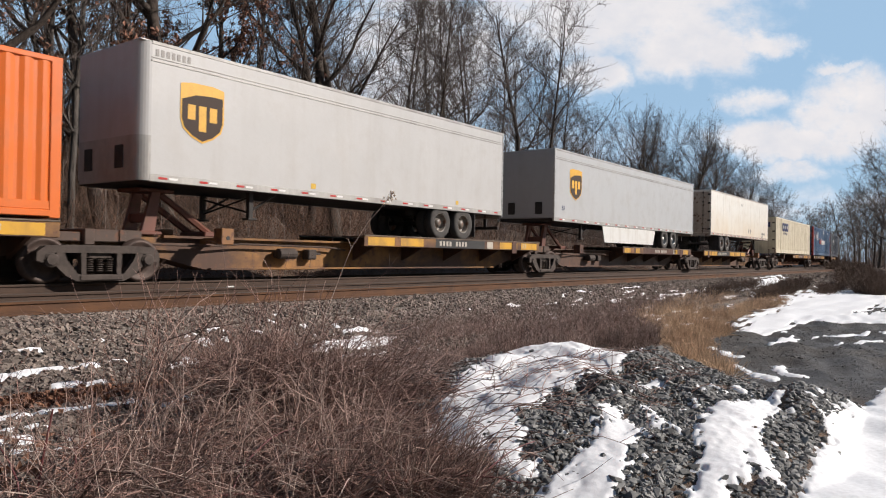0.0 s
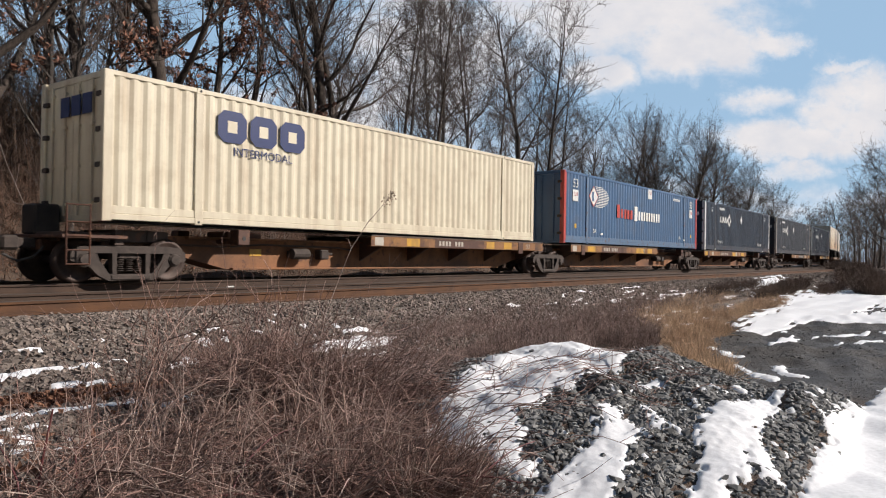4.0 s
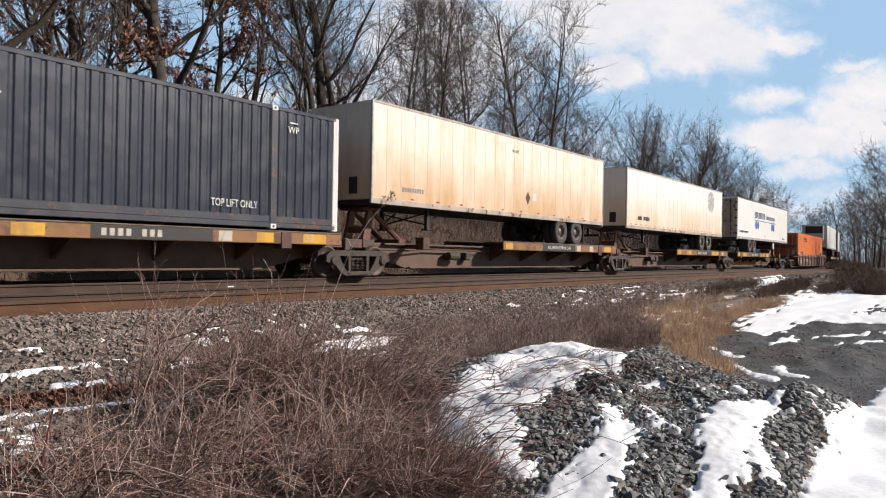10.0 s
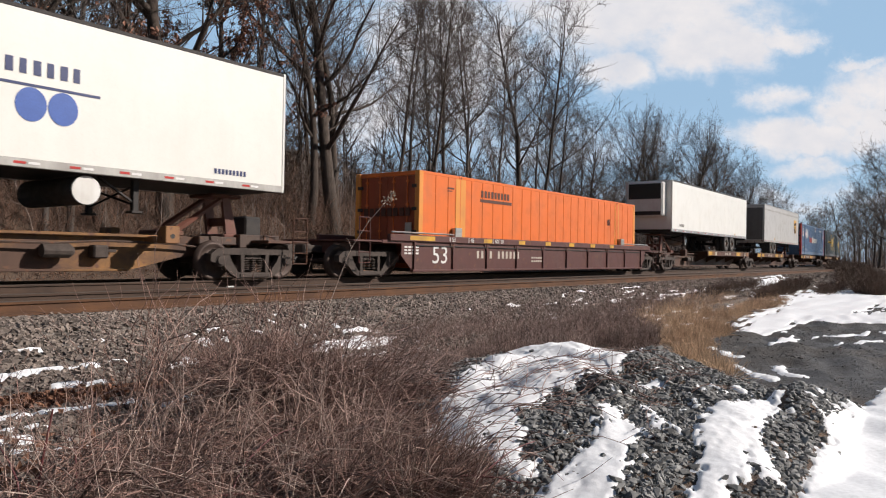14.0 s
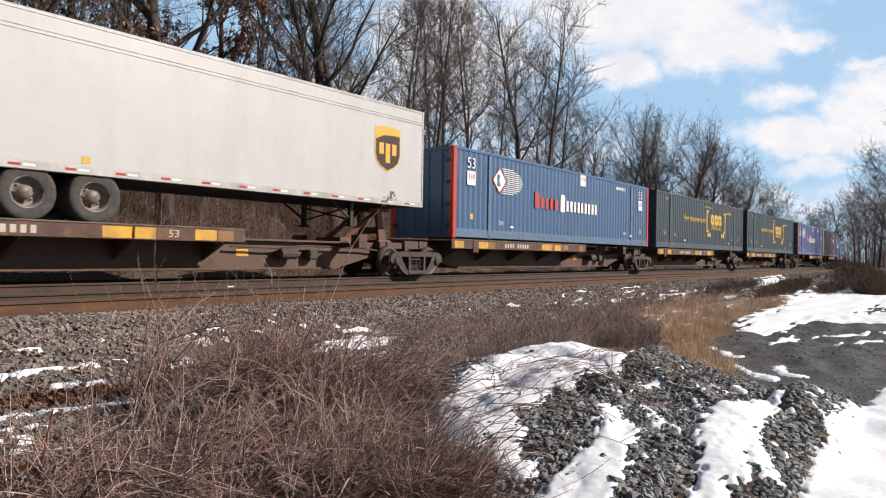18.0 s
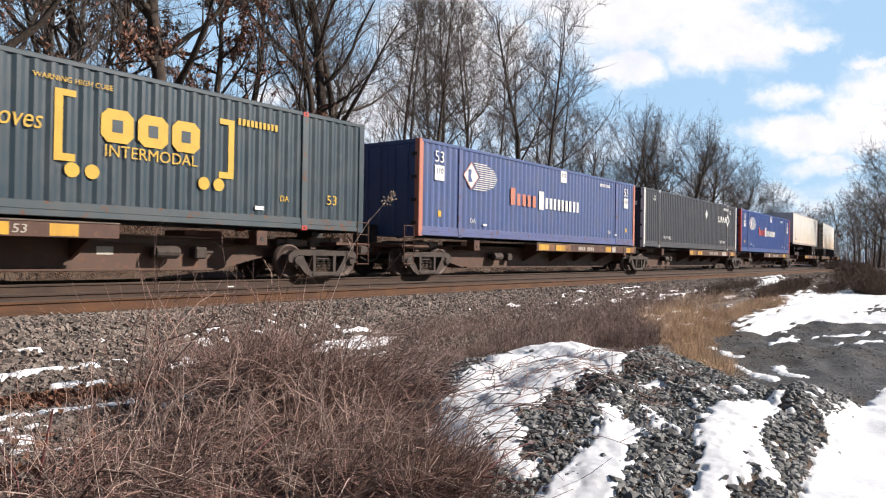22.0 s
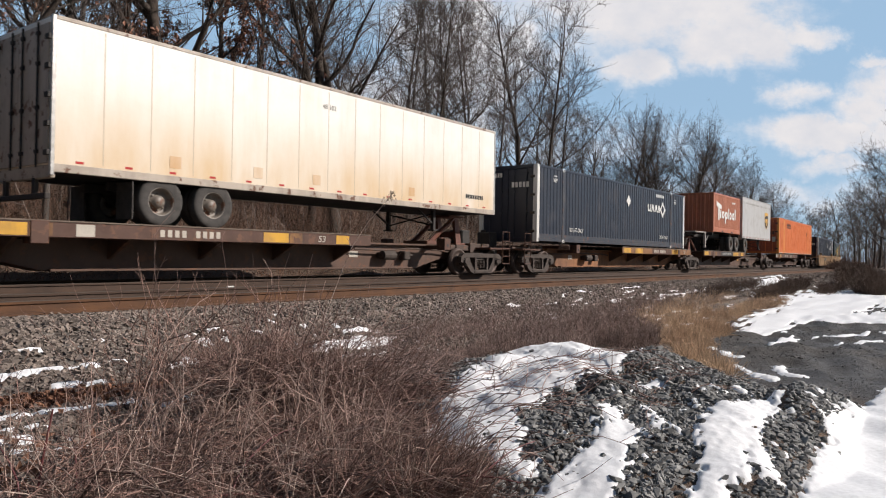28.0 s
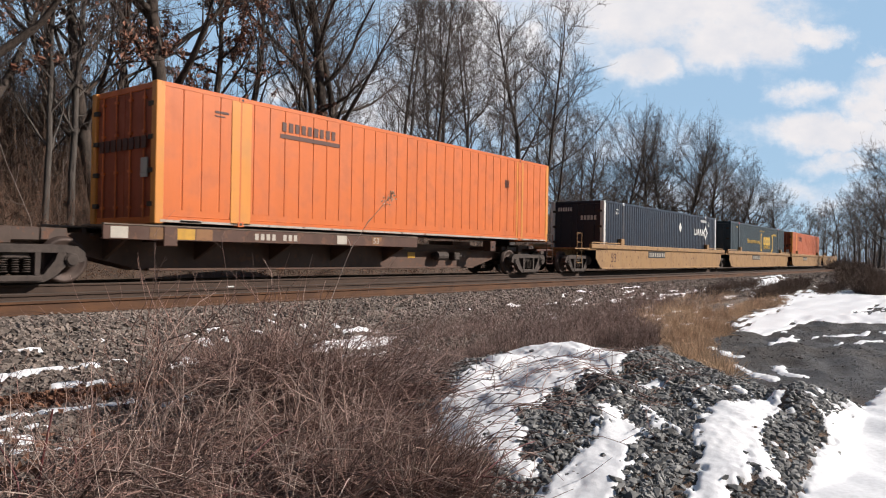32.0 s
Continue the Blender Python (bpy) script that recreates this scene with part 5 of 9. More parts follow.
# ------------------------------------------------------------------ brush, weeds and brambles
def stems(g, x, y, length, lean, radius, k=5, droop=-0.10, wander=0.12, tip=0.4, way=None):
    """Thin bending stems rising from the ground."""
    n = len(x)
    z = ground_z(x, y) - 0.02
    P = np.zeros((n, k, 4))
    az = g.uniform(0, 6.28, n) if way is None else radians(way) + g.normal(0, 0.85, n)
    tilt = np.abs(g.normal(0, lean, n))
    d = np.stack([np.cos(az) * np.sin(tilt), np.sin(az) * np.sin(tilt), np.cos(tilt)], -1)
    p = np.stack([x, y, z], -1)
    L = np.asarray(length)
    for i in range(k):
        P[:, i, :3] = p
        P[:, i, 3] = radius * (1 - (1 - tip) * i / (k - 1))
        d = d + g.normal(0, wander, (n, 3)) + np.array([0, 0, droop]) * (i / k)
        d /= np.linalg.norm(d, axis=1)[:, None]
        p = p + d * (L / (k - 1))[:, None]
    floor = ground_z(P[..., 0], P[..., 1]) + 0.01
    P[:, 1:, 2] = np.maximum(P[:, 1:, 2], floor[:, 1:])
    return P


def side_shoots(g, P, each, length, radius):
    n, k, _ = P.shape
    i = np.repeat(np.arange(n), each)
    a = g.randint(1, k - 1, len(i))
    u = g.uniform(0, 1, len(i))[:, None]
    b = P[i, a, :3] * (1 - u) + P[i, a + 1, :3] * u
    d = P[i, a + 1, :3] - P[i, a, :3]
    d = d / (np.linalg.norm(d, axis=1)[:, None] + 1e-9) + g.normal(0, 0.6, (len(i), 3))
    d /= np.linalg.norm(d, axis=1)[:, None]
    ln = (length * g.uniform(0.4, 1.3, len(i)))[:, None]
    Q = np.zeros((len(i), 3, 4))
    Q[:, 0, :3], Q[:, 0, 3] = b, radius
    Q[:, 1, :3], Q[:, 1, 3] = b + d * ln * 0.5, radius * 0.8
    d2 = d + g.normal(0, 0.25, (len(i), 3)) + np.array([0, 0, 0.1])
    Q[:, 2, :3], Q[:, 2, 3] = Q[:, 1, :3] + d2 * ln * 0.5, radius * 0.5
    return Q


def thicket(name, label, material, n, region, seed, length, lean, radius, shoots=0, shoot_len=0.15, category="weeds", droop=-0.1, wander=0.12, way=None):
    g = np.random.RandomState(seed)
    x, y = region(g, n)
    ln = length * np.exp(g.normal(0, 0.28, len(x)))
    P = stems(g, x, y, ln, lean, radius, droop=droop, wander=wander, way=way)
    sets = [strokes(P, 3)]
    if shoots:
        sets.append(strokes(side_shoots(g, P, shoots, shoot_len, radius * 0.6), 3))
    v, f = joined(sets)
    return tagged(new(name, array_mesh(name, v, f, material, True)), label, category, kind="stuff")


def blob_region(*blobs):
    """Scatter in turned ellipses given as centre, turn, half sizes and weight, thinning to the rim."""
    def pick(g, n):
        w = np.array([b[5] for b in blobs], float)
        c = g.choice(len(blobs), n, p=w / w.sum())
        r, a = np.sqrt(g.uniform(0, 1, n)) * g.uniform(0.7, 1.05, n), g.uniform(0, 6.28, n)
        B = np.array([b[:5] for b in blobs], float)[c]
        u, w2 = r * np.cos(a) * B[:, 3], r * np.sin(a) * B[:, 4]
        t = np.radians(B[:, 2])
        return B[:, 0] + u * np.cos(t) - w2 * np.sin(t), B[:, 1] + u * np.sin(t) + w2 * np.cos(t)
    return pick


def strip_region(s0, s1, a, b, power=1.0):
    """Scatter along the line between two distances from it."""
    def pick(g, n):
        s, off = s0 + (s1 - s0) * g.uniform(0, 1, n) ** power, g.uniform(a, b, n)
        ang = np.interp(s, SG, TURN)
        return np.interp(s, SG, CX) - off * np.sin(ang), np.interp(s, SG, CY) + off * np.cos(ang)
    return pick


# hillside scrub behind the train
thicket("hillside_brush", "tangled brown scrub and saplings on the bank", M["brush"], 15000, strip_region(-3, 70, 5.5, 19, 1.2), 151, 0.62, 1.15, 0.006, 3, 0.35, "brush")
thicket("bank_thicket", "dense tangle of bare vines and saplings along the top of the bank", M["vine"], 2600, strip_region(-4, 62, 9.5, 19), 153, 2.1, 0.32, 0.011, 5, 0.7, "brush", -0.05, 0.12)
thicket("vine_tangle", "brown tangle of vines and dead brush climbing the bank", M["brush"], 2600, strip_region(1, 27, 7.5, 16), 154, 1.9, 0.75, 0.009, 6, 0.7, "brush", -0.06, 0.14)
thicket("slope_brush", "dark dense brush and young stems high on the slope", M["vine"], 2400, strip_region(-3, 24, 11, 22), 155, 3.4, 0.22, 0.015, 9, 0.9, "brush", 0.0, 0.08)
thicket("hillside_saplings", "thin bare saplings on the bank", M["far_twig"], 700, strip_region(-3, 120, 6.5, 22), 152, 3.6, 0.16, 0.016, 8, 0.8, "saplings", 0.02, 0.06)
# purple-brown weeds between the verge and the ballast
thicket("verge_weeds", "dense purple-brown dead weeds along the verge", M["weed"], 5200, blob_region((11.2, 5.75, 6, 3.6, 0.62, 4), (16.6, 6.9, 4, 3.6, 0.45, 0.5), (9.4, 4.95, 20, 2.0, 0.50, 1.4), (12.4, 5.1, 16, 1.6, 0.5, 1.1)), 161, 0.31, 0.28, 0.0042, 2, 0.13)
thicket("low_weeds", "short sparse dead weeds on the stony verge", M["weed"], 3200, blob_region((8.0, 5.7, -5, 1.4, 0.5, 1.2), (9.4, 7.0, 4, 2.4, 0.6, 1.6), (5.4, 6.9, -6, 1.1, 0.7, 0.8), (12.5, 7.4, 4, 3.0, 0.5, 0.8), (6.6, 5.2, 30, 1.2, 0.35, 0.5)), 165, 0.17, 0.7, 0.0036, 3, 0.10)
thicket("verge_stalks", "thin grey-pink dead stalks scattered over the ballast shoulder", M["weed_pale"], 1500, strip_region(8.5, 24, -8.3, -6.4), 166, 0.20, 0.45, 0.0030, 2, 0.09)
thicket("straw_grass", "matted straw-coloured dead grass beside the lot", M["straw"], 12800, blob_region((17.6, 6.2, 8, 3.4, 0.85, 2.2), (13.6, 4.55, 22, 2.6, 0.5, 1.8), (10.4, 3.35, 24, 1.4, 0.30, 1.1), (23, 7.0, 4, 4.0, 0.6, 1.0), (19.0, 5.4, 5, 3.2, 0.55, 1.3), (25.0, 5.8, 3, 4.0, 0.55, 1.4), (15.5, 4.6, 12, 1.6, 0.4, 0.8), (8.6, 2.5, 26, 0.9, 0.16, 0.4)), 162, 0.20, 1.0, 0.0036, 0, 0.1, "grass")
thicket("lot_edge_grass", "low brown grass and weeds at the end of the lot", M["vine"], 4200, blob_region((34, 7.0, 4, 8, 0.45, 2), (38, 5.9, 2, 5, 0.4, 1), (28, 7.6, 3, 6, 0.3, 0.6)), 163, 0.28, 0.6, 0.007, 2, 0.2, "grass")
thicket("shrub_clump", "dark tangled leafless shrub at the end of the lot", M["vine"], 5200, blob_region((40, 4.2, 0, 3.4, 0.9, 2), (43, 2.6, 0, 3, 1.2, 1), (52, 6.5, 6, 7, 1.3, 2), (70, 9.5, 8, 9, 1.8, 2)), 164, 0.62, 0.6, 0.010, 5, 0.4, "shrub")
# brambles in the foreground: tall at the back, low and matted nearer
BACK = blob_region((4.22, 4.88, -42, 0.78, 0.52, 5.0), (4.75, 4.55, -38, 0.4, 0.2, 0.2))
FRONT = blob_region((3.15, 4.06, -40, 1.15, 0.65, 4.0), (3.20, 3.12, -35, 0.60, 0.42, 2.4), (2.2, 4.0, -20, 0.8, 0.5, 1.2), (3.82, 3.92, -42, 0.45, 0.28, 1.0), (2.5, 3.2, -35, 0.9, 0.5, 1.6), (3.60, 3.05, -35, 0.40, 0.24, 1.4), (3.22, 2.55, -32, 0.34, 0.20, 1.1))
DENSE = blob_region((4.25, 4.75, -42, 0.70, 0.45, 3.0), (3.75, 4.0, -40, 0.75, 0.45, 2.0), (3.66, 3.05, -36, 0.44, 0.28, 2.2), (3.28, 2.58, -34, 0.38, 0.24, 1.8))
SPARSE = blob_region((3.2, 6.1, -10, 1.6, 0.9, 1.2), (4.8, 6.2, -10, 1.2, 0.7, 2), (2.4, 5.2, 0, 1.0, 0.6, 1.4))
thicket("bramble_thicket", "tangle of dead brown bramble canes", M["bramble"], 740, BACK, 171, 0.80, 1.15, 0.0038, 5, 0.20, "brambles", -0.35, 0.25, -45)
thicket("bramble_mat", "low matted dead brambles and weeds", M["bramble"], 2500, FRONT, 174, 0.34, 1.25, 0.0027, 4, 0.16, "brambles", -0.3, 0.3, -40)
thicket("sparse_canes", "thin dead canes standing on the stony verge", M["bramble"], 170, SPARSE, 175, 0.45, 0.6, 0.0034, 4, 0.18, "canes", -0.15, 0.16)
thicket("tall_canes", "tall thin red-brown canes standing apart", M["bramble"], 130, blob_region((3.75, 5.75, -35, 0.7, 0.4, 1.4), (4.3, 5.45, -30, 0.6, 0.35, 1)), 178, 0.9, 0.45, 0.0042, 5, 0.25, "canes", -0.12, 0.14)
thicket("dry_stems", "pale dry grass stalks lying through the brambles", M["bramble_pale"], 520, FRONT, 172, 0.5, 1.2, 0.0032, 0, 0.1, "dry grass", -0.2, 0.1)
thicket("dry_stems_tall", "pale dry weed stalks among the canes", M["bramble_pale"], 120, BACK, 176, 0.55, 0.7, 0.0034, 1, 0.15, "dry grass", -0.2, 0.12)
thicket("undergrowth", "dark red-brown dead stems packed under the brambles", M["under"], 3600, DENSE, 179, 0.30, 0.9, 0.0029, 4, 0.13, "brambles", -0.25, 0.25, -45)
thicket("leafy_weeds", "fine dead weeds filling the bramble patch", M["weed"], 1000, BACK, 173, 0.22, 1.0, 0.003, 4, 0.12, "weeds", -0.15, 0.2)


def broken_stems(name, label, material, n, region, seed, high, length, radius):
    """Snapped stems lying every way through the tangle, in layers from the ground up."""
    g = np.random.RandomState(seed)
    x, y = region(g, n)
    az, dip = g.uniform(0, 6.28, n), g.normal(0, 0.28, n)
    d = np.stack([np.cos(az) * np.cos(dip), np.sin(az) * np.cos(dip), np.sin(dip)], -1)
    ln = length * np.exp(g.normal(0, 0.4, n))
    base = np.stack([x, y, ground_z(x, y) + high * g.uniform(0, 1, n) ** 1.6 + 0.01], -1)
    P = np.zeros((n, 4, 4))
    sag = g.normal(0, 0.06, (n, 3))
    for i in range(4):
        u = i / 3 - 0.5
        P[:, i, :3] = base + d * (ln * u)[:, None] + sag * (0.25 - u * u)
        P[:, i, 3] = radius * g.uniform(0.7, 1.3, n)
    P[..., 2] = np.maximum(P[..., 2], ground_z(P[..., 0], P[..., 1]) + 0.006)
    v, f = strokes(P, 3)
    return tagged(new(name, array_mesh(name, v, f, material, True)), label, "dry stems", kind="stuff")


broken_stems("snapped_canes", "snapped brown canes lying through the brambles", M["bramble"], 3400, FRONT, 191, 0.30, 0.26, 0.0030)
broken_stems("snapped_stalks", "snapped pale stalks lying through the brambles", M["bramble_pale"], 620, FRONT, 192, 0.30, 0.34, 0.0034)
broken_stems("weed_mat", "grey-pink dead stems matted between the brambles and the verge", M["weed_pale"], 3000, blob_region((5.5, 5.2, -30, 1.1, 0.6, 2.4), (6.6, 6.0, 10, 1.1, 0.5, 1), (5.2, 4.9, -35, 0.7, 0.3, 1)), 194, 0.12, 0.22, 0.0032)
broken_stems("cane_litter", "brown cane litter at the edge of the snow", M["bramble"], 1500, blob_region((4.95, 4.40, -42, 0.70, 0.34, 2), (4.4, 3.9, -42, 0.5, 0.3, 1)), 195, 0.13, 0.24, 0.0030)
broken_stems("snapped_stems", "snapped stems caught high in the tangle", M["bramble"], 2000, BACK, 193, 0.55, 0.32, 0.0030)


def fallen_leaves():
    g = np.random.RandomState(177)
    xs, ys = [], []
    for reg, n in ((FRONT, 260), (BACK, 120), (blob_region((2.9, 6.62, -6, 1.2, 0.20, 1)), 900), (SPARSE, 160), (blob_region((2.2, 4.7, 0, 0.6, 0.4, 1)), 60), (strip_region(-3, 60, 5.5, 18), 22000)):
        x, y = reg(g, n)
        xs.append(x)
        ys.append(y)
    x, y = np.concatenate(xs), np.concatenate(ys)
    c = np.stack([x, y, ground_z(x, y) + g.uniform(0.01, 0.05, len(x))], -1)
    ob = new("fallen_leaves", leaf_mesh(g, c, 0.055, M["leaf_litter"]))
    return tagged(ob, "curled orange-brown oak leaves on the ground", "leaves", kind="stuff")


fallen_leaves()

# taller single canes and stalks that stand out of the tangle
def tall_cane(name, label, material, x, y, rows, r):
    z = gz(x, y)
    sh = Shape()
    for pts, q in rows:
        sh.tube([(a, b, c) for a, b, c in pts], [q * (1 - 0.55 * i / (len(pts) - 1)) for i in range(len(pts))], 5)
    me = sh.mesh(name)
    me.materials.append(material)
    ob = tagged(new(name, me), label, "cane")
    ob.matrix_basis = Matrix.Translation((x, y, z - 0.03))
    return ob


def arching_canes(n, seed):
    g = np.random.RandomState(seed)
    for i in range(n):
        x, y = (BACK if i % 2 else FRONT)(g, 1)
        x, y = float(x[0]), float(y[0])
        az, ln = g.uniform(0, 6.28), g.uniform(0.7, 1.15)
        pts, p, d = [], np.zeros(3), np.array([math.cos(az) * 0.35, math.sin(az) * 0.35, 1.0])
        for k in range(8):
            pts.append(tuple(p))
            d = d + np.array([math.cos(az) * 0.16, math.sin(az) * 0.16, -0.17]) + g.normal(0, 0.06, 3)
            p = p + d / np.linalg.norm(d) * ln / 7
        tall_cane("bramble_cane", "arching dead bramble cane", M["bramble"] if i % 3 else M["cane_red"], x, y, [(pts, 0.007)], 0.007)


arching_canes(40, 181)


def cane_tangle():
    """Long canes lying and arching through each other."""
    g = np.random.RandomState(182)
    P = []
    for reg, n, ln in ((BACK, 270, 0.95), (FRONT, 430, 0.85), (SPARSE, 50, 0.8)):
        x, y = reg(g, n)
        P.append(stems(g, x, y, ln * np.exp(g.normal(0, 0.25, n)), 1.2, 0.0046, k=8, droop=-0.45, wander=0.14, way=-45))
    P = np.concatenate(P)
    v, f = joined([strokes(P, 4), strokes(side_shoots(g, P, 3, 0.2, 0.003), 3)])
    return tagged(new("cane_tangle", array_mesh("cane_tangle", v, f, M["cane_mix"], True)), "long arching dead canes, grey-pink and brown", "brambles", kind="stuff")


M["cane_mix"] = rough_mat("weathered_cane", (0.43, 0.300, 0.248), (0.150, 0.084, 0.070), 0.8, 20, 0.8, 0, 0.0, island=0.55)
cane_tangle()


def lying_canes():
    """Dead canes fallen across the snow and stone of the heap."""
    g = np.random.RandomState(184)
    P = []
    for i in range(80):
        x, y = g.uniform(4.5, 6.6), g.uniform(2.7, 3.9)
        if i > 56:
            x, y = g.uniform(5.6, 7.2), g.uniform(2.0, 2.9)
        az = radians(g.normal(-25, 30) + (180 if g.uniform() < 0.3 else 0))
        ln, row = g.uniform(0.3, 1.0), []
        for k in range(7):
            row.append((x, y, gz(x, y) + 0.03 + 0.035 * math.sin(k / 6 * 3.14) * g.uniform(0.4, 1.6), 0.0038 * (1 - 0.08 * k)))
            az += g.normal(0, 0.16)
            x, y = x + math.cos(az) * ln / 6, y + math.sin(az) * ln / 6
        P.append(row)
    P = np.array(P)
    v, f = joined([strokes(P, 4), strokes(side_shoots(g, P, 2, 0.16, 0.003), 3)])
    return tagged(new("lying_canes", array_mesh("lying_canes", v, f, M["bramble"], True)), "thin dead canes lying over the snowy heap", "canes", kind="stuff")


lying_canes()


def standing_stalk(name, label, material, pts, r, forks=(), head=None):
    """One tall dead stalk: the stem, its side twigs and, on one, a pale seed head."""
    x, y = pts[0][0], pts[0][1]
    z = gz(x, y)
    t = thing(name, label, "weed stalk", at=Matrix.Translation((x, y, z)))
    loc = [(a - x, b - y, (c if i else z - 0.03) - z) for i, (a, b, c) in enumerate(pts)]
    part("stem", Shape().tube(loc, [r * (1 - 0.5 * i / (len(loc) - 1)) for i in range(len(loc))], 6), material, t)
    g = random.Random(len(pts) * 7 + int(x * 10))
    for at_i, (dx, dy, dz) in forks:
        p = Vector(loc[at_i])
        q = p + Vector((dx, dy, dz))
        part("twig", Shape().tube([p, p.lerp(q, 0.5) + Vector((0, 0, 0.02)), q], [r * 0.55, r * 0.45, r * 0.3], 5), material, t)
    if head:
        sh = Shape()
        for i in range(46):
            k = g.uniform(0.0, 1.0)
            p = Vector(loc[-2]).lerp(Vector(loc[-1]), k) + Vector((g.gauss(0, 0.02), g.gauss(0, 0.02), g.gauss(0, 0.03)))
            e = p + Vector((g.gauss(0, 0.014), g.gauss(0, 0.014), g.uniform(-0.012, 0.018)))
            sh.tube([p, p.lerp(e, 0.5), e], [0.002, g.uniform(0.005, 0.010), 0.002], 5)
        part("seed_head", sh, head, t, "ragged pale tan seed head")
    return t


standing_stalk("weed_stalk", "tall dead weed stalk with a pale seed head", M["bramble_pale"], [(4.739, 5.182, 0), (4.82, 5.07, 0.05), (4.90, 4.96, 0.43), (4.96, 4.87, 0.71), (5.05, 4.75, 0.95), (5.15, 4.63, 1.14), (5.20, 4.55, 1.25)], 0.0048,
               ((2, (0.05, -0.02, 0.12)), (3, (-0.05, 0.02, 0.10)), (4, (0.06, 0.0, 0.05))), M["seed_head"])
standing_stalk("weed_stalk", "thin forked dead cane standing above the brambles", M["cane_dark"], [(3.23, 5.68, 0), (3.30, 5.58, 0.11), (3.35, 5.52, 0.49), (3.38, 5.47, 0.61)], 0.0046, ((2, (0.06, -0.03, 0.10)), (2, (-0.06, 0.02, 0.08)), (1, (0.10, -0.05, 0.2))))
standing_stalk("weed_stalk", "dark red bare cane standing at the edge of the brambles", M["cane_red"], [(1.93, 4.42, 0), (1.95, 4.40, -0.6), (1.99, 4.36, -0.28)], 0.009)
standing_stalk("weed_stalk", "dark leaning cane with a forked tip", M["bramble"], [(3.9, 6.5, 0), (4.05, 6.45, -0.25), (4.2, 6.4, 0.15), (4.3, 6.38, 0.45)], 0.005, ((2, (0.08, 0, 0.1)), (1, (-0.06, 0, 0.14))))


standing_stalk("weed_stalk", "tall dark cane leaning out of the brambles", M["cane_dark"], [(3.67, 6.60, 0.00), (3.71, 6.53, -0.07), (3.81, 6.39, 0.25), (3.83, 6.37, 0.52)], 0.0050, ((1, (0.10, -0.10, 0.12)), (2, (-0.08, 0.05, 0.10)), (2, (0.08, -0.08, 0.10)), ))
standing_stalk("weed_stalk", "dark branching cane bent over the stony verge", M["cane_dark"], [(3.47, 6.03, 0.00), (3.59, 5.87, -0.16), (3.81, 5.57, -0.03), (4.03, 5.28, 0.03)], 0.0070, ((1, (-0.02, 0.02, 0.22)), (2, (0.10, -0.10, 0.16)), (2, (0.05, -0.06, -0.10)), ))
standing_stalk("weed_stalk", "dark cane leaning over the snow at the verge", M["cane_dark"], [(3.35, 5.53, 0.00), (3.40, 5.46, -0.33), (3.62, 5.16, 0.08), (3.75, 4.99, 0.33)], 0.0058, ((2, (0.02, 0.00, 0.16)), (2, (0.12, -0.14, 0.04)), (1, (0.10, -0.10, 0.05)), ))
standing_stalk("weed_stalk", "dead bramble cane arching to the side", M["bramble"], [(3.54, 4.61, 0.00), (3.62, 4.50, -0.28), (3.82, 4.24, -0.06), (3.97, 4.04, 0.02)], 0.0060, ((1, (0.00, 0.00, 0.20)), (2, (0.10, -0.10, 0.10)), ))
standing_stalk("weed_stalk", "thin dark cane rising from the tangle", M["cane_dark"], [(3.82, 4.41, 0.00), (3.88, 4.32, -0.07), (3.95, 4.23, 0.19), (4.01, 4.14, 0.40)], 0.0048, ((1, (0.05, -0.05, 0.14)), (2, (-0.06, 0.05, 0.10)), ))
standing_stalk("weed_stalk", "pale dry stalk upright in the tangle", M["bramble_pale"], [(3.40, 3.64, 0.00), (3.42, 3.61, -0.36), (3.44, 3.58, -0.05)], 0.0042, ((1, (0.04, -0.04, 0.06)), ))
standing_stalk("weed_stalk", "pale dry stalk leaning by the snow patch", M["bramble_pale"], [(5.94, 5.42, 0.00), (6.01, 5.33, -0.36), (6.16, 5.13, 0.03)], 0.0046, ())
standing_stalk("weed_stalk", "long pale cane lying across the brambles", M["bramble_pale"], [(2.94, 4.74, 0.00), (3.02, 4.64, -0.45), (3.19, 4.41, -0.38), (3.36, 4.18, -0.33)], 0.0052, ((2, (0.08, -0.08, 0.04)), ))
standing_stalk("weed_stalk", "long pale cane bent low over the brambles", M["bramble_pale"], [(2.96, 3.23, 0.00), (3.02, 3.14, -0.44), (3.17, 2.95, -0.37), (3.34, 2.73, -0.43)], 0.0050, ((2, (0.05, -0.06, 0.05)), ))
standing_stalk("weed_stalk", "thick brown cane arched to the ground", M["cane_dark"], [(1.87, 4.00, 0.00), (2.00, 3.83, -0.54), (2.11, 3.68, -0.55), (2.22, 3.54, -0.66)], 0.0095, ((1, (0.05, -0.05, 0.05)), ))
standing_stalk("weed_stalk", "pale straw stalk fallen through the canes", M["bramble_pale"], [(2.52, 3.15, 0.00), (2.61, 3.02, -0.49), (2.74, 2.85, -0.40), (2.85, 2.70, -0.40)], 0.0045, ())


# ------------------------------------------------------------------ the train
MOVERS = []          # (thing, place along the line at 0 s, height)
LOAD_Z = 1.20        # underside of containers above the rail
DECK_Z = 1.14        # top of the wheel decks
NEARY = -HALF


def on_train(ob, s_mid, z):
    MOVERS.append((ob, s_mid, z))
    ob.matrix_basis = track_pose(s_mid, z)
    return ob


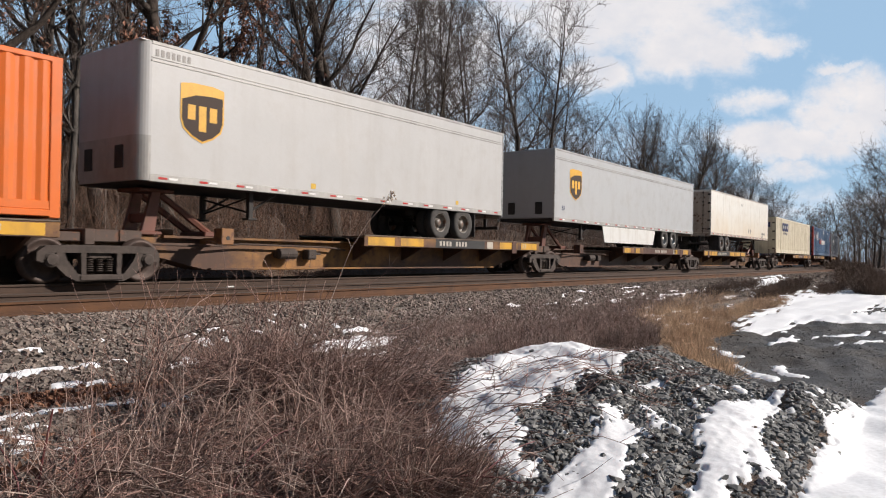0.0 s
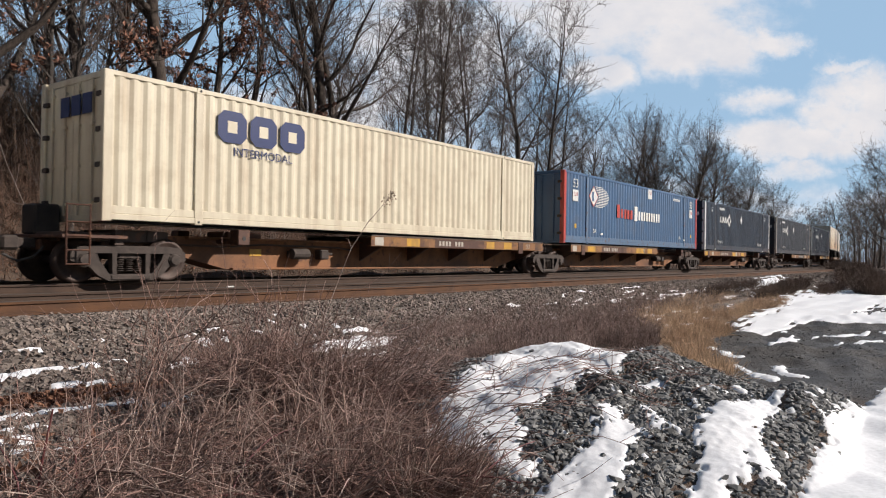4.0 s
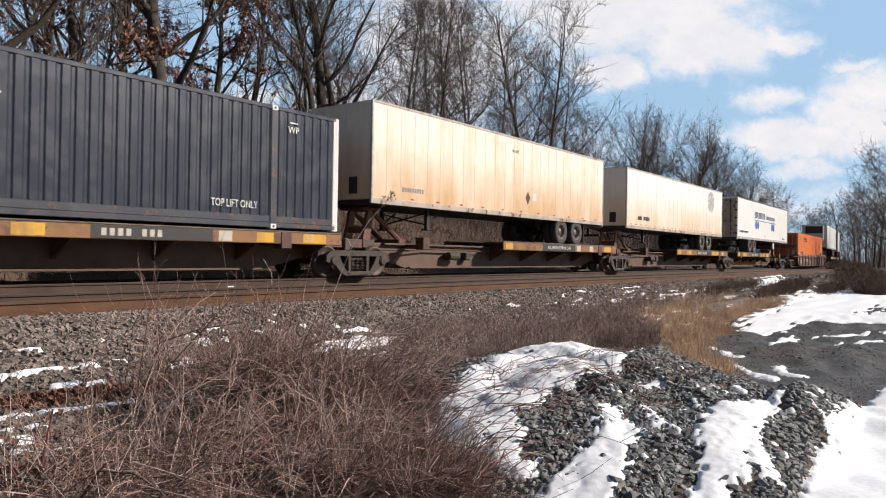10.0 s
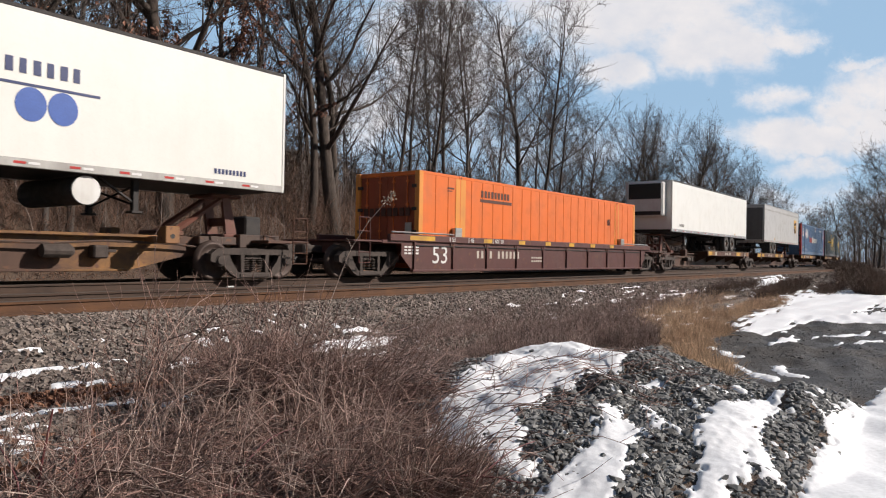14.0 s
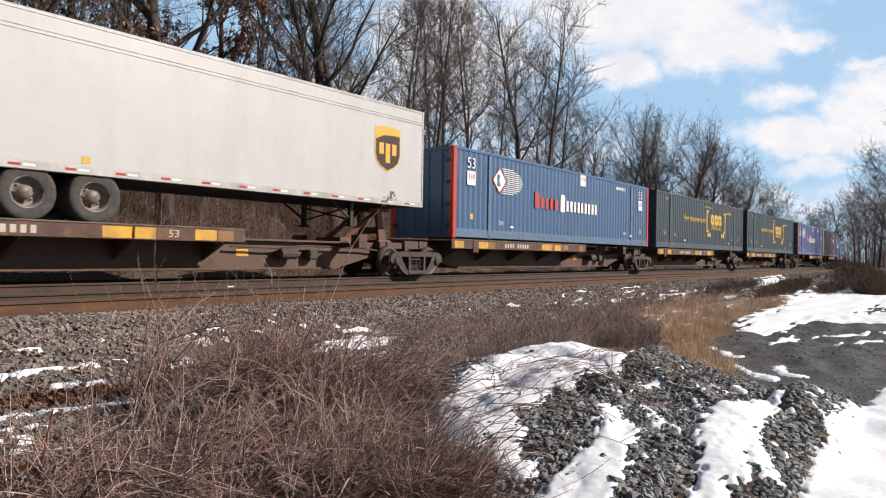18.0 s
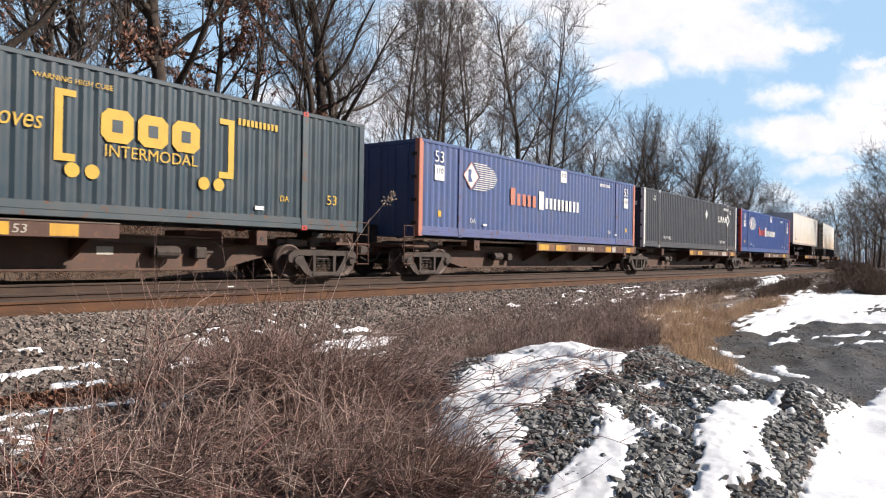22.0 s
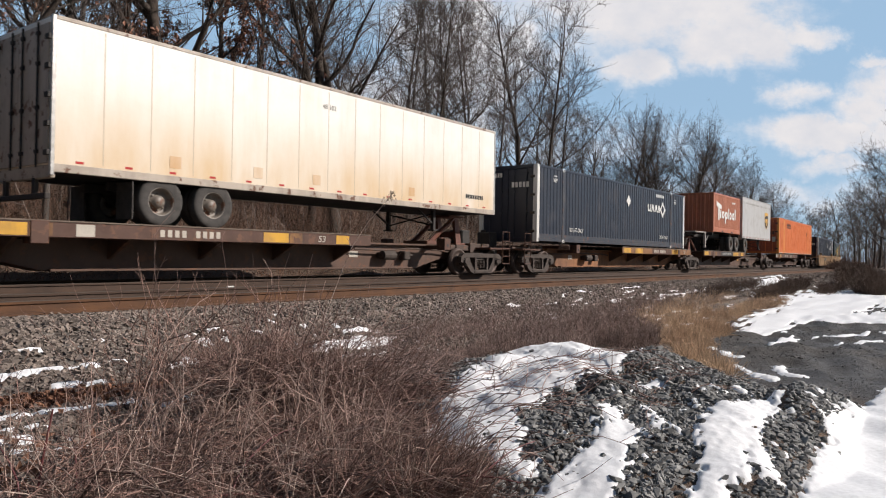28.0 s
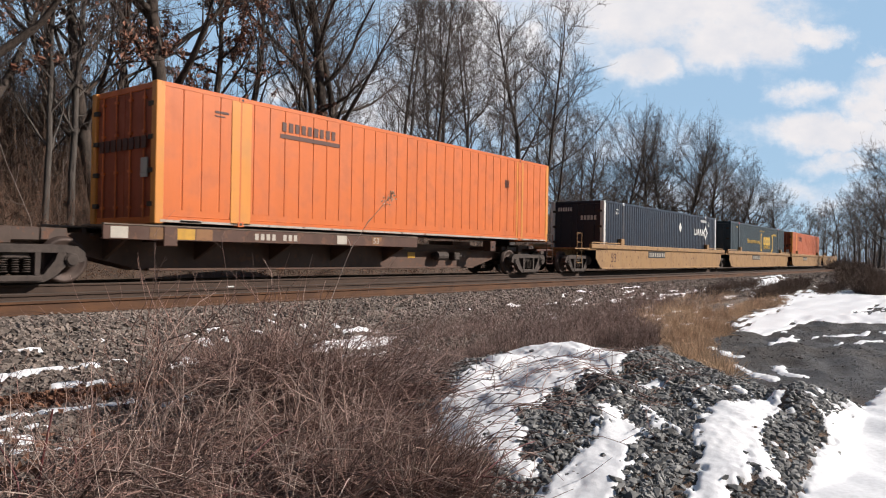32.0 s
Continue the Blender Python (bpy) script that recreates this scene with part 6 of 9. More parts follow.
# ---- bogies
def side_frame_shape():
    sh = Shape()
    y0, y1 = -0.09, 0.09
    # top chord, two sloping arms to the spring seat, columns, and the journal ends
    sh.prism([(-1.20, 0.44), (-1.19, 0.60), (-1.04, 0.71), (-0.6, 0.735), (0.6, 0.735), (1.04, 0.71), (1.19, 0.60), (1.20, 0.44), (1.08, 0.40), (1.04, 0.55), (0.94, 0.585), (-0.94, 0.585), (-1.04, 0.55), (-1.08, 0.40)], 1, y0, y1)
    for k in (-1, 1):
        sh.prism([(k * 0.86, 0.35), (k * 0.84, 0.605), (k * 0.71, 0.605), (k * 0.65, 0.45), (k * 0.45, 0.185), (k * 0.30, 0.185), (k * 0.30, 0.05), (k * 0.46, 0.05), (k * 0.66, 0.15)], 1, y0 + 0.012, y1 - 0.012)
        sh.prism([(k * 0.40, 0.61), (k * 0.30, 0.61), (k * 0.30, 0.12), (k * 0.385, 0.12)], 1, y0 + 0.006, y1 - 0.006)
        sh.box(k * 0.94 - 0.12, k * 0.94 + 0.12, y0 + 0.03, y1 - 0.03, 0.34, 0.59, 0.025)
        sh.turned([(0.10, -0.12), (0.135, -0.10), (0.135, 0.10), (0.10, 0.12)], 1, (k * 0.94, 0, 0.45), 12)
    sh.box(-0.43, 0.43, y0 - 0.01, y1 + 0.01, 0.05, 0.175, 0.03)
    return sh


BOGIE = {}


def bogie(parent, x, base_z, lettered=False):
    """A two-axle freight truck under a car; wheels, axles and springs are pieces of it."""
    if not BOGIE:
        BOGIE["frame"] = side_frame_shape().mesh("side_frame")
        BOGIE["wheel"] = Shape().turned([(0.06, -0.10), (0.14, -0.10), (0.17, -0.03), (0.33, -0.02), (0.36, -0.055), (0.42, -0.055), (0.435, 0.03), (0.46, 0.045), (0.455, 0.075), (0.36, 0.075), (0.33, 0.04), (0.17, 0.04), (0.13, 0.09), (0.06, 0.09)], 1, (0, 0, 0), 28).mesh("wheel")
        BOGIE["axle"] = Shape().turned([(0.07, -1.05), (0.085, -0.75), (0.08, 0.75), (0.07, 1.05)], 1, (0, 0, 0), 10).mesh("axle")
        sp = Shape()
        for i in range(3):
            for k in range(7):
                sp.turned([(0.045, -0.014), (0.075, 0.0), (0.045, 0.014)], 2, (-0.19 + i * 0.19, 0, 0.24 + k * 0.042), 8)
        BOGIE["spring"] = sp.mesh("spring_nest")
        BOGIE["bolster"] = Shape().box(-0.24, 0.24, -1.0, 1.0, 0.46, 0.62, 0.03).box(-0.2, 0.2, -0.35, 0.35, 0.62, 0.76, 0.02).mesh("bolster")
        BOGIE["cap"] = Shape().turned([(0.02, -0.035), (0.10, -0.03), (0.11, 0.0), (0.11, 0.03)], 1, (0, 0, 0), 12).mesh("bearing_cap")
        for k, m in (("frame", "bogie"), ("wheel", "wheel"), ("axle", "wheel"), ("spring", "bogie"), ("bolster", "bogie"), ("cap", "bogie")):
            BOGIE[k].materials.append(M[m])
        for p in BOGIE["wheel"].polygons:
            p.use_smooth = True
    t = part("truck", BOGIE["bolster"], None, parent, "dusty cast steel freight truck", at=Matrix.Translation((x, 0, -base_z)))
    for sy in (-1, 1):
        part("side_frame", BOGIE["frame"], None, t, at=Matrix.Translation((0, sy * 0.99, 0)))
        tagged(part("spring_nest", BOGIE["spring"], None, t, at=Matrix.Translation((0, sy * 0.99, 0))), kind="stuff")
    for sx in (-0.94, 0.94):
        part("axle", BOGIE["axle"], None, t, at=Matrix.Translation((sx, 0, 0.44)))
        for sy in (-1, 1):
            part("wheel", BOGIE["wheel"], None, t, at=Matrix.Translation((sx, sy * 0.7535, 0.44)) @ Matrix.Rotation(0 if sy < 0 else math.pi, 4, "Z"))
            part("bearing_cap", BOGIE["cap"], None, t, at=Matrix.Translation((sx, sy * 1.10, 0.46)) @ Matrix.Rotation(0 if sy < 0 else math.pi, 4, "Z"))
    for sy in (-1, 1):
        part("brake_beam", Shape().box(-0.34, 0.34, min(sy * 0.80, sy * 0.88), max(sy * 0.80, sy * 0.88), 0.50, 0.60, 0.02), BOGIE["bolster"].materials[0], t)
    return t


# ---- spine platforms
def spine(sa, sb, deck, style, left_end=False, right_end=False, own_right=False, hitch=None, words="", seed=0, trailer=False):
    """One platform of an articulated spine car between two truck centres; deck: the end with the wide wheel deck."""
    g = random.Random(seed)
    L, mid = sb - sa, (sa + sb) / 2
    h = L / 2
    beam_m = M["spine_yellow"] if style == "yellow" else M["spine_brown"]
    car = thing("spine_car", "spine car platform in " + {"yellow": "faded yellow", "tan": "rust-tan and brown", "brown": "rusty brown", "dun": "dusty dun brown"}[style] + " with " + ("a trailer on it" if trailer else "a container on it"), "railcar", "spine car platforms")
    body = Shape()
    lo = [(-h + 0.2, 0.86), (-h + 0.2, 0.62), (-h + 1.6, 0.50), (-h + 2.7, 0.24), (h - 2.7, 0.24), (h - 1.6, 0.50), (h - 0.2, 0.62), (h - 0.2, 0.86), (h - 1.4, 0.98), (-h + 1.4, 0.98)]
    body.prism(lo, 1, -0.42, 0.42)
    body.box(-h + 1.6, h - 1.6, -0.56, 0.56, 0.92, 0.98, 0.01)
    body.box(-h + 2.8, h - 2.8, -0.54, 0.54, 0.22, 0.27, 0.01)
    part("spine_beam", body, beam_m if style == "yellow" else M["beam_rust"] if style == "tan" else M["beam_dun"] if style == "dun" else M["beam_brown"], car)
    # the wide wheel deck
    d0, d1 = (-h + 1.4, -h + 1.4 + 9.4) if deck == "L" else (h - 0.9 - 9.4, h - 0.9)
    for sy in (-1, 1):
        pl = Shape()
        a, b = (sy * 1.28, sy * 0.44)
        pl.box(d0, d1, min(a, b), max(a, b), DECK_Z - 0.045, DECK_Z, 0.008)
        pl.box(d0, d1, min(sy * 1.24, sy * 1.315), max(sy * 1.24, sy * 1.315), DECK_Z - 0.004, DECK_Z + 0.028, 0.006)
        part("wheel_deck", pl, M["deck_top"], car)
        e = Shape().box(d0, d1, min(sy * 1.255, sy * 1.30), max(sy * 1.255, sy * 1.30), 0.86, DECK_Z - 0.005, 0.008)
        e.box(d0 + 0.02, d1 - 0.02, min(sy * 1.15, sy * 1.26), max(sy * 1.15, sy * 1.26), 0.855, 0.885, 0.004)
        part("side_sill", e, M["sill_tan"] if style in ("tan", "dun") else beam_m, car)
        for k in range(5):
            x = d0 + 0.5 + k * (d1 - d0 - 1.0) / 4
            br = Shape().prism([(sy * 0.42, 0.45), (sy * 1.25, 0.86), (sy * 1.25, DECK_Z - 0.05), (sy * 0.42, DECK_Z - 0.05)], 0, x - 0.04, x + 0.04)
            part("cross_bearer", br, M["beam_brown"], car)
    face = -1.3015
    # yellow reflectors, and dark patches with white marks along the sill
    xw = d0 + (d1 - d0) * g.uniform(0.30, 0.42)
    part("number_patch", Shape().box(xw - 0.15, xw + 2.5, face - 0.0025, face, 0.87, 1.125, 0.001), M["black_patch"] if words or style in ("yellow", "dun") else M["spine_brown"], car)
    spots = [d0 + 0.15, d0 + 1.5, xw + 2.65, d1 - 2.7, d1 - 1.3]
    for k, x in enumerate(spots):
        w = g.uniform(0.45, 0.9) if style != "yellow" else g.uniform(0.8, 1.15)
        free = x + w < xw - 0.2 or x > xw + 2.55
        if not free or x + w > d1 - 0.05:
            continue
        if g.random() < (0.9 if style == "yellow" else 0.6):
            part("reflector", Shape().box(x, x + w, face - 0.003, face, 0.885, 1.11, 0.002), M["yellow"], car, "faded yellow reflector strip")
        elif g.random() < 0.5:
            part("pale_strip", Shape().box(x, x + 0.35, face - 0.003, face, 0.885, 1.11, 0.002), M["cream_letter"], car)
        x2 = x + w + 0.03
        if g.random() < 0.6 and (x2 + 0.4 < xw - 0.2 or x2 > xw + 2.55) and x2 + 0.4 < d1:
            part("faded_strip", Shape().box(x2, x2 + 0.4, face - 0.0028, face, 0.88, 1.115, 0.002), M["sill_tan"] if g.random() < 0.6 else M["spine_yellow"], car)
    if words:
        part("lettering", text_mesh(words, 0.17, 0, 1.0), M["white_letter"], car, at=Matrix.Translation((xw + 1.17, face - 0.0055, 0.995)))
    else:
        marks = Shape()
        for k in range(8 + seed % 4):
            if k == 4:
                continue
            marks.box(xw + 0.05 + k * 0.165, xw + 0.05 + k * 0.165 + 0.10, face - 0.006, face - 0.003, 0.925, 1.07, 0.001)
        tagged(part("number_plate_mark", marks, M["cream_letter"], car), kind="stuff")
    x53 = d1 - 1.1 if deck == "R" else d0 + 7.6
    part("length_mark", text_mesh("53", 0.22, 0.1, 1.2), M["cream_letter"], car, at=Matrix.Translation((x53, face - 0.006, 0.995)))
    # container pedestals near the forty-foot points
    for px in (-5.99, 5.99):
        for sy in (-1, 1):
            on_deck = d0 < px < d1
            p = Shape()
            p.box(px - 0.16, px + 0.16, min(sy * 1.02, sy * 1.325), max(sy * 1.02, sy * 1.325), 0.80 if not on_deck else 0.74, LOAD_Z - 0.055 if not trailer else 1.16, 0.015)
            p.box(px - 0.10, px + 0.10, min(sy * 0.4, sy * 1.1), max(sy * 0.4, sy * 1.1), 0.82, 0.95, 0.01)
            ped = part("container_pedestal", p, M["sill_tan"] if (style == "yellow" and not on_deck) else M["spine_brown"], car)
            if not on_deck:
                part("slot", Shape().turned([(0.05, -0.004), (0.05, 0.004)], 1, (px, sy * 1.328, 0.95), 10), M["black_patch"], ped)
    # rails that carry the load, and pipes and brake gear along the open half
    n0, n1 = (d1, h - 1.2) if deck == "L" else (-h + 1.2, d0)
    part("brake_pipe", Shape().tube([(n0 + 0.1, -0.60, 0.78), (n0 + 1.4, -0.62, 0.76), (n0 + 2.4, -0.60, 0.83), (n1 - 0.6, -0.60, 0.80), (n1, -0.58, 0.74)], [0.025] * 5, 6), M["truck_cover"], car)
    bx = (n0 + n1) / 2 + (0.8 if deck == "R" else -0.8)
    part("brake_cylinder", Shape().turned([(0.05, -0.32), (0.13, -0.28), (0.14, 0.22), (0.08, 0.30)], 0, (bx, -0.66, 0.62), 12).box(bx - 0.25, bx + 0.2, -0.66, -0.42, 0.52, 0.70, 0.02), M["bogie"], car)
    part("brake_valve", Shape().box(bx + 0.7, bx + 1.0, -0.68, -0.42, 0.48, 0.74, 0.03).box(bx + 0.75, bx + 1.2, -0.60, -0.48, 0.6, 0.66, 0.01), M["bogie"], car)
    if g.random() < 0.7:
        part("data_plate", Shape().box(bx - 1.4, bx - 1.05, -0.432, -0.42, 0.55, 0.72, 0.003), M["yellow"] if g.random() < 0.6 else M["cream_letter"], car)
    # trailer hitch near the nose of the trailer
    if hitch is not None:
        hx = hitch - mid
        k = 1 if hx < 0 else -1
        hi = Shape()
        hi.box(hx - 0.42, hx + 0.42, -0.45, 0.45, 1.90, 1.985, 0.03)
        for sy in (-0.36, 0.36):
            hi.prism([(hx - 0.10, 1.92), (hx + 0.10, 1.92), (hx - k * 0.18 + 0.15, 1.0), (hx - k * 0.18 - 0.15, 1.0)], 1, sy - 0.05, sy + 0.05)
        hi.box(hx - k * 0.12 - 0.06, hx - k * 0.12 + 0.06, -0.36, 0.36, 1.25, 1.45, 0.02)
        hi.box(hx - k * 0.18 - 0.28, hx - k * 0.18 + 0.28, -0.5, 0.5, 0.98, 1.06, 0.02)
        ht = part("trailer_hitch", hi, M["hitch"], car, "rusty red fifth-wheel hitch")
        ar = Shape()
        for sy in (-0.36, 0.36):
            ar.tube([(hx + k * 0.12, sy, 1.86), (hx + k * 1.35, sy, 1.05)], [0.07, 0.08], 6)
        ar.box(min(hx + k * 1.15, hx + k * 1.65), max(hx + k * 1.15, hx + k * 1.65), -0.5, 0.5, 0.98, 1.10, 0.02)
        part("brace", ar, M["hitch"], ht)
    else:
        k = 1 if deck == "R" else -1
        st = Shape().box(-k * h * 0.62 - 0.5, -k * h * 0.62 + 0.5, -0.4, 0.4, 0.98, 1.12, 0.02)
        part("folded_hitch", st, M["hitch"], car)
    # trucks and ends
    bogie(car, -h, 0.0)
    if own_right:
        bogie(car, h, 0.0)
    cover_m = M["truck_cover"]
    for x0, own in ((-h, True), (h, own_right)):
        if own:
            part("end_casting", Shape().box(x0 - 1.22, x0 - 0.22, -0.66, 0.66, 0.80, 0.99, 0.02).box(x0 - 0.95, x0 - 0.75, -0.70, 0.70, 0.78, 1.00, 0.015), cover_m, car)
            part("end_casting", Shape().box(x0 - 0.18, x0 + 1.05, -0.66, 0.66, 0.80, 1.055, 0.02).box(x0 - 0.16, x0 + 0.04, -0.70, 0.70, 0.74, 1.06, 0.015).box(x0 + 0.55, x0 + 0.68, -0.69, 0.69, 0.82, 1.06, 0.01), cover_m, car)
    part("end_sill", Shape().box(-h - 0.35, -h + 1.2, -0.5, 0.5, 0.72, 0.90, 0.03), beam_m, car)
    part("end_sill", Shape().box(h - 1.2, h - 0.75, -0.5, 0.5, 0.72, 0.90, 0.03), beam_m, car)
    for flag, k in ((left_end, -1), (right_end, 1)):
        if not flag:
            continue
        x0 = k * h
        pf = Shape().box(min(x0 + k * 0.2, x0 + k * 1.45), max(x0 + k * 0.2, x0 + k * 1.45), -1.28, 1.28, 0.86, 0.93, 0.01)
        pf.box(min(x0 - k * 0.9, x0 + k * 1.4), max(x0 - k * 0.9, x0 + k * 1.4), -0.30, 0.30, 0.62, 0.86, 0.03)
        part("end_platform", pf, M["spine_brown"], car)
        lad = Shape()
        for dx in (0.95, 1.38):
            lad.tube([(x0 + k * dx, -1.29, 0.36), (x0 + k * dx, -1.29, 1.50)], [0.017, 0.017], 6)
        for zz in (0.38, 0.64, 0.90, 1.16, 1.48):
            lad.tube([(x0 + k * 0.95, -1.29, zz), (x0 + k * 1.38, -1.29, zz)], [0.015, 0.015], 6)
        part("ladder", lad, M["spine_brown"], car, "steel end ladder")
        wh = Shape().box(min(x0 + k * 0.75, x0 + k * 1.25), max(x0 + k * 0.75, x0 + k * 1.25), 0.3, 0.9, 0.93, 1.55, 0.04)
        part("hand_brake", wh, M["dark_frame"], car)
        cp = Shape().box(min(x0 + k * 1.3, x0 + k * 1.75), max(x0 + k * 1.3, x0 + k * 1.75), -0.11, 0.11, 0.66, 0.86, 0.03)
        cp.box(min(x0 + k * 1.7, x0 + k * 2.02), max(x0 + k * 1.7, x0 + k * 2.02), -0.17, 0.17, 0.62, 0.90, 0.05)
        part("coupler", cp, M["bogie"], car)
        hose = Shape().tube([(x0 + k * 1.35, -0.35, 0.7), (x0 + k * 1.55, -0.38, 0.5), (x0 + k * 1.8, -0.30, 0.42), (x0 + k * 2.02, -0.2, 0.55)], [0.025] * 4, 6)
        part("air_hose", hose, M["rubber"], car)
    return on_train(car, mid, 0.0)


# ---- marks on load sides
def bars(parent, material, x, z, count, w, hh, gap, y=None, name="lettering_bars", label="", slim=False):
    """Plain bars that stand for lettering: count upright blocks from x on, narrower where slim."""
    y = NEARY - 0.008 if y is None else y
    sh = Shape()
    for i in range(count):
        a = x + i * (w + gap)
        if slim:
            sh.box(a + w * 0.06, a + w * (0.84 + 0.08 * (i % 2)), y, y + 0.004, z, z + hh, 0.001)
        else:
            sh.box(a, a + w, y, y + 0.004, z, z + hh, 0.001)
    ob = part(name, sh, material, parent, label)
    return tagged(ob, kind="stuff") if count > 1 else ob


def flat_poly(parent, material, poly, y=None, name="emblem", label=""):
    y = NEARY - 0.008 if y is None else y
    return part(name, Shape().prism(poly, 1, y, y + 0.004), material, parent, label)


def words_on(parent, material, text, size, x, z, wide=1.0, shear=0.0, y=None):
    y = NEARY - 0.008 if y is None else y
    return part("lettering", text_mesh(text, size, shear, wide), material, parent, at=Matrix.Translation((x, y, z)))


def shield(parent, x, z, w, y):
    """A brown shield with a gold rim and top and plain gold bars."""
    hh = w * 1.18

    def form(k):
        return [(x - w / 2 * k, z + hh * 0.46 * k), (x - w * 0.25 * k, z + hh * 0.5 * k), (x + w * 0.25 * k, z + hh * 0.5 * k), (x + w / 2 * k, z + hh * 0.46 * k), (x + w / 2 * k, z - hh * 0.12 * k), (x + w * 0.44 * k, z - hh * 0.28 * k), (x + w * 0.25 * k, z - hh * 0.41 * k), (x, z - hh * 0.5 * k),
                (x - w * 0.25 * k, z - hh * 0.41 * k), (x - w * 0.44 * k, z - hh * 0.28 * k), (x - w / 2 * k, z - hh * 0.12 * k)]
    e = flat_poly(parent, M["gold_logo"], form(1.0), y, "shield_emblem", "brown and gold shield emblem")
    inner = form(0.93)
    inner[0:4] = [(x - w * 0.465, z + hh * 0.20), (x - w * 0.16, z + hh * 0.30), (x + w * 0.2, z + hh * 0.325), (x + w * 0.465, z + hh * 0.32)]
    part("shield_field", Shape().prism(inner, 1, y - 0.004, y - 0.0005), M["brown_logo"], e)
    b = Shape()
    for i, (z0, z1) in enumerate(((-0.12, 0.13), (-0.30, 0.13), (-0.12, 0.13))):
        xx = x - w * 0.34 + i * w * 0.25
        b.box(xx, xx + w * 0.17, y - 0.008, y - 0.0045, z + hh * z0, z + hh * z1)
    tagged(part("shield_bars", b, M["gold_logo"], e), kind="stuff")


# ---- containers
def container(s0, length, hue, post_m, style, label, corr=0.28, height=2.896, deep=0.036, base=LOAD_Z, door_left=True, posts=True, smooth_sides=False, grooved=False, end_hue=None):
    """A corrugated box from s0 on; the side towards the camera is folded sheet between rails and posts."""
    h, zt = length / 2, height
    worn = M[hue + "_worn"] if hue + "_worn" in M else M[hue]
    end_m = M[end_hue or hue]
    c = thing("container", label, "container", "containers on the train")
    y0 = NEARY
    # folded side sheets
    for sy in (-1, 1):
        n = int((length - 0.4) / corr)
        xs, step = [], (length - 0.36) / n
        for i in range(n):
            a = -h + 0.18 + i * step
            if smooth_sides:
                xs += [(a, 0.0), (a + step * 0.90, 0.0), (a + step * 0.93, 0.014), (a + step * 0.97, 0.014)]
            elif grooved:
                xs += [(a, 0.024), (a + step * 0.20, 0.024), (a + step * 0.34, 0.004), (a + step * 0.86, 0.004)]
            else:
                xs += [(a, deep), (a + step * 0.20, deep), (a + step * 0.48, 0.004), (a + step * 0.72, 0.004)]
        xs.append((h - 0.18, deep))
        vs, fs = [], []
        for x, dy in xs:
            yy = sy * (HALF - 0.006 - dy)
            vs += [(x, yy, 0.30), (x, yy, zt - 0.09)]
        for i in range(len(xs) - 1):
            fs.append((2 * i, 2 * i + 2, 2 * i + 3, 2 * i + 1))
        part("side_panel", array_mesh("side_panel", vs, fs), M[hue], c)
    for sy in (-1, 1):
        a, b = sorted((sy * HALF, sy * (HALF - 0.10)))
        a2, b2 = sorted((sy * (HALF - 0.012), sy * (HALF - 0.05)))
        part("top_rail", Shape().box(-h + 0.1, h - 0.1, a, b, zt - 0.10, zt, 0.012), M[hue], c)
        part("bottom_rail", Shape().box(-h + 0.1, h - 0.1, a, b, 0.03, 0.15, 0.012).box(-h + 0.1, h - 0.1, a2, b2, 0.149, 0.31, 0.01), worn, c)
    part("roof", Shape().box(-h + 0.1, h - 0.1, -HALF + 0.09, HALF - 0.09, zt - 0.05, zt - 0.01, 0.01), M[hue], c)
    part("floor", Shape().box(-h + 0.1, h - 0.1, -HALF + 0.05, HALF - 0.05, 0.06, 0.18, 0.01), M["dark_frame"], c)
    for sx in (-1, 1):
        for sy in (-1, 1):
            x = sorted((sx * h, sx * (h - 0.20)))
            y = sorted((sy * HALF, sy * (HALF - 0.18)))
            part("corner_post", Shape().box(x[0], x[1], y[0], y[1], 0.0, zt, 0.015), M[post_m], c)
        # intermediate lifting posts
        if posts:
            px = sx * 5.99
            for sy in (-1, 1):
                y = sorted((sy * (HALF + 0.006), sy * (HALF - 0.10)))
                part("lift_post", Shape().box(px - 0.10, px + 0.10, y[0], y[1], 0.02, zt - 0.05, 0.012), worn, c)
                for zz in (0.0, zt - 0.12):
                    y = sorted((sy * (HALF + 0.012), sy * (HALF - 0.15)))
                    cast = part("corner_casting", Shape().box(px - 0.09, px + 0.09, y[0], y[1], zz, zz + 0.125, 0.012), M["post_white"] if style == "white_castings" else M["red"] if style == "red_castings" else M[hue], c)
                    part("casting_hole", Shape().turned([(0.03, -0.003), (0.03, 0.003)], 1, (px, sy * (HALF + 0.015), zz + 0.062), 8), M["black_patch"], cast)
    # ends: doors with locking bars on one, folded sheet on the other
    for k in (-1, 1):
        x = k * (h - 0.06)
        if (k == -1) == door_left:
            for sy in (-1, 1):
                a, b = sorted((sy * 0.01, sy * (HALF - 0.19)))
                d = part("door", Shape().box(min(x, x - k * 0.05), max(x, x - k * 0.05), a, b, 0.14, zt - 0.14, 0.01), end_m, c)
                for yy in (0.28, 0.82):
                    lb = Shape().tube([(x + k * 0.035, sy * yy, 0.12), (x + k * 0.035, sy * yy, zt - 0.12)], [0.02, 0.02], 6)
                    for zz in (0.35, 1.1, 1.9, zt - 0.3):
                        lb.box(min(x, x + k * 0.06), max(x, x + k * 0.06), sy * yy - 0.05, sy * yy + 0.05, zz - 0.03, zz + 0.03, 0.005)
                    part("locking_bar", lb, M[hue], d)
                for i in range(4):
                    hg = Shape().box(min(x, x + k * 0.07), max(x, x + k * 0.07), min(sy * 1.0, sy * 1.2), max(sy * 1.0, sy * 1.2), 0.35 + i * 0.68, 0.45 + i * 0.68, 0.01)
                    part("hinge", hg, M["bogie"], d)
        else:
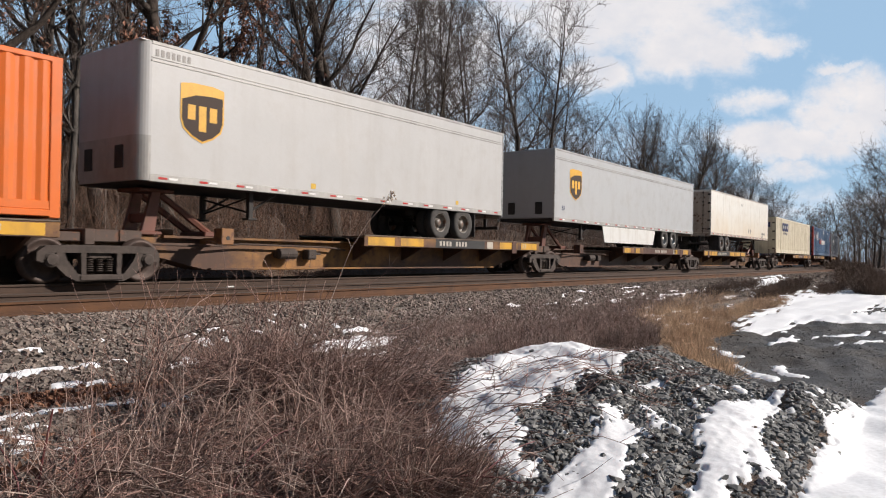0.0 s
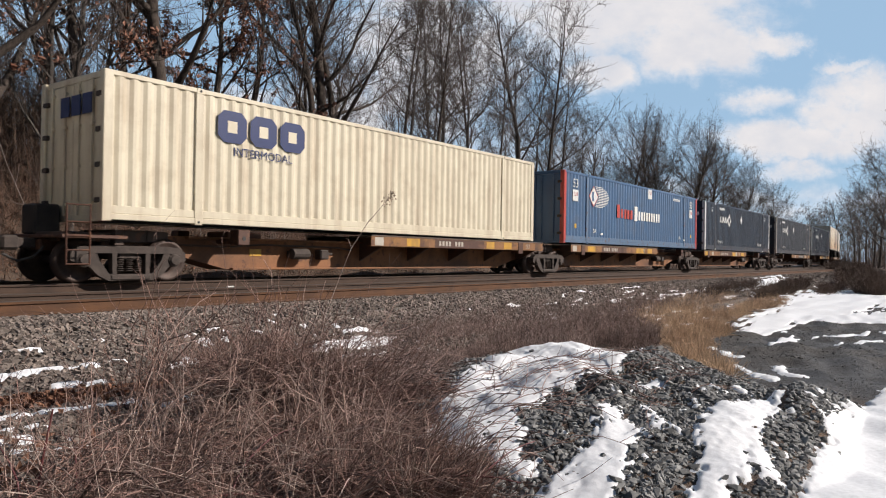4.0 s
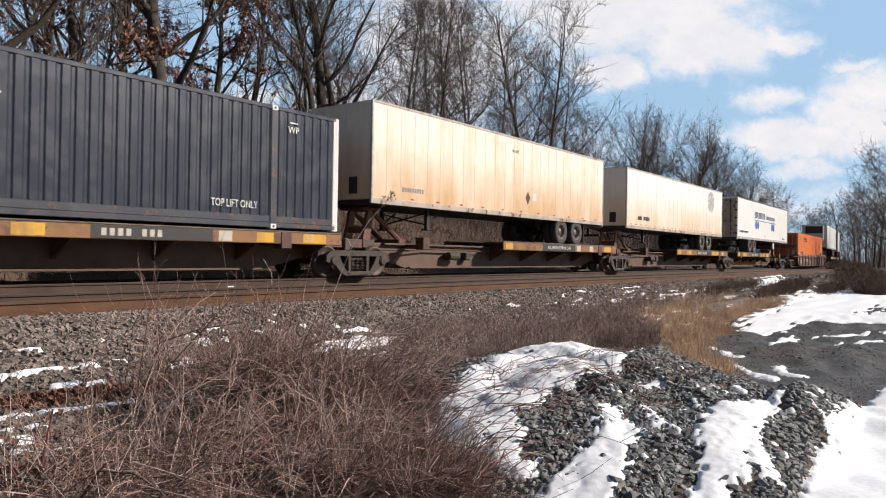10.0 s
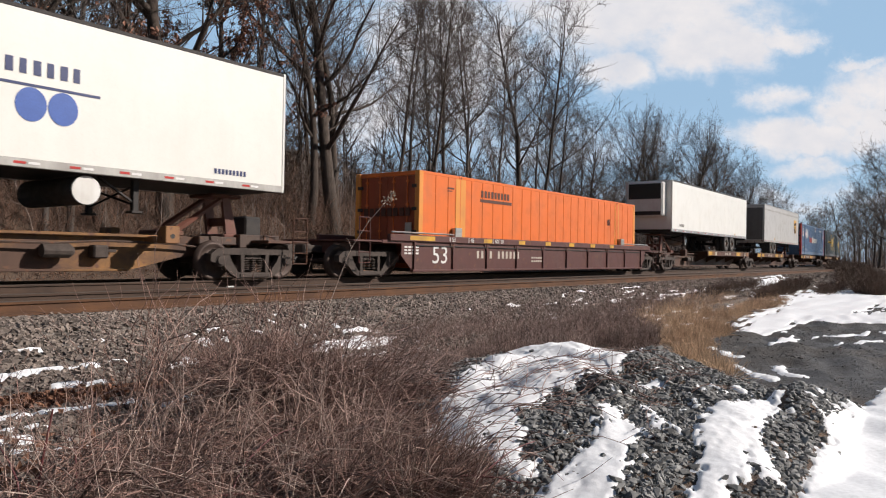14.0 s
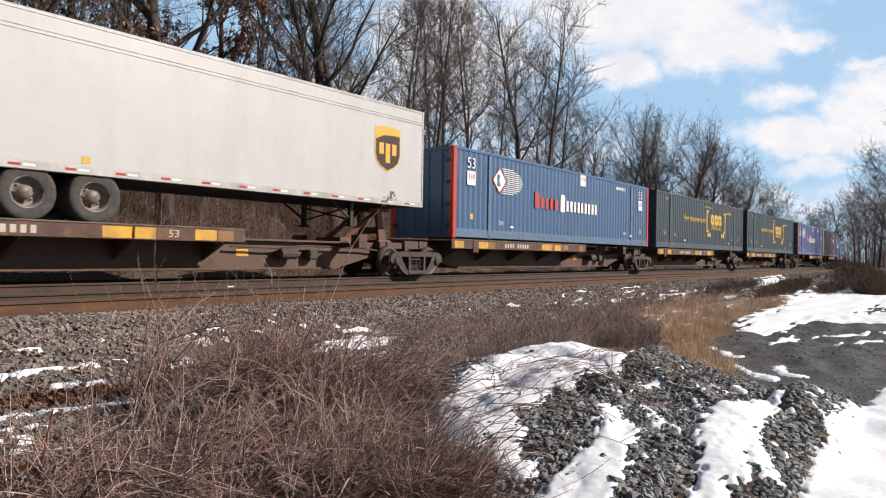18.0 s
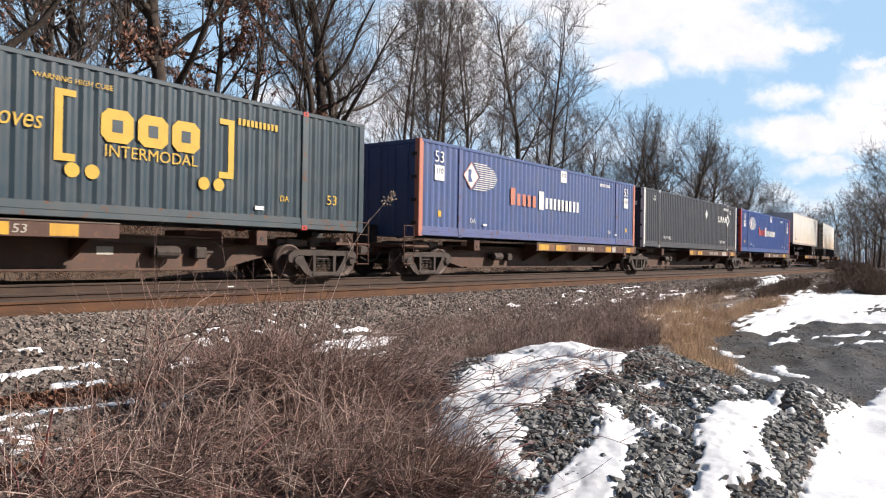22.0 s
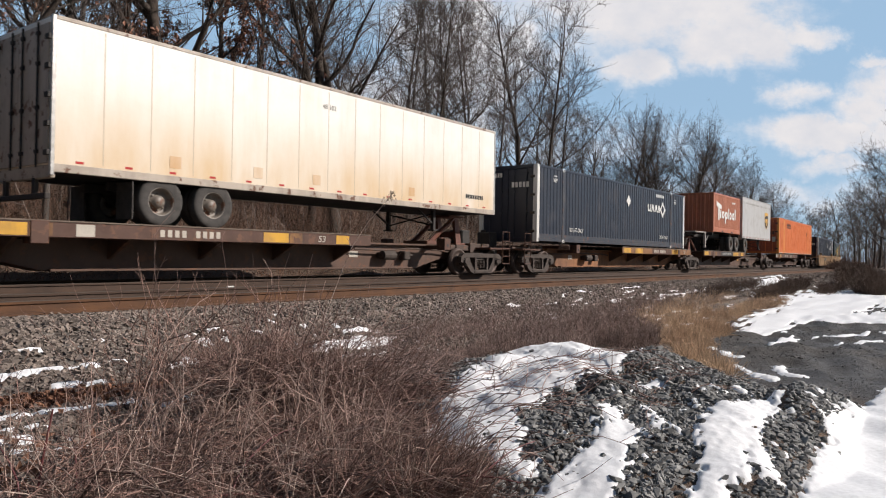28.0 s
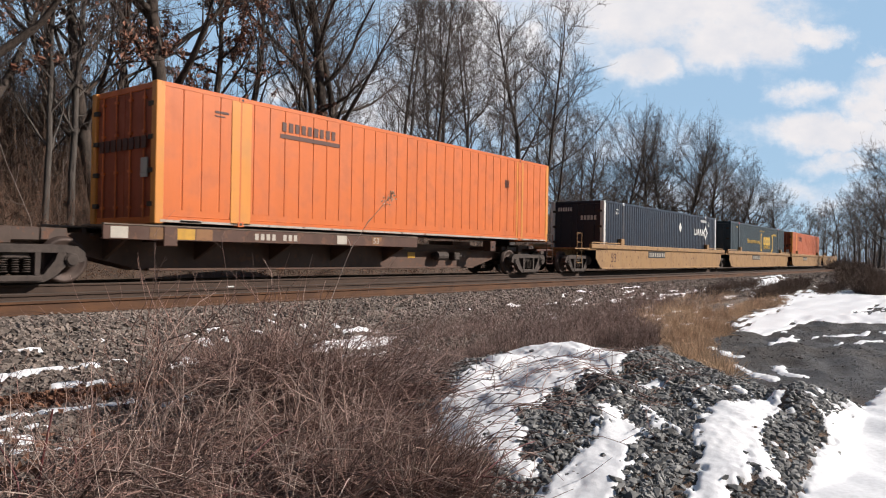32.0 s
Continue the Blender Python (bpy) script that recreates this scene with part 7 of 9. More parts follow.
            vs, fs, n = [], [], 9
            rows = []
            for i in range(n):
                a = -HALF + 0.19 + i * (2 * HALF - 0.38) / n
                w = (2 * HALF - 0.38) / n
                rows += [(a, 0.045), (a + w * 0.3, 0.045), (a + w * 0.5, 0.0), (a + w * 0.8, 0.0)]
            rows.append((HALF - 0.19, 0.045))
            for yy, dx in rows:
                vs += [(k * (h - 0.03 - dx), yy, 0.12), (k * (h - 0.03 - dx), yy, zt - 0.1)]
            for i in range(len(rows) - 1):
                fs.append((2 * i, 2 * i + 2, 2 * i + 3, 2 * i + 1))
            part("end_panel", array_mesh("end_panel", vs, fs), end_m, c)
        for z0, z1 in ((0.0, 0.15), (zt - 0.13, zt)):
            part("end_rail", Shape().box(min(x, x - k * 0.12), max(x, x - k * 0.12), -HALF + 0.17, HALF - 0.17, z0, z1, 0.01), M[hue], c)
    return on_train(c, s0 + h, base)


def ring_emblem(c, x, z, r, m):
    """A turned square ring in four plain pieces."""
    for k in range(4):
        a = k * math.pi / 2

        def rot(p):
            return (x + p[0] * math.cos(a) - p[1] * math.sin(a), z + p[0] * math.sin(a) + p[1] * math.cos(a))
        flat_poly(c, M[m], [rot(p) for p in ((-r * 0.30, r * 0.62), (0, r), (r * 0.30, r * 0.62), (r * 0.24, r * 0.34), (0, r * 0.50), (-r * 0.24, r * 0.34))], name="emblem")
        flat_poly(c, M[m], [rot(p) for p in ((r * 0.36, r * 0.60), (r * 0.60, r * 0.36), (r * 0.34, r * 0.22), (r * 0.22, r * 0.34))], name="emblem")


def navy_box(s0, hue, post, logo_x, flip=False, label="navy corrugated 53-foot container with white end posts and white marks"):
    c = container(s0, 16.15, hue, post, "white_castings", label, corr=0.262, grooved=True)
    k = -1 if flip else 1
    # wordmark as bars, then the ring, the diamond, and the handling words
    z = 1.76
    x = logo_x
    for i, (a, w) in enumerate(((0, 0.30), (0.33, 0.09), (0.46, 0.40), (0.90, 0.40), (1.34, 0.30))):
        if i in (0,):
            flat_poly(c, M["white_letter"], [(x, z), (x + 0.26, z), (x + 0.26, z + 0.09), (x + 0.09, z + 0.09), (x + 0.09, z + 0.36), (x, z + 0.36)], name="wordmark_bar")
        else:
            flat_poly(c, M["white_letter"], [(x + a, z), (x + a + w * 0.85, z), (x + a + w * 0.85, z + 0.36), (x + a, z + 0.36)] if i == 1 else
                      [(x + a, z), (x + a + 0.09, z), (x + a + w * 0.45, z + 0.20), (x + a + w - 0.09, z), (x + a + w, z), (x + a + w * 0.66, z + 0.36), (x + a + w * 0.30, z + 0.36)], name="wordmark_bar")
    ring_emblem(c, x + 2.0, z + 0.17, 0.42, "white_letter")
    dx = x + 4.9 if not flip else x - 2.35
    flat_poly(c, M["white_letter"], [(dx - 0.23, z + 0.34), (dx, z + 0.06), (dx + 0.23, z + 0.34), (dx, z + 0.62)], name="diamond_mark")
    bars(c, M["white_letter"], x - 0.15 if not flip else x + 1.1, 2.52, 8, 0.085, 0.15, 0.05, name="number_plate_mark")
    for xx in (-4.9, 4.9):
        words_on(c, M["white_letter"], "TOP LIFT ONLY", 0.24, xx, 0.52, 0.74)
    for xx in (-6.7, 6.55):
        words_on(c, M["white_letter"], "WP", 0.24, xx, 2.38, 0.9)
        bars(c, M["white_letter"], xx - 0.12, 2.54, 1, 0.26, 0.03, 0, name="mark_bar")
    # marks on the end towards the camera
    em = Shape()
    xl = -8.075 + 0.005
    for i in range(5):
        em.box(xl - 0.012, xl - 0.004, -0.3 - i * 0.16, -0.3 - i * 0.16 + 0.11, 2.05, 2.25, 0.001)
    for i in range(6):
        em.box(xl - 0.012, xl - 0.004, 0.25 + i * 0.12, 0.25 + i * 0.12 + 0.08, 2.45, 2.62, 0.001)
    tagged(part("end_marking", em, M["white_letter"], c), kind="stuff")
    return c


def blue_box(s0, hue, post, red_m="red_logo", pale="white_letter", label="blue corrugated 53-foot container with red end posts and a two-tone wordmark", wx=-3.0):
    c = container(s0, 16.15, hue, post, "plain", label, corr=0.285)
    # striped emblem: a diamond with thin stripes trailing from it
    ex, ez = -5.42, 2.02
    rim = flat_poly(c, M[red_m], [(ex - 0.445, ez), (ex, ez - 0.445), (ex + 0.445, ez), (ex, ez + 0.445)], NEARY - 0.0075, name="emblem_rim")
    d = flat_poly(c, M[pale], [(ex - 0.40, ez), (ex, ez - 0.40), (ex + 0.40, ez), (ex, ez + 0.40)], name="emblem", label="diamond and stripe emblem")
    part("emblem_core", Shape().prism([(ex - 0.17, ez - 0.2), (ex + 0.06, ez - 0.2), (ex - 0.03, ez), (ex + 0.02, ez + 0.2), (ex - 0.17, ez + 0.2)], 1, NEARY - 0.012, NEARY - 0.0085), M[hue], d)
    for i in range(13):
        z = ez - 0.43 + i * 0.07
        k = abs(i - 6) / 6.5
        bars(c, M[pale], ex + 0.50 - k * 0.45 * 0.9, z, 1, 1.05 + k * 0.05 - max(0, k - 0.6), 0.032, 0, name="stripe")
    # wordmark: tall first letters as taller bars
    z = 1.25
    bars(c, M[red_m], wx, z, 1, 0.30, 0.60, 0, name="wordmark_bar")
    bars(c, M[red_m], wx + 0.42, z, 4, 0.27, 0.42, 0.09, name="wordmark", slim=True)
    bars(c, M[pale], wx + 1.98, z - 0.05, 1, 0.36, 0.68, 0, name="wordmark_bar")
    bars(c, M[pale], wx + 2.46, z, 9, 0.235, 0.42, 0.085, name="wordmark", slim=True)
    for xx, zz in ((0.9, 2.36), (-7.1, 1.72), (7.0, 1.72)):
        p = bars(c, M[pale], xx - 0.24, zz, 1, 0.48, 0.46, 0, name="height_plate")
        part("lettering", text_mesh("110", 0.25), M["red_logo"] if hue == "blue" else M["navy_logo"], p, at=Matrix.Translation((xx, NEARY - 0.0115, zz + 0.28)))
    for xx in (-7.1, 7.0):
        words_on(c, M[pale], "53", 0.50, xx, 2.42, 1.0)
        bars(c, M["yellow_logo"], xx - 0.05, 0.62, 1, 0.16, 0.18, 0, name="sticker")
    for xx in (-5.3, 5.2):
        words_on(c, M[pale], "DA", 0.22, xx, 0.56)
        bars(c, M[pale], xx + 0.6, 0.43, 1, 0.22, 0.07, 0, name="small_plate")
    bars(c, M[pale], 4.2, 2.5, 9, 0.07, 0.13, 0.045, name="number_plate_mark")
    return c


def green_box(s0, label):
    c = container(s0, 16.15, "green", "green", "red_castings", label, corr=0.285)
    y = M["yellow_logo"]
    words_on(c, y, "How tomorrow moves", 0.50, -2.05, 1.72, 0.80, 0.25)
    bx0, bx1, z0, z1 = 0.05, 3.9, 0.95, 2.35
    for x, k in ((bx0, 1), (bx1, -1)):
        flat_poly(c, y, [(x, z0 + 0.1), (x + k * 0.38, z0 + 0.1), (x + k * 0.38, z0 + 0.24), (x + k * 0.15, z0 + 0.24), (x + k * 0.15, z1 - 0.12), (x + k * 0.38, z1 - 0.12), (x + k * 0.38, z1), (x, z1)], name="bracket_mark")
    for i in range(3):
        x = bx0 + 0.85 + i * 0.74
        e = flat_poly(c, y, [(x + 0.13, 1.5), (x + 0.52, 1.5), (x + 0.65, 1.63), (x + 0.65, 2.01), (x + 0.52, 2.14), (x + 0.13, 2.14), (x, 2.01), (x, 1.63)], name="wordmark_block")
        part("wordmark_gap", Shape().box(x + 0.22, x + 0.43, NEARY - 0.012, NEARY - 0.0085, 1.70, 1.94, 0.001), M["green"], e)
    words_on(c, y, "INTERMODAL", 0.33, (bx0 + bx1) / 2, 1.33, 0.98)
    for x in (bx0 + 0.33, bx0 + 0.70, bx1 - 0.75, bx1 - 0.38):
        flat_poly(c, y, [(x + 0.14 * math.cos(a * 0.524), 0.90 + 0.14 * math.sin(a * 0.524)) for a in range(12)], name="dot_mark")
    words_on(c, y, "WARNING HIGH CUBE", 0.14, 0.4, 2.52)
    bars(c, y, 4.0, 2.28, 10, 0.075, 0.15, 0.04, name="number_plate_mark")
    for xx in (-6.9, 6.9):
        words_on(c, y, "53", 0.34, xx, 0.78, 1.1)
    for xx in (-5.35, 5.35):
        words_on(c, y, "DA", 0.2, xx, 0.72)
    for xx in (-3.9, 4.5):
        bars(c, M["white_letter"], xx, 0.42, 1, 0.25, 0.09, 0, name="small_plate")
    words_on(c, y, "WP", 0.2, -6.6, 2.55)
    return c


def orange_box(s0, hue, label, base=LOAD_Z, corr=0.62):
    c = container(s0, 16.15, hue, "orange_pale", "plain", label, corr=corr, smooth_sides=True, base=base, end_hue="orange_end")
    for px, bands in ((-5.99, ((-0.27, 0.22), (-0.01, 0.27))), (5.99, ((-0.22, 0.08), (0.12, 0.10)))):
        for dx, w in bands:
            bars(c, M["orange_pale"], px + dx, 0.05, 1, w, 2.75, 0, name="post_band")
    bars(c, M["black_logo"], -4.85, 2.32, 9, 0.155, 0.22, 0.045, name="wordmark", slim=True)
    bars(c, M["black_logo"], -4.9, 2.16, 1, 1.95, 0.10, 0, name="wordmark_rule")
    bars(c, M["black_logo"], -6.7, 2.45, 1, 0.35, 0.05, 0, name="small_plate")
    bars(c, M["black_logo"], -6.7, 2.37, 1, 0.25, 0.03, 0, name="small_plate")
    bars(c, M["black_logo"], 5.0, 1.8, 5, 0.03, 0.28, 0.025, name="small_marks")
    bars(c, M["cream_letter"], -7.5, 0.03, 1, 0.5, 0.07, 0, name="small_plate")
    em = Shape()
    for i in range(8):
        em.box(-8.09, -8.072, -0.95 + i * 0.24, -0.95 + i * 0.24 + 0.17, 1.55, 1.8, 0.001)
    tagged(part("end_marking", em, M["black_logo"], c), kind="stuff")
    part("document_plate", Shape().box(-8.10, -8.07, -1.02, -0.78, 0.95, 1.35, 0.004), M["post_grey"], c)
    return c


# ---- road trailers
def tyre_meshes():
    if "tyre" not in BOGIE:
        BOGIE["tyre"] = Shape().turned([(0.29, -0.13), (0.40, -0.145), (0.475, -0.135), (0.50, -0.10), (0.505, 0.10), (0.475, 0.135), (0.40, 0.145), (0.29, 0.13), (0.29, -0.13)], 1, (0, 0, 0), 28, False).mesh("tyre")
        BOGIE["tyre"].materials.append(M["rubber"])
        for nm, m in (("rim_white", "rim_white"), ("rim_alu", "rim_alu")):
            r = Shape().turned([(0.295, -0.12), (0.278, -0.125), (0.265, -0.10), (0.255, 0.02), (0.21, 0.045), (0.14, 0.035), (0.125, -0.05), (0.07, -0.085), (0.002, -0.09)], 1, (0, 0, 0), 24, False)
            for i in range(8):
                a = i * math.pi / 4
                r.turned([(0.018, 0.0), (0.018, 0.04)], 1, (0.17 * math.cos(a), 0, 0.17 * math.sin(a)), 6)
            BOGIE[nm] = r.mesh("rim")
            BOGIE[nm].materials.append(M[m])
        for nm in ("tyre", "rim_white", "rim_alu"):
            for p in BOGIE[nm].polygons:
                p.use_smooth = True


def road_wheel(parent, x, y, z, rim, side):
    tyre_meshes()
    flip = Matrix.Identity(4) if side < 0 else Matrix.Rotation(math.pi, 4, "Z")
    t = part("tyre", BOGIE["tyre"], None, parent, at=Matrix.Translation((x, y, z)) @ flip)
    part("rim", BOGIE[rim], None, t)
    return t


def trailer(s0, s1, nose, hue, label, axles, top=4.86, bottom=2.03, rim="rim_white", ribs=0.0, band=False, skirt=None, rounded=False, reefer=False, tape=0.92, door_m="door_grey", doors="swing", stripe_end=False, legs=None, rail_m="nose_alu", top_m="nose_alu"):
    """A box van from s0 to s1; nose: the end that rests on the hitch, L or R. Heights are above the rail; axles in metres along the line."""
    L = s1 - s0
    h, mid = L / 2, (s0 + s1) / 2
    zb = DECK_Z
    t = thing("trailer", label, "trailer", "road trailers on the train")
    top, bottom = top - zb, bottom - zb
    kn = -1 if nose == "L" else 1
    hw = HALF
    body = Shape()
    if rounded:
        c = 0.28
        arc = [(kn * (h - c + c * math.sin(a * 0.1963)), hw - 0.006 - c + c * math.cos(a * 0.1963)) for a in range(9)]
        poly = [(-kn * h, -hw + 0.006)] + [(x, -y) for x, y in arc] + arc[::-1] + [(-kn * h, hw - 0.006)]
        body.prism(poly, 2, bottom + 0.12, top - 0.03)
    else:
        body.box(-h, h, -hw + 0.006, hw - 0.006, bottom + 0.12, top - 0.03, 0.02)
    part("body", body, M[hue], t)
    if rounded:
        band_poly = [(kn * (h - c + (c + 0.006) * math.sin(a * 0.1963)), -(hw - 0.006 - c + (c + 0.006) * math.cos(a * 0.1963))) for a in range(9)]
        band_poly += [(kn * (h + 0.006), hw - c), (kn * (h - 0.02), hw - c), (kn * (h - c), -hw + c)]
        part("nose_guard", Shape().prism(band_poly, 2, bottom + 0.02, bottom + 0.92), M["nose_alu"], t, "scuffed aluminium guard round the lower nose")
    if ribs:
        n = int(L / ribs)
        seam = Shape()
        for i in range(1, n):
            x = -h + i * L / n
            for sy in (-1, 1):
                a, b = sorted((sy * (hw - 0.004), sy * (hw - 0.012)))
                seam.box(x - 0.009, x + 0.009, a, b, bottom + 0.20, top - 0.12)
        tagged(part("panel_seam", seam, M["seam"] if "stain" in hue else M[hue], t), kind="stuff")
    for sy in (-1, 1):
        rl = Shape()
        a, b = sorted((sy * (hw + 0.004), sy * (hw - 0.06)))
        e0, e1 = (-h + (0.26 if rounded and kn < 0 else 0), h - (0.26 if rounded and kn > 0 else 0))
        part("bottom_rail", Shape().box(e0, e1, a, b, bottom, bottom + 0.16, 0.012), M[rail_m], t)
        rl.box(e0, e1, a, b, top - 0.09, top, 0.02)
        if band:
            rl.box(e0, e1, a, sorted((sy * (hw + 0.004), sy * (hw - 0.02)))[1], top - 0.42, top - 0.385, 0.004)
            rl.box(e0, e1, a, sorted((sy * (hw + 0.004), sy * (hw - 0.02)))[1], top - 0.35, top - 0.325, 0.004)
        part("top_rail", rl, M[top_m], t)
    part("roof", Shape().box(-h + 0.03, h - 0.03, -hw + 0.02, hw - 0.02, top - 0.03, top - 0.004, 0.01), M["alu"], t)
    for k in (-1, 1):
        if rounded and k == kn:
            continue
        for sy in (-1, 1):
            x = sorted((k * (h + 0.004), k * (h - 0.075)))
            y = sorted((sy * (hw + 0.006), sy * (hw - 0.07)))
            part("corner_post", Shape().box(x[0], x[1], y[0], y[1], bottom - (0.06 if k != kn else 0), top, 0.012), M["alu"] if hue != "trailer_clean" else M["post_white"], t)
    # reflector tape along the lower rail
    if tape:
        n = int(L / tape)
        stained = "stain" in hue
        for colour, o in (("tape_red", 0.0), ("tape_white", 0.24)):
            if stained and colour == "tape_white":
                continue
            tp = Shape()
            zt0 = bottom + (0.19 if stained else 0.06)
            for i in range(n):
                x = -h + 0.45 + i * tape + o
                if x + 0.22 < h - 0.1:
                    tp.box(x, x + (0.15 if stained else 0.20), -hw - 0.009 + (0.011 if stained else 0), -hw + (0.006 if stained else -0.004), zt0, zt0 + 0.045)
            tagged(part("reflector_tape", tp, M[colour], t), kind="stuff")
    # rear doors
    xr = -kn * h
    if doors == "swing":
        for sy in (-1, 1):
            a, b = sorted((sy * 0.01, sy * (hw - 0.08)))
            d = part("door", Shape().box(min(xr, xr - kn * 0.03), max(xr, xr - kn * 0.03), a, b, bottom + 0.16, top - 0.14, 0.01), M[door_m], t)
            for yy in (0.22, 0.85):
                lb = Shape().tube([(xr - kn * 0.055, sy * yy, bottom + 0.1), (xr - kn * 0.055, sy * yy, top - 0.1)], [0.018, 0.018], 6)
                for zz in (0.35, 1.15, 1.95, 2.5):
                    lb.box(min(xr, xr - kn * 0.08), max(xr, xr - kn * 0.08), sy * yy - 0.05, sy * yy + 0.05, bottom + zz, bottom + zz + 0.07, 0.005)
                part("locking_bar", lb, M["dark_frame"] if door_m == "door_grey" else M["alu"], d)
            for i in range(5):
                hg = Shape().box(min(xr, xr - kn * 0.06), max(xr, xr - kn * 0.06), min(sy * 1.12, sy * 1.28), max(sy * 1.12, sy * 1.28), bottom + 0.3 + i * 0.52, bottom + 0.4 + i * 0.52, 0.008)
                part("hinge", hg, M["dark_frame"], d)
    else:
        d = part("roll_door", Shape().box(min(xr, xr - kn * 0.02), max(xr, xr - kn * 0.02), -hw + 0.12, hw - 0.12, bottom + 0.16, top - 0.26, 0.01), M[door_m], t)
    bump = Shape().box(min(xr, xr + kn * 0.12), max(xr, xr + kn * 0.12), -hw + 0.05, hw - 0.05, bottom - 0.10, bottom + 0.14, 0.02)
    part("rear_sill", bump, M["door_grey"] if hue != "trailer_clean" else M["dark_frame"], t)
    gd = Shape().box(min(xr - kn * 0.02, xr + kn * 0.08), max(xr - kn * 0.02, xr + kn * 0.08), -1.15, 1.15, 0.42, 0.52, 0.01)
    for sy in (-0.62, 0.62):
        gd.box(min(xr, xr + kn * 0.08), max(xr, xr + kn * 0.08), sy - 0.06, sy + 0.06, 0.5, bottom, 0.01)
    part("rear_guard", gd, M["dark_frame"], t, "dark underride guard")
    # wheels and their subframe
    ax = [a - mid for a in axles]
    for a in ax:
        part("axle", Shape().turned([(0.06, -1.0), (0.07, 0.0), (0.06, 1.0)], 1, (a, 0, 0.50), 8), M["dark_frame"], t)
        for sy in (-1, 1):
            road_wheel(t, a, sy * 1.11, 0.505, rim, sy)
            road_wheel(t, a, sy * 0.78, 0.505, rim, sy)
    sub = Shape()
    lo, hi = min(ax) - 0.75, max(ax) + 0.75
    for sy in (-0.5, 0.5):
        sub.box(lo, hi, sy - 0.06, sy + 0.06, 0.70, bottom, 0.01)
        for a in ax:
            sub.prism([(a - 0.5, bottom - 0.05), (a + 0.1, bottom - 0.05), (a + 0.08, 0.45), (a - 0.08, 0.45)], 1, sy - 0.05, sy + 0.05)
    part("axle_subframe", sub, M["dark_frame"], t)
    fx = (min(ax) - 0.62) if -kn < 0 else (max(ax) + 0.62)
    for a, b in ((-1.25, -0.65), (0.65, 1.25)):
        part("mud_flap", Shape().box(fx - 0.015, fx + 0.015, a, b, 0.12, bottom - 0.03, 0.004), M["rubber"], t)
    part("underfloor", Shape().box(-h + 0.1, h - 0.1, -hw + 0.08, hw - 0.08, bottom + 0.01, bottom + 0.12, 0.01), M["dark_frame"], t)
    # landing legs
    lx = (kn * (h - 2.75)) if legs is None else legs - mid
    lg = Shape()
    for sy in (-0.92, 0.92):
        lg.box(lx - 0.06, lx + 0.06, sy - 0.06, sy + 0.06, 0.28, bottom, 0.01)
        lg.box(lx - 0.12, lx + 0.12, sy - 0.12, sy + 0.12, 0.25, 0.30, 0.01)
        lg.tube([(lx, sy, 0.45), (lx - kn * 0.75, sy, bottom)], [0.03, 0.03], 5)
    lg.tube([(lx, -0.92, 0.42), (lx, 0.92, bottom - 0.1)], [0.025, 0.025], 5)
    lg.tube([(lx, 0.92, 0.42), (lx, -0.92, bottom - 0.1)], [0.025, 0.025], 5)
    part("landing_gear", lg, M["dark_frame"], t)
    # nose: connection boxes, or a refrigeration unit
    xn = kn * h
    if reefer:
        u = Shape().box(min(xn, xn + kn * 0.55), max(xn, xn + kn * 0.55), -0.98, 0.98, 1.75, top - 0.12, 0.08)
        ru = part("reefer_unit", u, M["post_white"], t, "white refrigeration unit with a dark grille")
        part("grille", Shape().box(min(xn + kn * 0.551, xn + kn * 0.57), max(xn + kn * 0.551, xn + kn * 0.57), -0.88, 0.88, 2.65, top - 0.22, 0.01), M["glass_dark"], ru)
        part("lower_grille", Shape().box(min(xn + kn * 0.551, xn + kn * 0.57), max(xn + kn * 0.551, xn + kn * 0.57), -0.88, 0.88, 1.8, 2.0, 0.01), M["glass_dark"], ru)
        part("fuel_tank", Shape().turned([(0.24, -0.62), (0.28, -0.6), (0.28, 0.6), (0.24, 0.62)], 1, (kn * (h - 4.2), 0, 0.55), 16), M["alu"], t)
    else:
        for sy in (-0.62, 0.62):
            nb = Shape().box(min(xn, xn + kn * 0.03), max(xn, xn + kn * 0.03), sy - 0.16, sy + 0.16, bottom + 0.28, bottom + 0.75, 0.02)
            part("nose_box", nb, M["dark_frame"], t)
    if skirt:
        a, b = skirt[0] - mid, skirt[1] - mid
        part("side_skirt", Shape().prism([(a, bottom - 0.01), (a + 0.25, bottom - 0.72), (b - 0.3, bottom - 0.72), (b, bottom - 0.01)], 1, -hw + 0.02, -hw + 0.045), M["post_white"], t, "white aerodynamic side skirt")
    on_train(t, mid, zb)
    t["mid"] = mid
    return t


def side_mark(t, s):
    """Local place along a load of a point of the line."""
    return s - t["mid"]


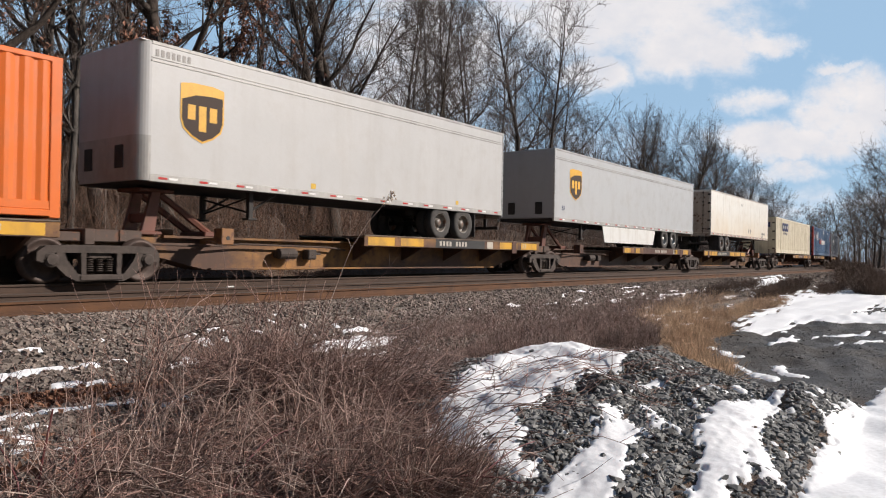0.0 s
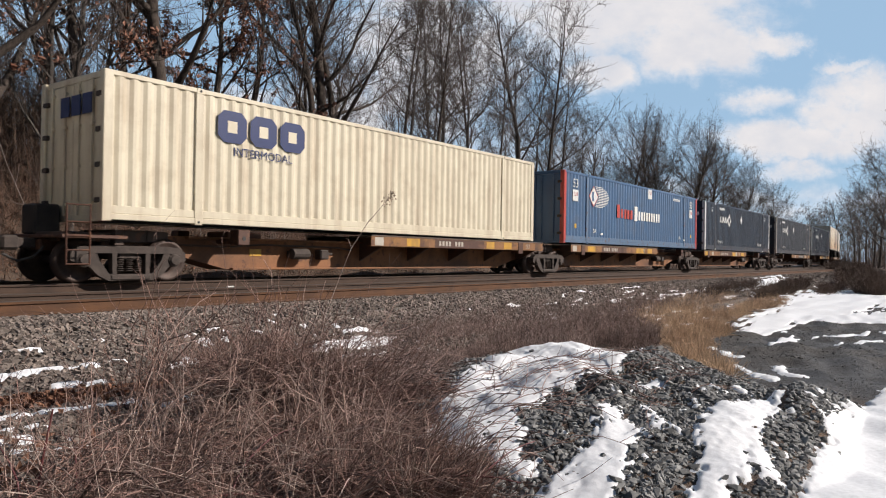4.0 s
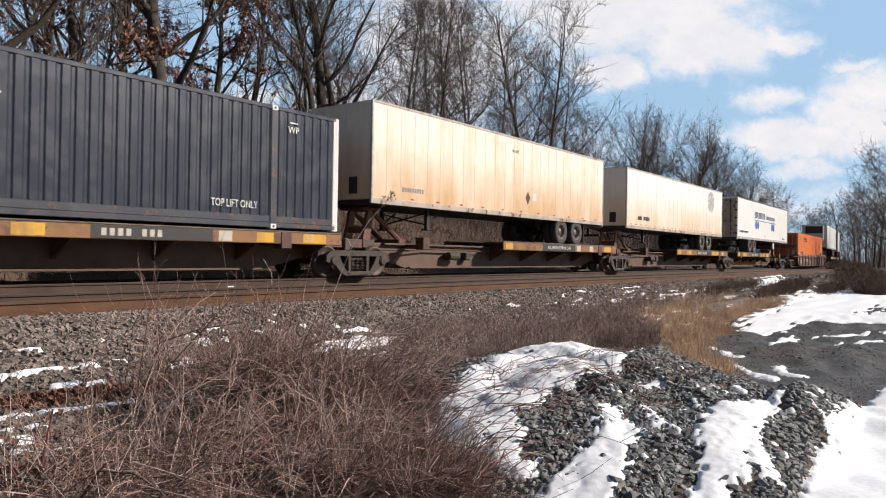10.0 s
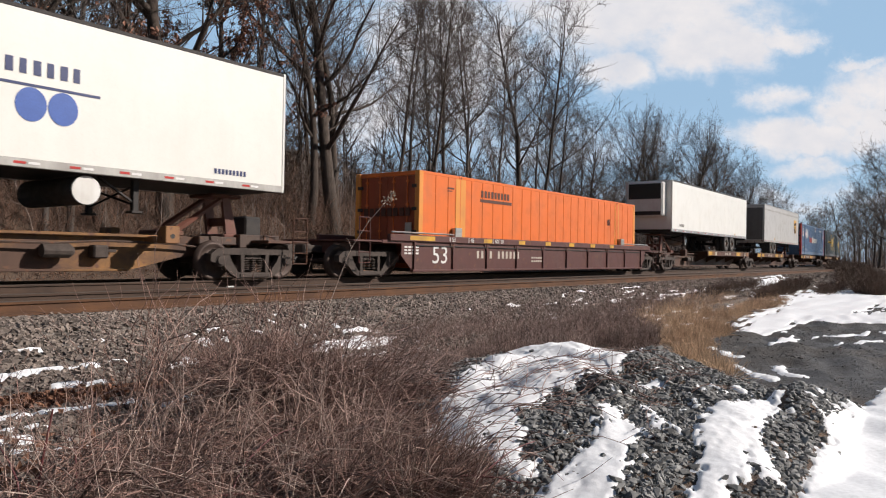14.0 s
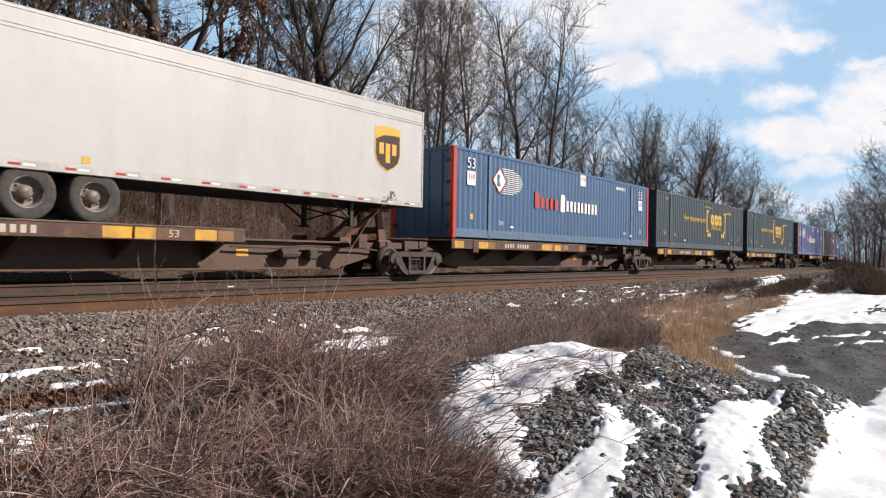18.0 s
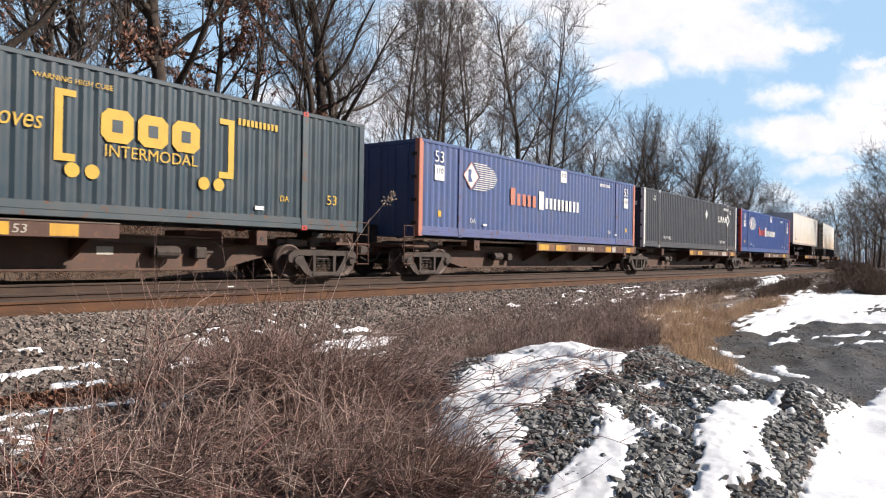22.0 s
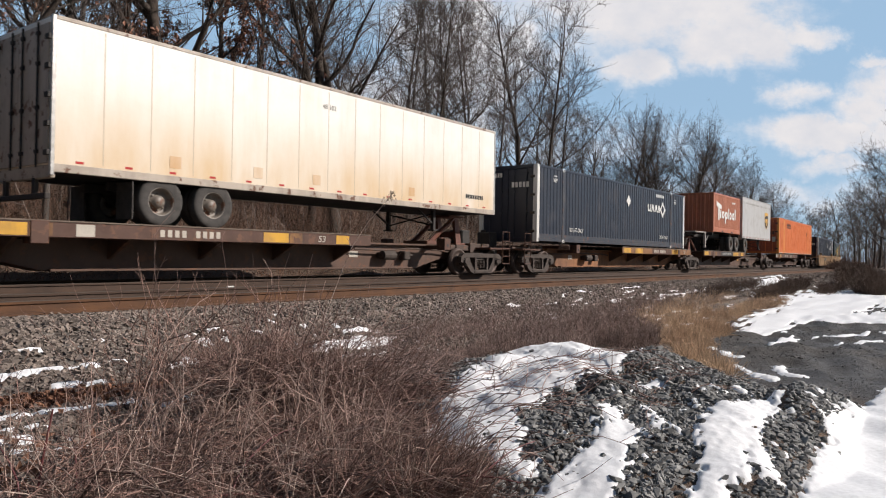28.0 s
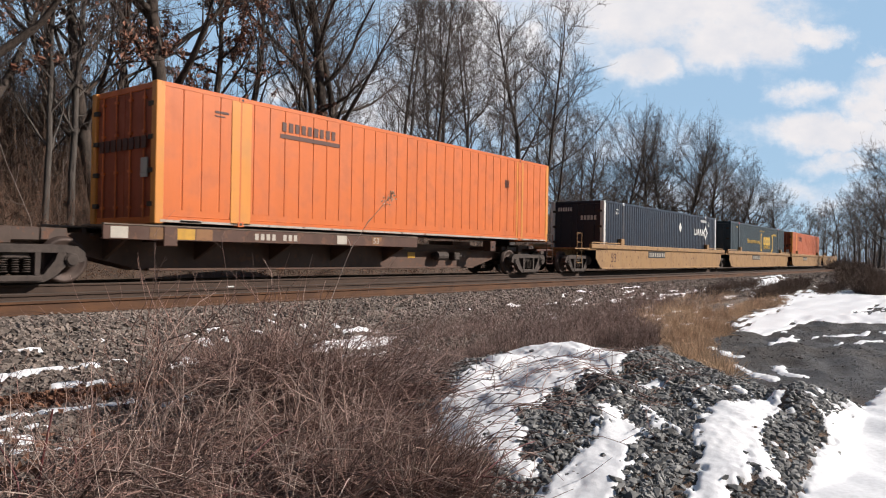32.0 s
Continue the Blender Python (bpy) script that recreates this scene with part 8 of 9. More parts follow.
# ---- well cars
def well_car(sa, sb, hue, label, word53=True, own_right=True, ends=(True, True), plain_sides=False):
    """A container well between two truck centres: deep ribbed sides with end platforms."""
    L, mid = sb - sa, (sa + sb) / 2
    h = L / 2
    car = thing("well_car", label, "railcar", "well cars")
    w0, w1 = -h + 1.75, h - 1.75
    for sy in (-1, 1):
        a, b = sorted((sy * 1.42, sy * 1.39))
        wall = Shape().prism([(w0 - 0.35, 0.18), (w1 + 0.35, 0.18), (w1 + 0.85, 0.62), (w1 + 0.85, 1.02), (w0 - 0.85, 1.02), (w0 - 0.85, 0.62)], 1, a, b)
        part("side_wall", wall, M[hue], car)
        a, b = sorted((sy * 1.49, sy * 1.36))
        part("top_chord", Shape().box(-h + 0.35, h - 0.35, a, b, 1.02, 1.22, 0.02), M[hue], car)
        part("bottom_chord", Shape().box(w0 - 0.4, w1 + 0.4, a, b, 0.15, 0.22, 0.01), M[hue], car)
        n = 9
        for i in range(n + 1):
            x = w0 - 0.3 + i * (w1 - w0 + 0.6) / n
            a2, b2 = sorted((sy * 1.42, sy * 1.475))
            if not plain_sides:
                part("rib", Shape().box(x - 0.035, x + 0.035, a2, b2, 0.2, 1.03, 0.008), M[hue], car)
                if 0 < i < n:
                    part("rib_bracket", Shape().prism([(x - 0.16, 1.02), (x + 0.16, 1.02), (x + 0.03, 0.80), (x - 0.03, 0.80)], 1, *sorted((sy * 1.422, sy * 1.452))), M[hue], car)
        if not plain_sides:
            a2, b2 = sorted((sy * 1.42, sy * 1.462))
            part("pipe_rail", Shape().box(w0 - 0.2, w1 + 0.2, a2, b2, 0.90, 0.93, 0.006), M["dark_frame"], car)
    if word53:
        words_on(car, M["black_logo"] if plain_sides else M["white_letter"], "53", 0.56 if plain_sides else 0.74, w0 + 0.95, 0.62, 1.12, y=-1.425)
    if plain_sides:
        part("number_patch", Shape().box(w0 + 5.0, w0 + 7.3, -1.426, -1.42, 0.66, 0.98, 0.001), M["black_patch"], car, "black painted number patch")
        bars(car, M["cream_letter"], w0 + 5.15, 0.72, 9, 0.15, 0.19, 0.09, y=-1.429, name="number_plate_mark", slim=True)
    else:
        bars(car, M["cream_letter"], w0 + 2.9, 0.56, 4, 0.15, 0.24, 0.10, y=-1.424, name="number_plate_mark", slim=True)
        bars(car, M["cream_letter"], w0 + 4.15, 0.56, 6, 0.15, 0.24, 0.10, y=-1.424, name="number_plate_mark", slim=True)
        for r in range(3):
            bars(car, M["white_letter"], w0 - 0.72, 0.66 + r * 0.09, 4, 0.13, 0.05, 0.04, y=-1.424, name="data_bars")
    for r in range(0 if plain_sides else 2):
        bars(car, M["cream_letter"], w0 + 6.4, 0.45 + r * 0.12, 5, 0.12, 0.06, 0.04, y=-1.424, name="data_bars")
    if hue == "maroon":
        for mark, x in (("53", w0 + 1.55), ("48", w0 + 2.55), ("40", w0 + 3.95), ("20", w0 + 4.30)):
            words_on(car, M["white_letter"], mark, 0.20, x, 1.12, 0.95, y=-1.493)
            bars(car, M["white_letter"], x - 0.21, 1.04, 1, 0.03, 0.16, 0, y=-1.493, name="mark_bar")
        for x, w in [(w0 - 0.55, 1.15), (w0 + 3.2, 0.5)] + [(w0 + 5.4 + 1.9 * k, 0.42) for k in range(int((w1 - w0 - 5.4) / 1.9))]:
            part("reflector", Shape().box(x, x + w, -1.496, -1.492, 1.06, 1.19, 0.001), M["yellow"], car, "faded yellow reflector strip")

    part("underfloor", Shape().box(w0, w0 + 0.5, -1.4, 1.4, 0.15, 0.25, 0.01).box(w1 - 0.5, w1, -1.4, 1.4, 0.15, 0.25, 0.01).box(-0.3, 0.3, -1.4, 1.4, 0.15, 0.25, 0.01), M["dark_frame"], car)
    for k in (-1, 1):
        x0, x1 = sorted((k * (h - 1.75), k * (h + 0.9)))
        en = Shape().box(x0, x1, -0.5, 0.5, 0.66, 0.98, 0.03)
        en.box(*sorted((k * (h - 1.75), k * (h - 0.1))), -1.42, 1.42, 0.95, 1.05, 0.015)
        part("end_platform", en, M[hue], car)
        if ends[0 if k < 0 else 1]:
            x = k * (h + 0.75)
            lad = Shape()
            for dx in (0.0, 0.42):
                lad.tube([(x - k * dx, -1.36, 0.4), (x - k * dx, -1.36, 1.65)], [0.016, 0.016], 6)
            for zz in (0.42, 0.7, 0.98, 1.26, 1.63):
                lad.tube([(x, -1.36, zz), (x - k * 0.42, -1.36, zz)], [0.014, 0.014], 6)
            part("ladder", lad, M[hue], car)
            part("step_platform", Shape().box(*sorted((k * (h - 0.2), k * (h + 1.0))), -1.4, 1.4, 0.98, 1.03, 0.01), M[hue], car)
            part("coupler", Shape().box(*sorted((k * (h + 0.8), k * (h + 1.35))), -0.11, 0.11, 0.66, 0.86, 0.03).box(*sorted((k * (h + 1.3), k * (h + 1.62))), -0.17, 0.17, 0.62, 0.9, 0.05), M["bogie"], car)
        part("guide_bar", Shape().tube([(k * (h - 0.5), -1.40, 1.28), (k * (h - 3.6), -1.40, 1.28)], [0.025, 0.025], 6).box(k * (h - 3.6) - 0.18, k * (h - 3.6) + 0.18, -1.46, -1.30, 1.20, 1.50, 0.02), M["alu"] if hue == "maroon" else M[hue], car)
    bogie(car, -h, 0.0)
    if own_right:
        bogie(car, h, 0.0)
    return on_train(car, mid, 0.0)


# ------------------------------------------------------------------ the consist, from head to tail as it passes
CARS = (
    # left truck, right truck, deck end, colour, left end, right end, hitch, words, trailer on it
    (-10.3, 7.05, "R", "yellow", 0, 0, None, "", 0), (7.05, 24.38, "R", "yellow", 0, 0, 8.55, "", 1), (24.38, 41.5, "R", "brown", 0, 0, 25.55, "", 1), (41.5, 58.0, "L", "yellow", 0, 1, 57.75, "", 1),
    (62.2, 79.2, "R", "tan", 1, 0, None, "", 0), (79.2, 96.1, "L", "tan", 0, 0, None, "", 0), (96.1, 112.5, "L", "tan", 0, 1, None, "", 0),
    (116.65, 133.05, "R", "dun", 1, 0, None, "", 0), (133.05, 150.5, "R", "dun", 0, 0, None, "", 0), (150.5, 167.7, "R", "dun", 0, 0, 151.65, "ALL PURPOSE SPINE CAR", 1), (167.7, 185.05, "R", "dun", 0, 0, 168.85, "", 1), (185.05, 201.6, "L", "yellow", 0, 1, 201.25, "", 1),
    (228.4, 244.9, "R", "brown", 1, 0, 229.4, "", 1), (244.9, 262.1, "L", "brown", 0, 0, 261.1, "", 1), (262.1, 279.5, "L", "brown", 0, 0, None, "", 0), (279.5, 296.5, "L", "brown", 0, 0, None, "", 0), (296.5, 312.9, "L", "brown", 0, 1, None, "", 0),
    (317.15, 333.64, "R", "brown", 1, 0, None, "", 0), (333.64, 350.7, "R", "brown", 0, 0, None, "", 0), (350.7, 368.0, "R", "brown", 0, 0, None, "", 0), (368.0, 385.4, "R", "brown", 0, 0, 369.4, "", 1), (385.4, 401.9, "L", "brown", 0, 1, 401.3, "", 1),
    (405.7, 423.3, "R", "tan", 1, 0, None, "", 0), (423.3, 441.95, "L", "brown", 0, 0, 424.9, "ALL PURPOSE SPINE CAR", 1), (441.95, 459.55, "L", "brown", 0, 1, None, "", 0),
)
for i, (sa, sb, dk, st, le, re_, hitch, words, tr) in enumerate(CARS):
    spine(sa, sb, dk, st, bool(le), bool(re_), bool(re_), hitch, words, 300 + i, bool(tr))
well_car(205.5, 225.3, "maroon", "maroon single well car with white length marks")
WELL = "tan-yellow articulated well car unit carrying containers"
well_car(463.6, 483.2, "well_yellow", WELL, True, False, (True, False), True)
well_car(483.2, 502.8, "well_yellow", WELL, False, False, (False, False), True)
well_car(502.8, 522.4, "well_yellow", WELL, False, False, (False, False), True)
well_car(522.4, 542.0, "well_yellow", WELL, False, True, (False, True), True)

# L0 to L3
# dark end colour added to cut orange bounce light on the next nose
container(-10.0, 16.15, "orange", "orange", "plain", "orange corrugated 53-foot container", corr=0.30, door_left=False, end_hue="bogie")
van = trailer(7.6, 20.92, "L", "trailer_grey", "light grey road trailer with rounded nose and shield emblem", (17.5, 18.7), rounded=True, band=True, legs=10.6, tape=0.95)
shield(van, side_mark(van, 9.05), 2.42, 1.06, NEARY - 0.004)
bars(van, M["grey_logo"], side_mark(van, 7.95), 3.42, 7, 0.075, 0.14, 0.045, y=NEARY - 0.002, name="number_plate_mark")
bars(van, M["yellow_logo"], side_mark(van, 12.15), 1.10, 1, 0.16, 0.13, 0, y=NEARY - 0.002, name="sticker")
bars(van, M["yellow_logo"], side_mark(van, 18.2), 1.10, 1, 0.14, 0.12, 0, y=NEARY - 0.002, name="sticker")
van = trailer(24.6, 40.9, "L", "trailer_silver", "silver grey road trailer with shield emblem and white side skirt", (36.6, 37.9), band=True, skirt=(29.0, 35.2), legs=27.6, tape=1.05, rim="rim_alu")
shield(van, side_mark(van, 26.4), 2.42, 1.06, NEARY - 0.004)
words_on(van, M["navy_logo"], "53", 0.26, side_mark(van, 25.35), 1.42, 1.0, y=NEARY - 0.002)
van = trailer(44.1, 58.68, "R", "trailer_white", "dirty white road trailer with grey doors and grimy rails", (46.63, 47.87), ribs=1.22, tape=0.98, bottom=2.12, rail_m="door_grey", top_m="door_grey")
words_on(van, M["grey_logo"], "48 102", 0.17, side_mark(van, 51.2), 3.2, y=NEARY - 0.002)
for a in (53.0, 53.5):
    flat_poly(van, M["grey_logo"], [(side_mark(van, a) - 0.13, 1.5), (side_mark(van, a), 1.3), (side_mark(van, a) + 0.13, 1.5), (side_mark(van, a), 1.7)], NEARY - 0.002, "diamond_placard")
bars(van, M["grey_logo"], side_mark(van, 56.6), 1.34, 9, 0.085, 0.15, 0.035, y=NEARY - 0.002, name="number_plate_mark")
bars(van, M["grey_logo"], side_mark(van, 56.6), 1.15, 4, 0.085, 0.12, 0.035, y=NEARY - 0.002, name="number_plate_mark")
# L4 to L6
c = container(61.46, 16.15, "cream", "cream", "plain", "cream 53-foot container with rust streaks and a navy wordmark", corr=0.285)
for i in range(3):
    x = -5.55 + i * 0.86
    e = flat_poly(c, M["navy_logo"], [(x + 0.15, 1.85), (x + 0.61, 1.85), (x + 0.76, 2.0), (x + 0.76, 2.4), (x + 0.61, 2.55), (x + 0.15, 2.55), (x, 2.4), (x, 2.0)], name="wordmark_block")
    part("wordmark_gap", Shape().box(x + 0.25, x + 0.5, NEARY - 0.012, NEARY - 0.0085, 2.07, 2.33, 0.001), M["cream"], e)
words_on(c, M["navy_logo"], "INTERMODAL", 0.27, -4.3, 1.66, 1.0)
em = Shape()
for i in range(3):
    em.box(-8.09, -8.07, -0.85 + i * 0.45, -0.5 + i * 0.45, 2.1, 2.5, 0.002)
tagged(part("end_marking", em, M["navy_logo"], c), kind="stuff")
blue_box(79.95, "blue", "red")
navy_box(97.55, "navy", "post_white", -5.0)
# L7 to L11
navy_box(116.1, "slate", "post_grey", -5.6, label="slate grey corrugated 53-foot container with dirty white end posts")
navy_box(133.31, "navy", "post_white", -5.0)
van = trailer(150.7, 165.4, "L", "trailer_stain", "cream road trailer heavily streaked with rust", (161.7, 163.0), ribs=0.61, tape=1.22, legs=153.6, rail_m="door_grey", top_m="door_grey")
bars(van, M["grey_logo"], side_mark(van, 152.0), 1.30, 9, 0.075, 0.13, 0.035, y=NEARY - 0.002, name="number_plate_mark")
words_on(van, M["grey_logo"], "48 102", 0.17, side_mark(van, 158.1), 3.2, y=NEARY - 0.002)
flat_poly(van, M["black_logo"], [(side_mark(van, 159.0) - 0.17, 1.62), (side_mark(van, 159.0), 1.38), (side_mark(van, 159.0) + 0.17, 1.62), (side_mark(van, 159.0), 1.86)], NEARY - 0.002, "diamond_placard")
bars(van, M["post_white"], side_mark(van, 159.35), 1.55, 1, 0.27, 0.27, 0, y=NEARY - 0.002, name="pale_patch")
van = trailer(167.9, 182.85, "L", "trailer_stain_pale", "pale cream road trailer with rust streaks and faded round emblem", (179.1, 180.35), ribs=0.61, tape=0.61, legs=170.8, rail_m="door_grey", top_m="door_grey")
bars(van, M["black_patch"], side_mark(van, 169.25), 1.33, 4, 0.10, 0.19, 0.035, y=NEARY - 0.002, name="number_plate_mark")
bars(van, M["black_patch"], side_mark(van, 169.95), 1.33, 6, 0.10, 0.19, 0.035, y=NEARY - 0.002, name="number_plate_mark")
x, zc = side_mark(van, 180.54), 4.07 - DECK_Z
disc = flat_poly(van, M["faded_logo"], [(x + 0.62 * math.cos(a * 0.2618), zc + 0.62 * math.sin(a * 0.2618)) for a in range(24)], NEARY - 0.002, "round_emblem", "faded grey round emblem, partly peeled")
# peeled places in the film
for a, b, w, q in ((-0.52, 0.10, 0.20, 0.16), (-0.60, -0.14, 0.30, 0.10), (-0.22, 0.22, 0.10, 0.16), (0.16, 0.26, 0.12, 0.10), (0.02, -0.60, 0.06, 0.42), (0.30, -0.05, 0.10, 0.10), (0.52, -0.30, 0.14, 0.16), (-0.20, -0.62, 0.10, 0.20)):
    part("peeled_patch", Shape().prism([(x + a, zc + b), (x + a + w, zc + b + q * 0.2), (x + a + w * 0.8, zc + b + q), (x + a + w * 0.1, zc + b + q * 0.8)], 1, NEARY - 0.006, NEARY - 0.0022), M["trailer_stain_pale"], disc)
van = trailer(186.33, 202.23, "R", "trailer_clean", "clean white road trailer with navy wordmark and blue discs", (189.93, 191.15), tape=0.95, top=4.88, bottom=2.06, legs=198.7, top_m="dark_frame")
bars(van, M["navy_logo"], side_mark(van, 191.0), 2.52, 8, 0.30, 0.46, 0.10, y=NEARY - 0.002, name="wordmark", slim=True)
bars(van, M["navy_logo"], side_mark(van, 194.5), 2.55, 13, 0.15, 0.26, 0.08, y=NEARY - 0.002, name="wordmark", slim=True)
bars(van, M["navy_logo"], side_mark(van, 190.97), 2.34, 1, 6.8, 0.05, 0, y=NEARY - 0.002, name="wordmark_rule")
for a in (191.47, 192.05, 196.55, 197.1):
    xx = side_mark(van, a)
    flat_poly(van, M["blue_logo"], [(xx + 0.265 * math.cos(q * 0.2618), 2.03 + 0.30 * math.sin(q * 0.2618)) for q in range(24)], NEARY - 0.002, "disc_emblem", "blue disc")
bars(van, M["navy_logo"], side_mark(van, 186.9), 1.38, 15, 0.11, 0.12, 0.045, y=NEARY - 0.002, name="lettering_bars")
words_on(van, M["navy_logo"], "53", 0.22, side_mark(van, 194.2), 1.28, y=NEARY - 0.002)
bars(van, M["navy_logo"], side_mark(van, 200.3), 1.20, 9, 0.06, 0.11, 0.035, y=NEARY - 0.002, name="number_plate_mark")
part("reserve_tank", Shape().turned([(0.22, -1.15), (0.27, -1.12), (0.28, 1.12), (0.22, 1.15), (0.08, 1.15)], 1, (side_mark(van, 197.6), 0, 0.62), 18), M["rubber"], van)
part("tank_cap", Shape().turned([(0.05, -0.02), (0.27, -0.015), (0.27, 0.02)], 1, (side_mark(van, 197.6), -1.17, 0.62), 18), M["post_white"], van)
# L12 in the single well
orange_box(207.31, "orange", "bright orange 53-foot container with smooth sides, in a well car", base=0.25)
# L13 to L17
van = trailer(228.4, 243.2, "L", "trailer_clean", "white refrigerated road trailer with scuffed lower rail", (238.65, 239.9), reefer=True, tape=1.3, legs=231.4, top=4.82, bottom=2.08, rail_m="alu", top_m="dark_frame")
bars(van, M["grey_logo"], side_mark(van, 229.6), 1.25, 5, 0.12, 0.14, 0.04, y=NEARY - 0.002, name="number_plate_mark")
bars(van, M["yellow_logo"], side_mark(van, 240.3), 1.1, 1, 0.15, 0.12, 0, y=NEARY - 0.002, name="sticker")
van = trailer(248.4, 262.03, "R", "trailer_grey", "light grey road trailer with roll door and shield emblem", (251.1, 252.3), band=True, doors="roll", door_m="door_dark", tape=0.95, legs=259.4)
shield(van, side_mark(van, 260.45), 2.42, 1.06, NEARY - 0.004)
bars(van, M["yellow_logo"], side_mark(van, 252.0), 1.10, 1, 0.16, 0.13, 0, y=NEARY - 0.002, name="sticker")
blue_box(263.54, "blue", "red")
GREEN = "blue-green corrugated 53-foot container with yellow bracketed wordmark"
green_box(280.72, GREEN)
green_box(297.92, GREEN)
# L18 to L22
blue_box(316.4, "violet", "red_faded", "red_faded", label="violet-blue corrugated 53-foot container with faded red posts and wordmark")
navy_box(333.65, "ash", "post_white", 4.0, True, "dark grey corrugated 53-foot container with cream end posts")
blue_box(350.85, "blue_new", "red", label="bright royal blue corrugated 53-foot container with red end posts")
van = trailer(368.45, 382.95, "L", "trailer_white", "white road trailer with streaked sides", (380.2, 381.45), ribs=1.22, tape=1.22, bottom=2.1, legs=371.3, rail_m="door_grey", top_m="door_grey")
bars(van, M["grey_logo"], side_mark(van, 369.6), 1.35, 6, 0.08, 0.14, 0.04, y=NEARY - 0.002, name="number_plate_mark")
van = trailer(387.82, 402.3, "R", "trailer_stain_pale", "pale cream road trailer with rust streaks and grimy grey doors", (390.03, 391.27), ribs=0.91, tape=0.95, legs=399.4, rail_m="door_grey", top_m="door_grey")
words_on(van, M["grey_logo"], "48 102", 0.17, side_mark(van, 394.6), 3.2, y=NEARY - 0.002)
bars(van, M["black_patch"], side_mark(van, 400.6), 1.34, 10, 0.07, 0.13, 0.03, y=NEARY - 0.002, name="number_plate_mark")
for a in (390.3, 392.4, 394.2, 397.9):
    xx = side_mark(van, a)
    part("faded_outline", Shape().prism([(xx - 0.13, 1.2), (xx + 0.13, 1.2), (xx + 0.13, 1.45), (xx - 0.13, 1.45)], 1, NEARY - 0.001, NEARY + 0.003), M["trailer_stain"], van)
# L23 to L26
navy_box(405.15, "navy", "post_white", 2.75, True)


def chassis(s0, s1, hitch_s, axles):
    """A bare container chassis with a gooseneck."""
    mid = (s0 + s1) / 2
    t = thing("container_chassis", "dark steel container chassis with gooseneck and tandem wheels", "chassis")
    a, b, hx = s0 - mid, s1 - mid, hitch_s - mid
    fr = Shape()
    for sy in (-0.48, 0.48):
        fr.box(a + 1.6, b, sy - 0.07, sy + 0.07, 0.85, 1.15, 0.015)
        fr.prism([(a, 0.98), (a + 1.7, 0.9), (a + 1.7, 1.12), (a, 1.15)], 1, sy - 0.07, sy + 0.07)
    for x in (a + 0.1, a + 1.5, a + 3.2, b - 2.2, b - 0.1):
        fr.box(x - 0.07, x + 0.07, -1.2, 1.2, 0.98, 1.14, 0.01)
    part("chassis_frame", fr, M["dark_frame"], t)
    part("nose_panel", Shape().box(a - 0.05, a + 1.9, -1.2, 1.2, 1.06, 1.14, 0.02), M["post_grey"], t)
    for x in [q - mid for q in axles]:
        part("axle", Shape().turned([(0.06, -1.0), (0.07, 0.0), (0.06, 1.0)], 1, (x, 0, 0.5), 8), M["dark_frame"], t)
        for sy in (-1, 1):
            road_wheel(t, x, sy * 1.11, 0.505, "rim_white", sy)
            road_wheel(t, x, sy * 0.78, 0.505, "rim_white", sy)
    lg = Shape()
    for sy in (-0.9, 0.9):
        lg.box(a + 2.5, a + 2.62, sy - 0.06, sy + 0.06, 0.2, 1.1, 0.01)
        lg.tube([(a + 2.56, sy, 0.5), (a + 3.4, sy, 1.0)], [0.03, 0.03], 5)
    part("landing_gear", lg, M["post_grey"], t)
    return on_train(t, mid, DECK_Z)


chassis(423.6, 432.7, 424.9, (430.6, 431.95))
c = container(426.58, 5.98, "terracotta", "terracotta", "plain", "red-brown 20-foot container with a large white wordmark, on a chassis", corr=0.24, height=2.42, base=2.31, posts=False, door_left=False)
for x in (-1.05, 1.05):
    part("fork_pocket", Shape().box(x - 0.18, x + 0.18, NEARY - 0.004, NEARY + 0.02, 0.035, 0.14, 0.004), M["black_patch"], c)
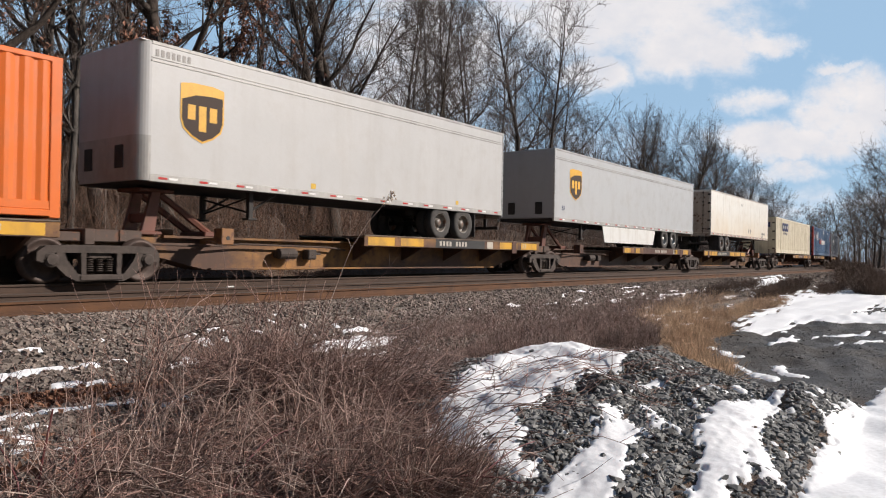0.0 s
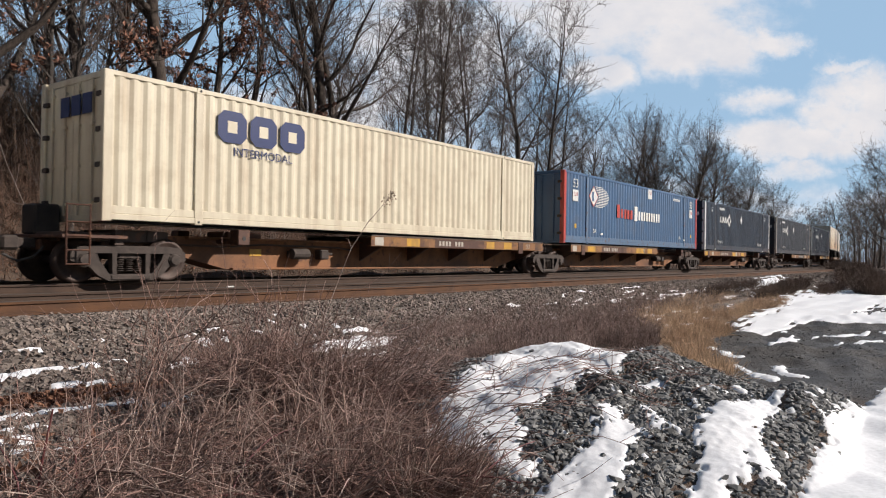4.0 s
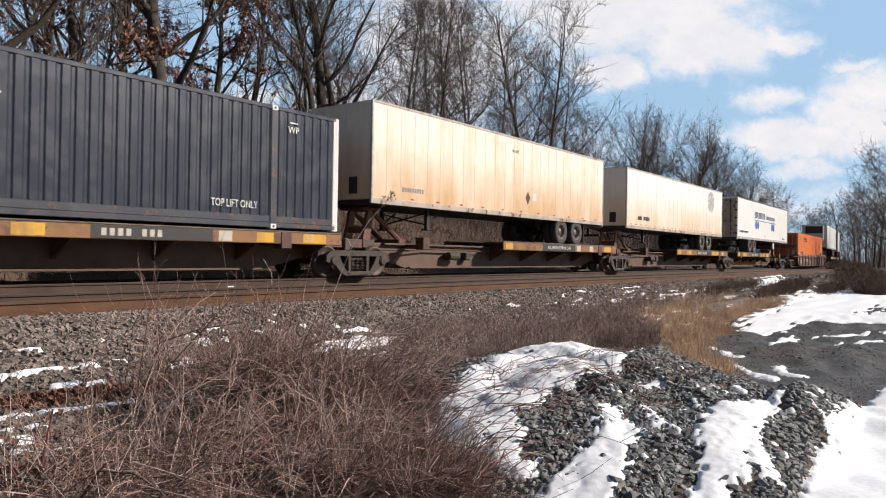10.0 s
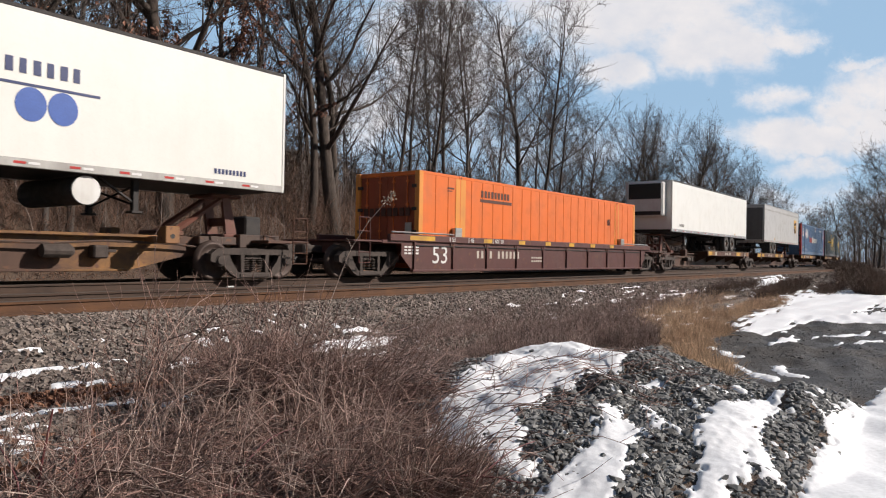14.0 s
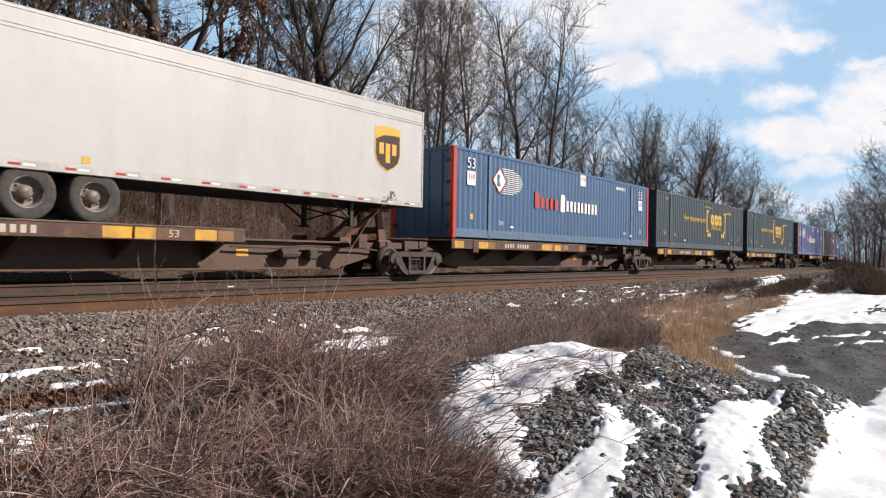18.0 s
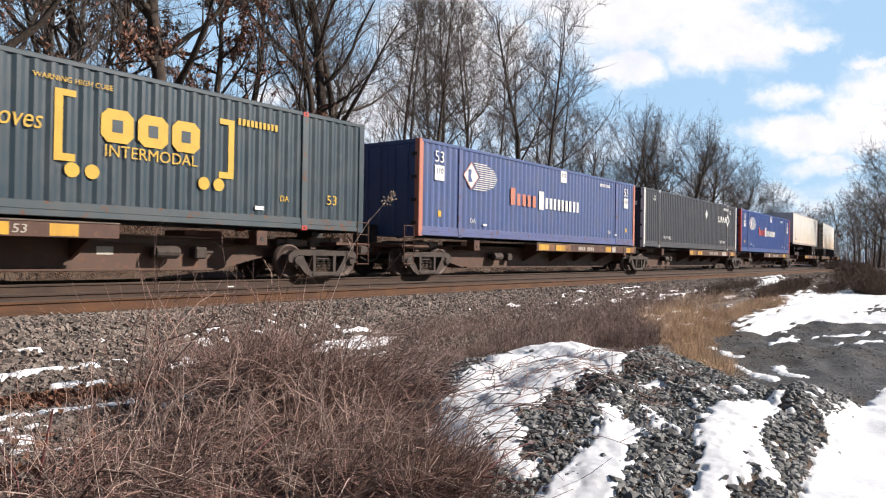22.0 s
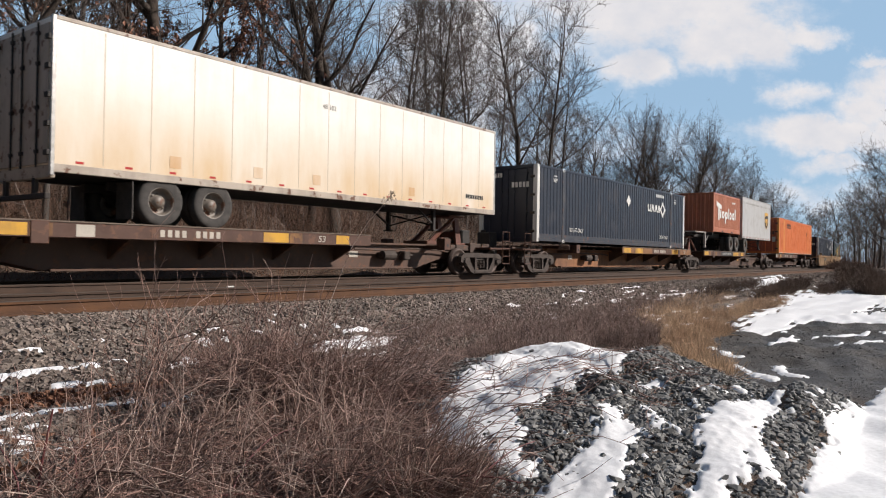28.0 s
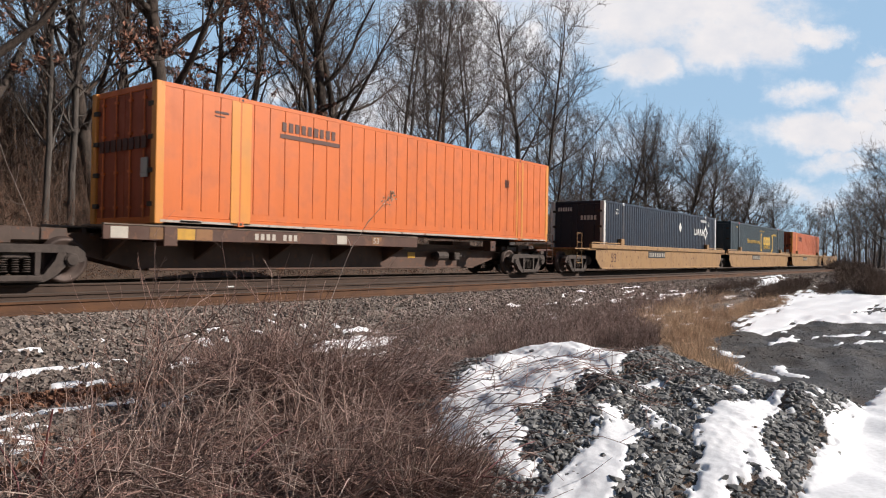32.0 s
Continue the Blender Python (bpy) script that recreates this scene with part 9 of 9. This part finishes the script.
# wordmark as plain white bars, with the long stroke over the first
flat_poly(c, M["white_letter"], [(-2.4, 1.62), (-1.35, 1.46), (-1.35, 1.72), (-2.4, 1.92)], name="wordmark_bar")
for a, w, z0, z1 in ((-2.05, 0.27, 0.78, 1.60), (-1.66, 0.24, 0.90, 1.40), (-0.60, 0.20, 0.62, 1.36), (0.13, 0.20, 0.92, 1.58), (1.62, 0.20, 0.92, 1.62)):
    bars(c, M["white_letter"], a, z0, 1, w, z1 - z0, 0, name="wordmark_bar")
for a, w in ((-1.28, 0.58), (-0.47, 0.50), (0.42, 0.50), (1.00, 0.54)):
    ring = [(a + w / 2 + w / 2 * math.cos(q * 0.3927), 1.14 + 0.245 * math.sin(q * 0.3927)) for q in range(16)]
    e = flat_poly(c, M["white_letter"], ring, name="wordmark_round")
    part("wordmark_gap", Shape().prism([(a + w / 2 + w * 0.2 * math.cos(q * 0.524), 1.14 + 0.10 * math.sin(q * 0.524)) for q in range(12)], 1, NEARY - 0.012, NEARY - 0.0085), M["terracotta"], e)
bars(c, M["white_letter"], 1.0, 1.95, 8, 0.06, 0.10, 0.04, name="number_plate_mark")
van = trailer(433.1, 441.42, "R", "trailer_grey", "short light grey pup trailer with shield emblem", (434.2,), band=True, doors="roll", door_m="door_dark", tape=0.8, legs=439.2, top=4.95, bottom=2.12)
shield(van, side_mark(van, 440.05), 2.45, 1.06, NEARY - 0.004)
c_orange = orange_box(444.4, "orange_red", "bright orange 53-foot container with narrow upright seams", corr=0.44)
bars(c_orange, M["post_grey"], -7.95, 0.035, 1, 15.9, 0.05, 0, name="bottom_strip")
# the wells behind
navy_box(465.5, "navy", "post_white", 4.0, True)
MOVERS[-1] = (MOVERS[-1][0], MOVERS[-1][1], 0.25)
green_box(484.8, GREEN)
MOVERS[-1] = (MOVERS[-1][0], MOVERS[-1][1], 0.25)
orange_box(504.6, "orange_dull", "faded orange 53-foot container riding in a well car", base=0.25)
stone_pile()


# ------------------------------------------------------------------ what moves
def motions():
    for ob, s, z in MOVERS:
        walk(ob, [(t, track_pose(s - SPEED * t, z)) for t in range(33)])
    # the clouds drift slowly across
    walk(cloud_sheet, [(t, CLOUD_BASE @ Matrix.Translation((6.4 * t, 0, 1.2 * t))) for t in (0.0, 8.0, 16.0, 24.0, 32.0)])


motions()
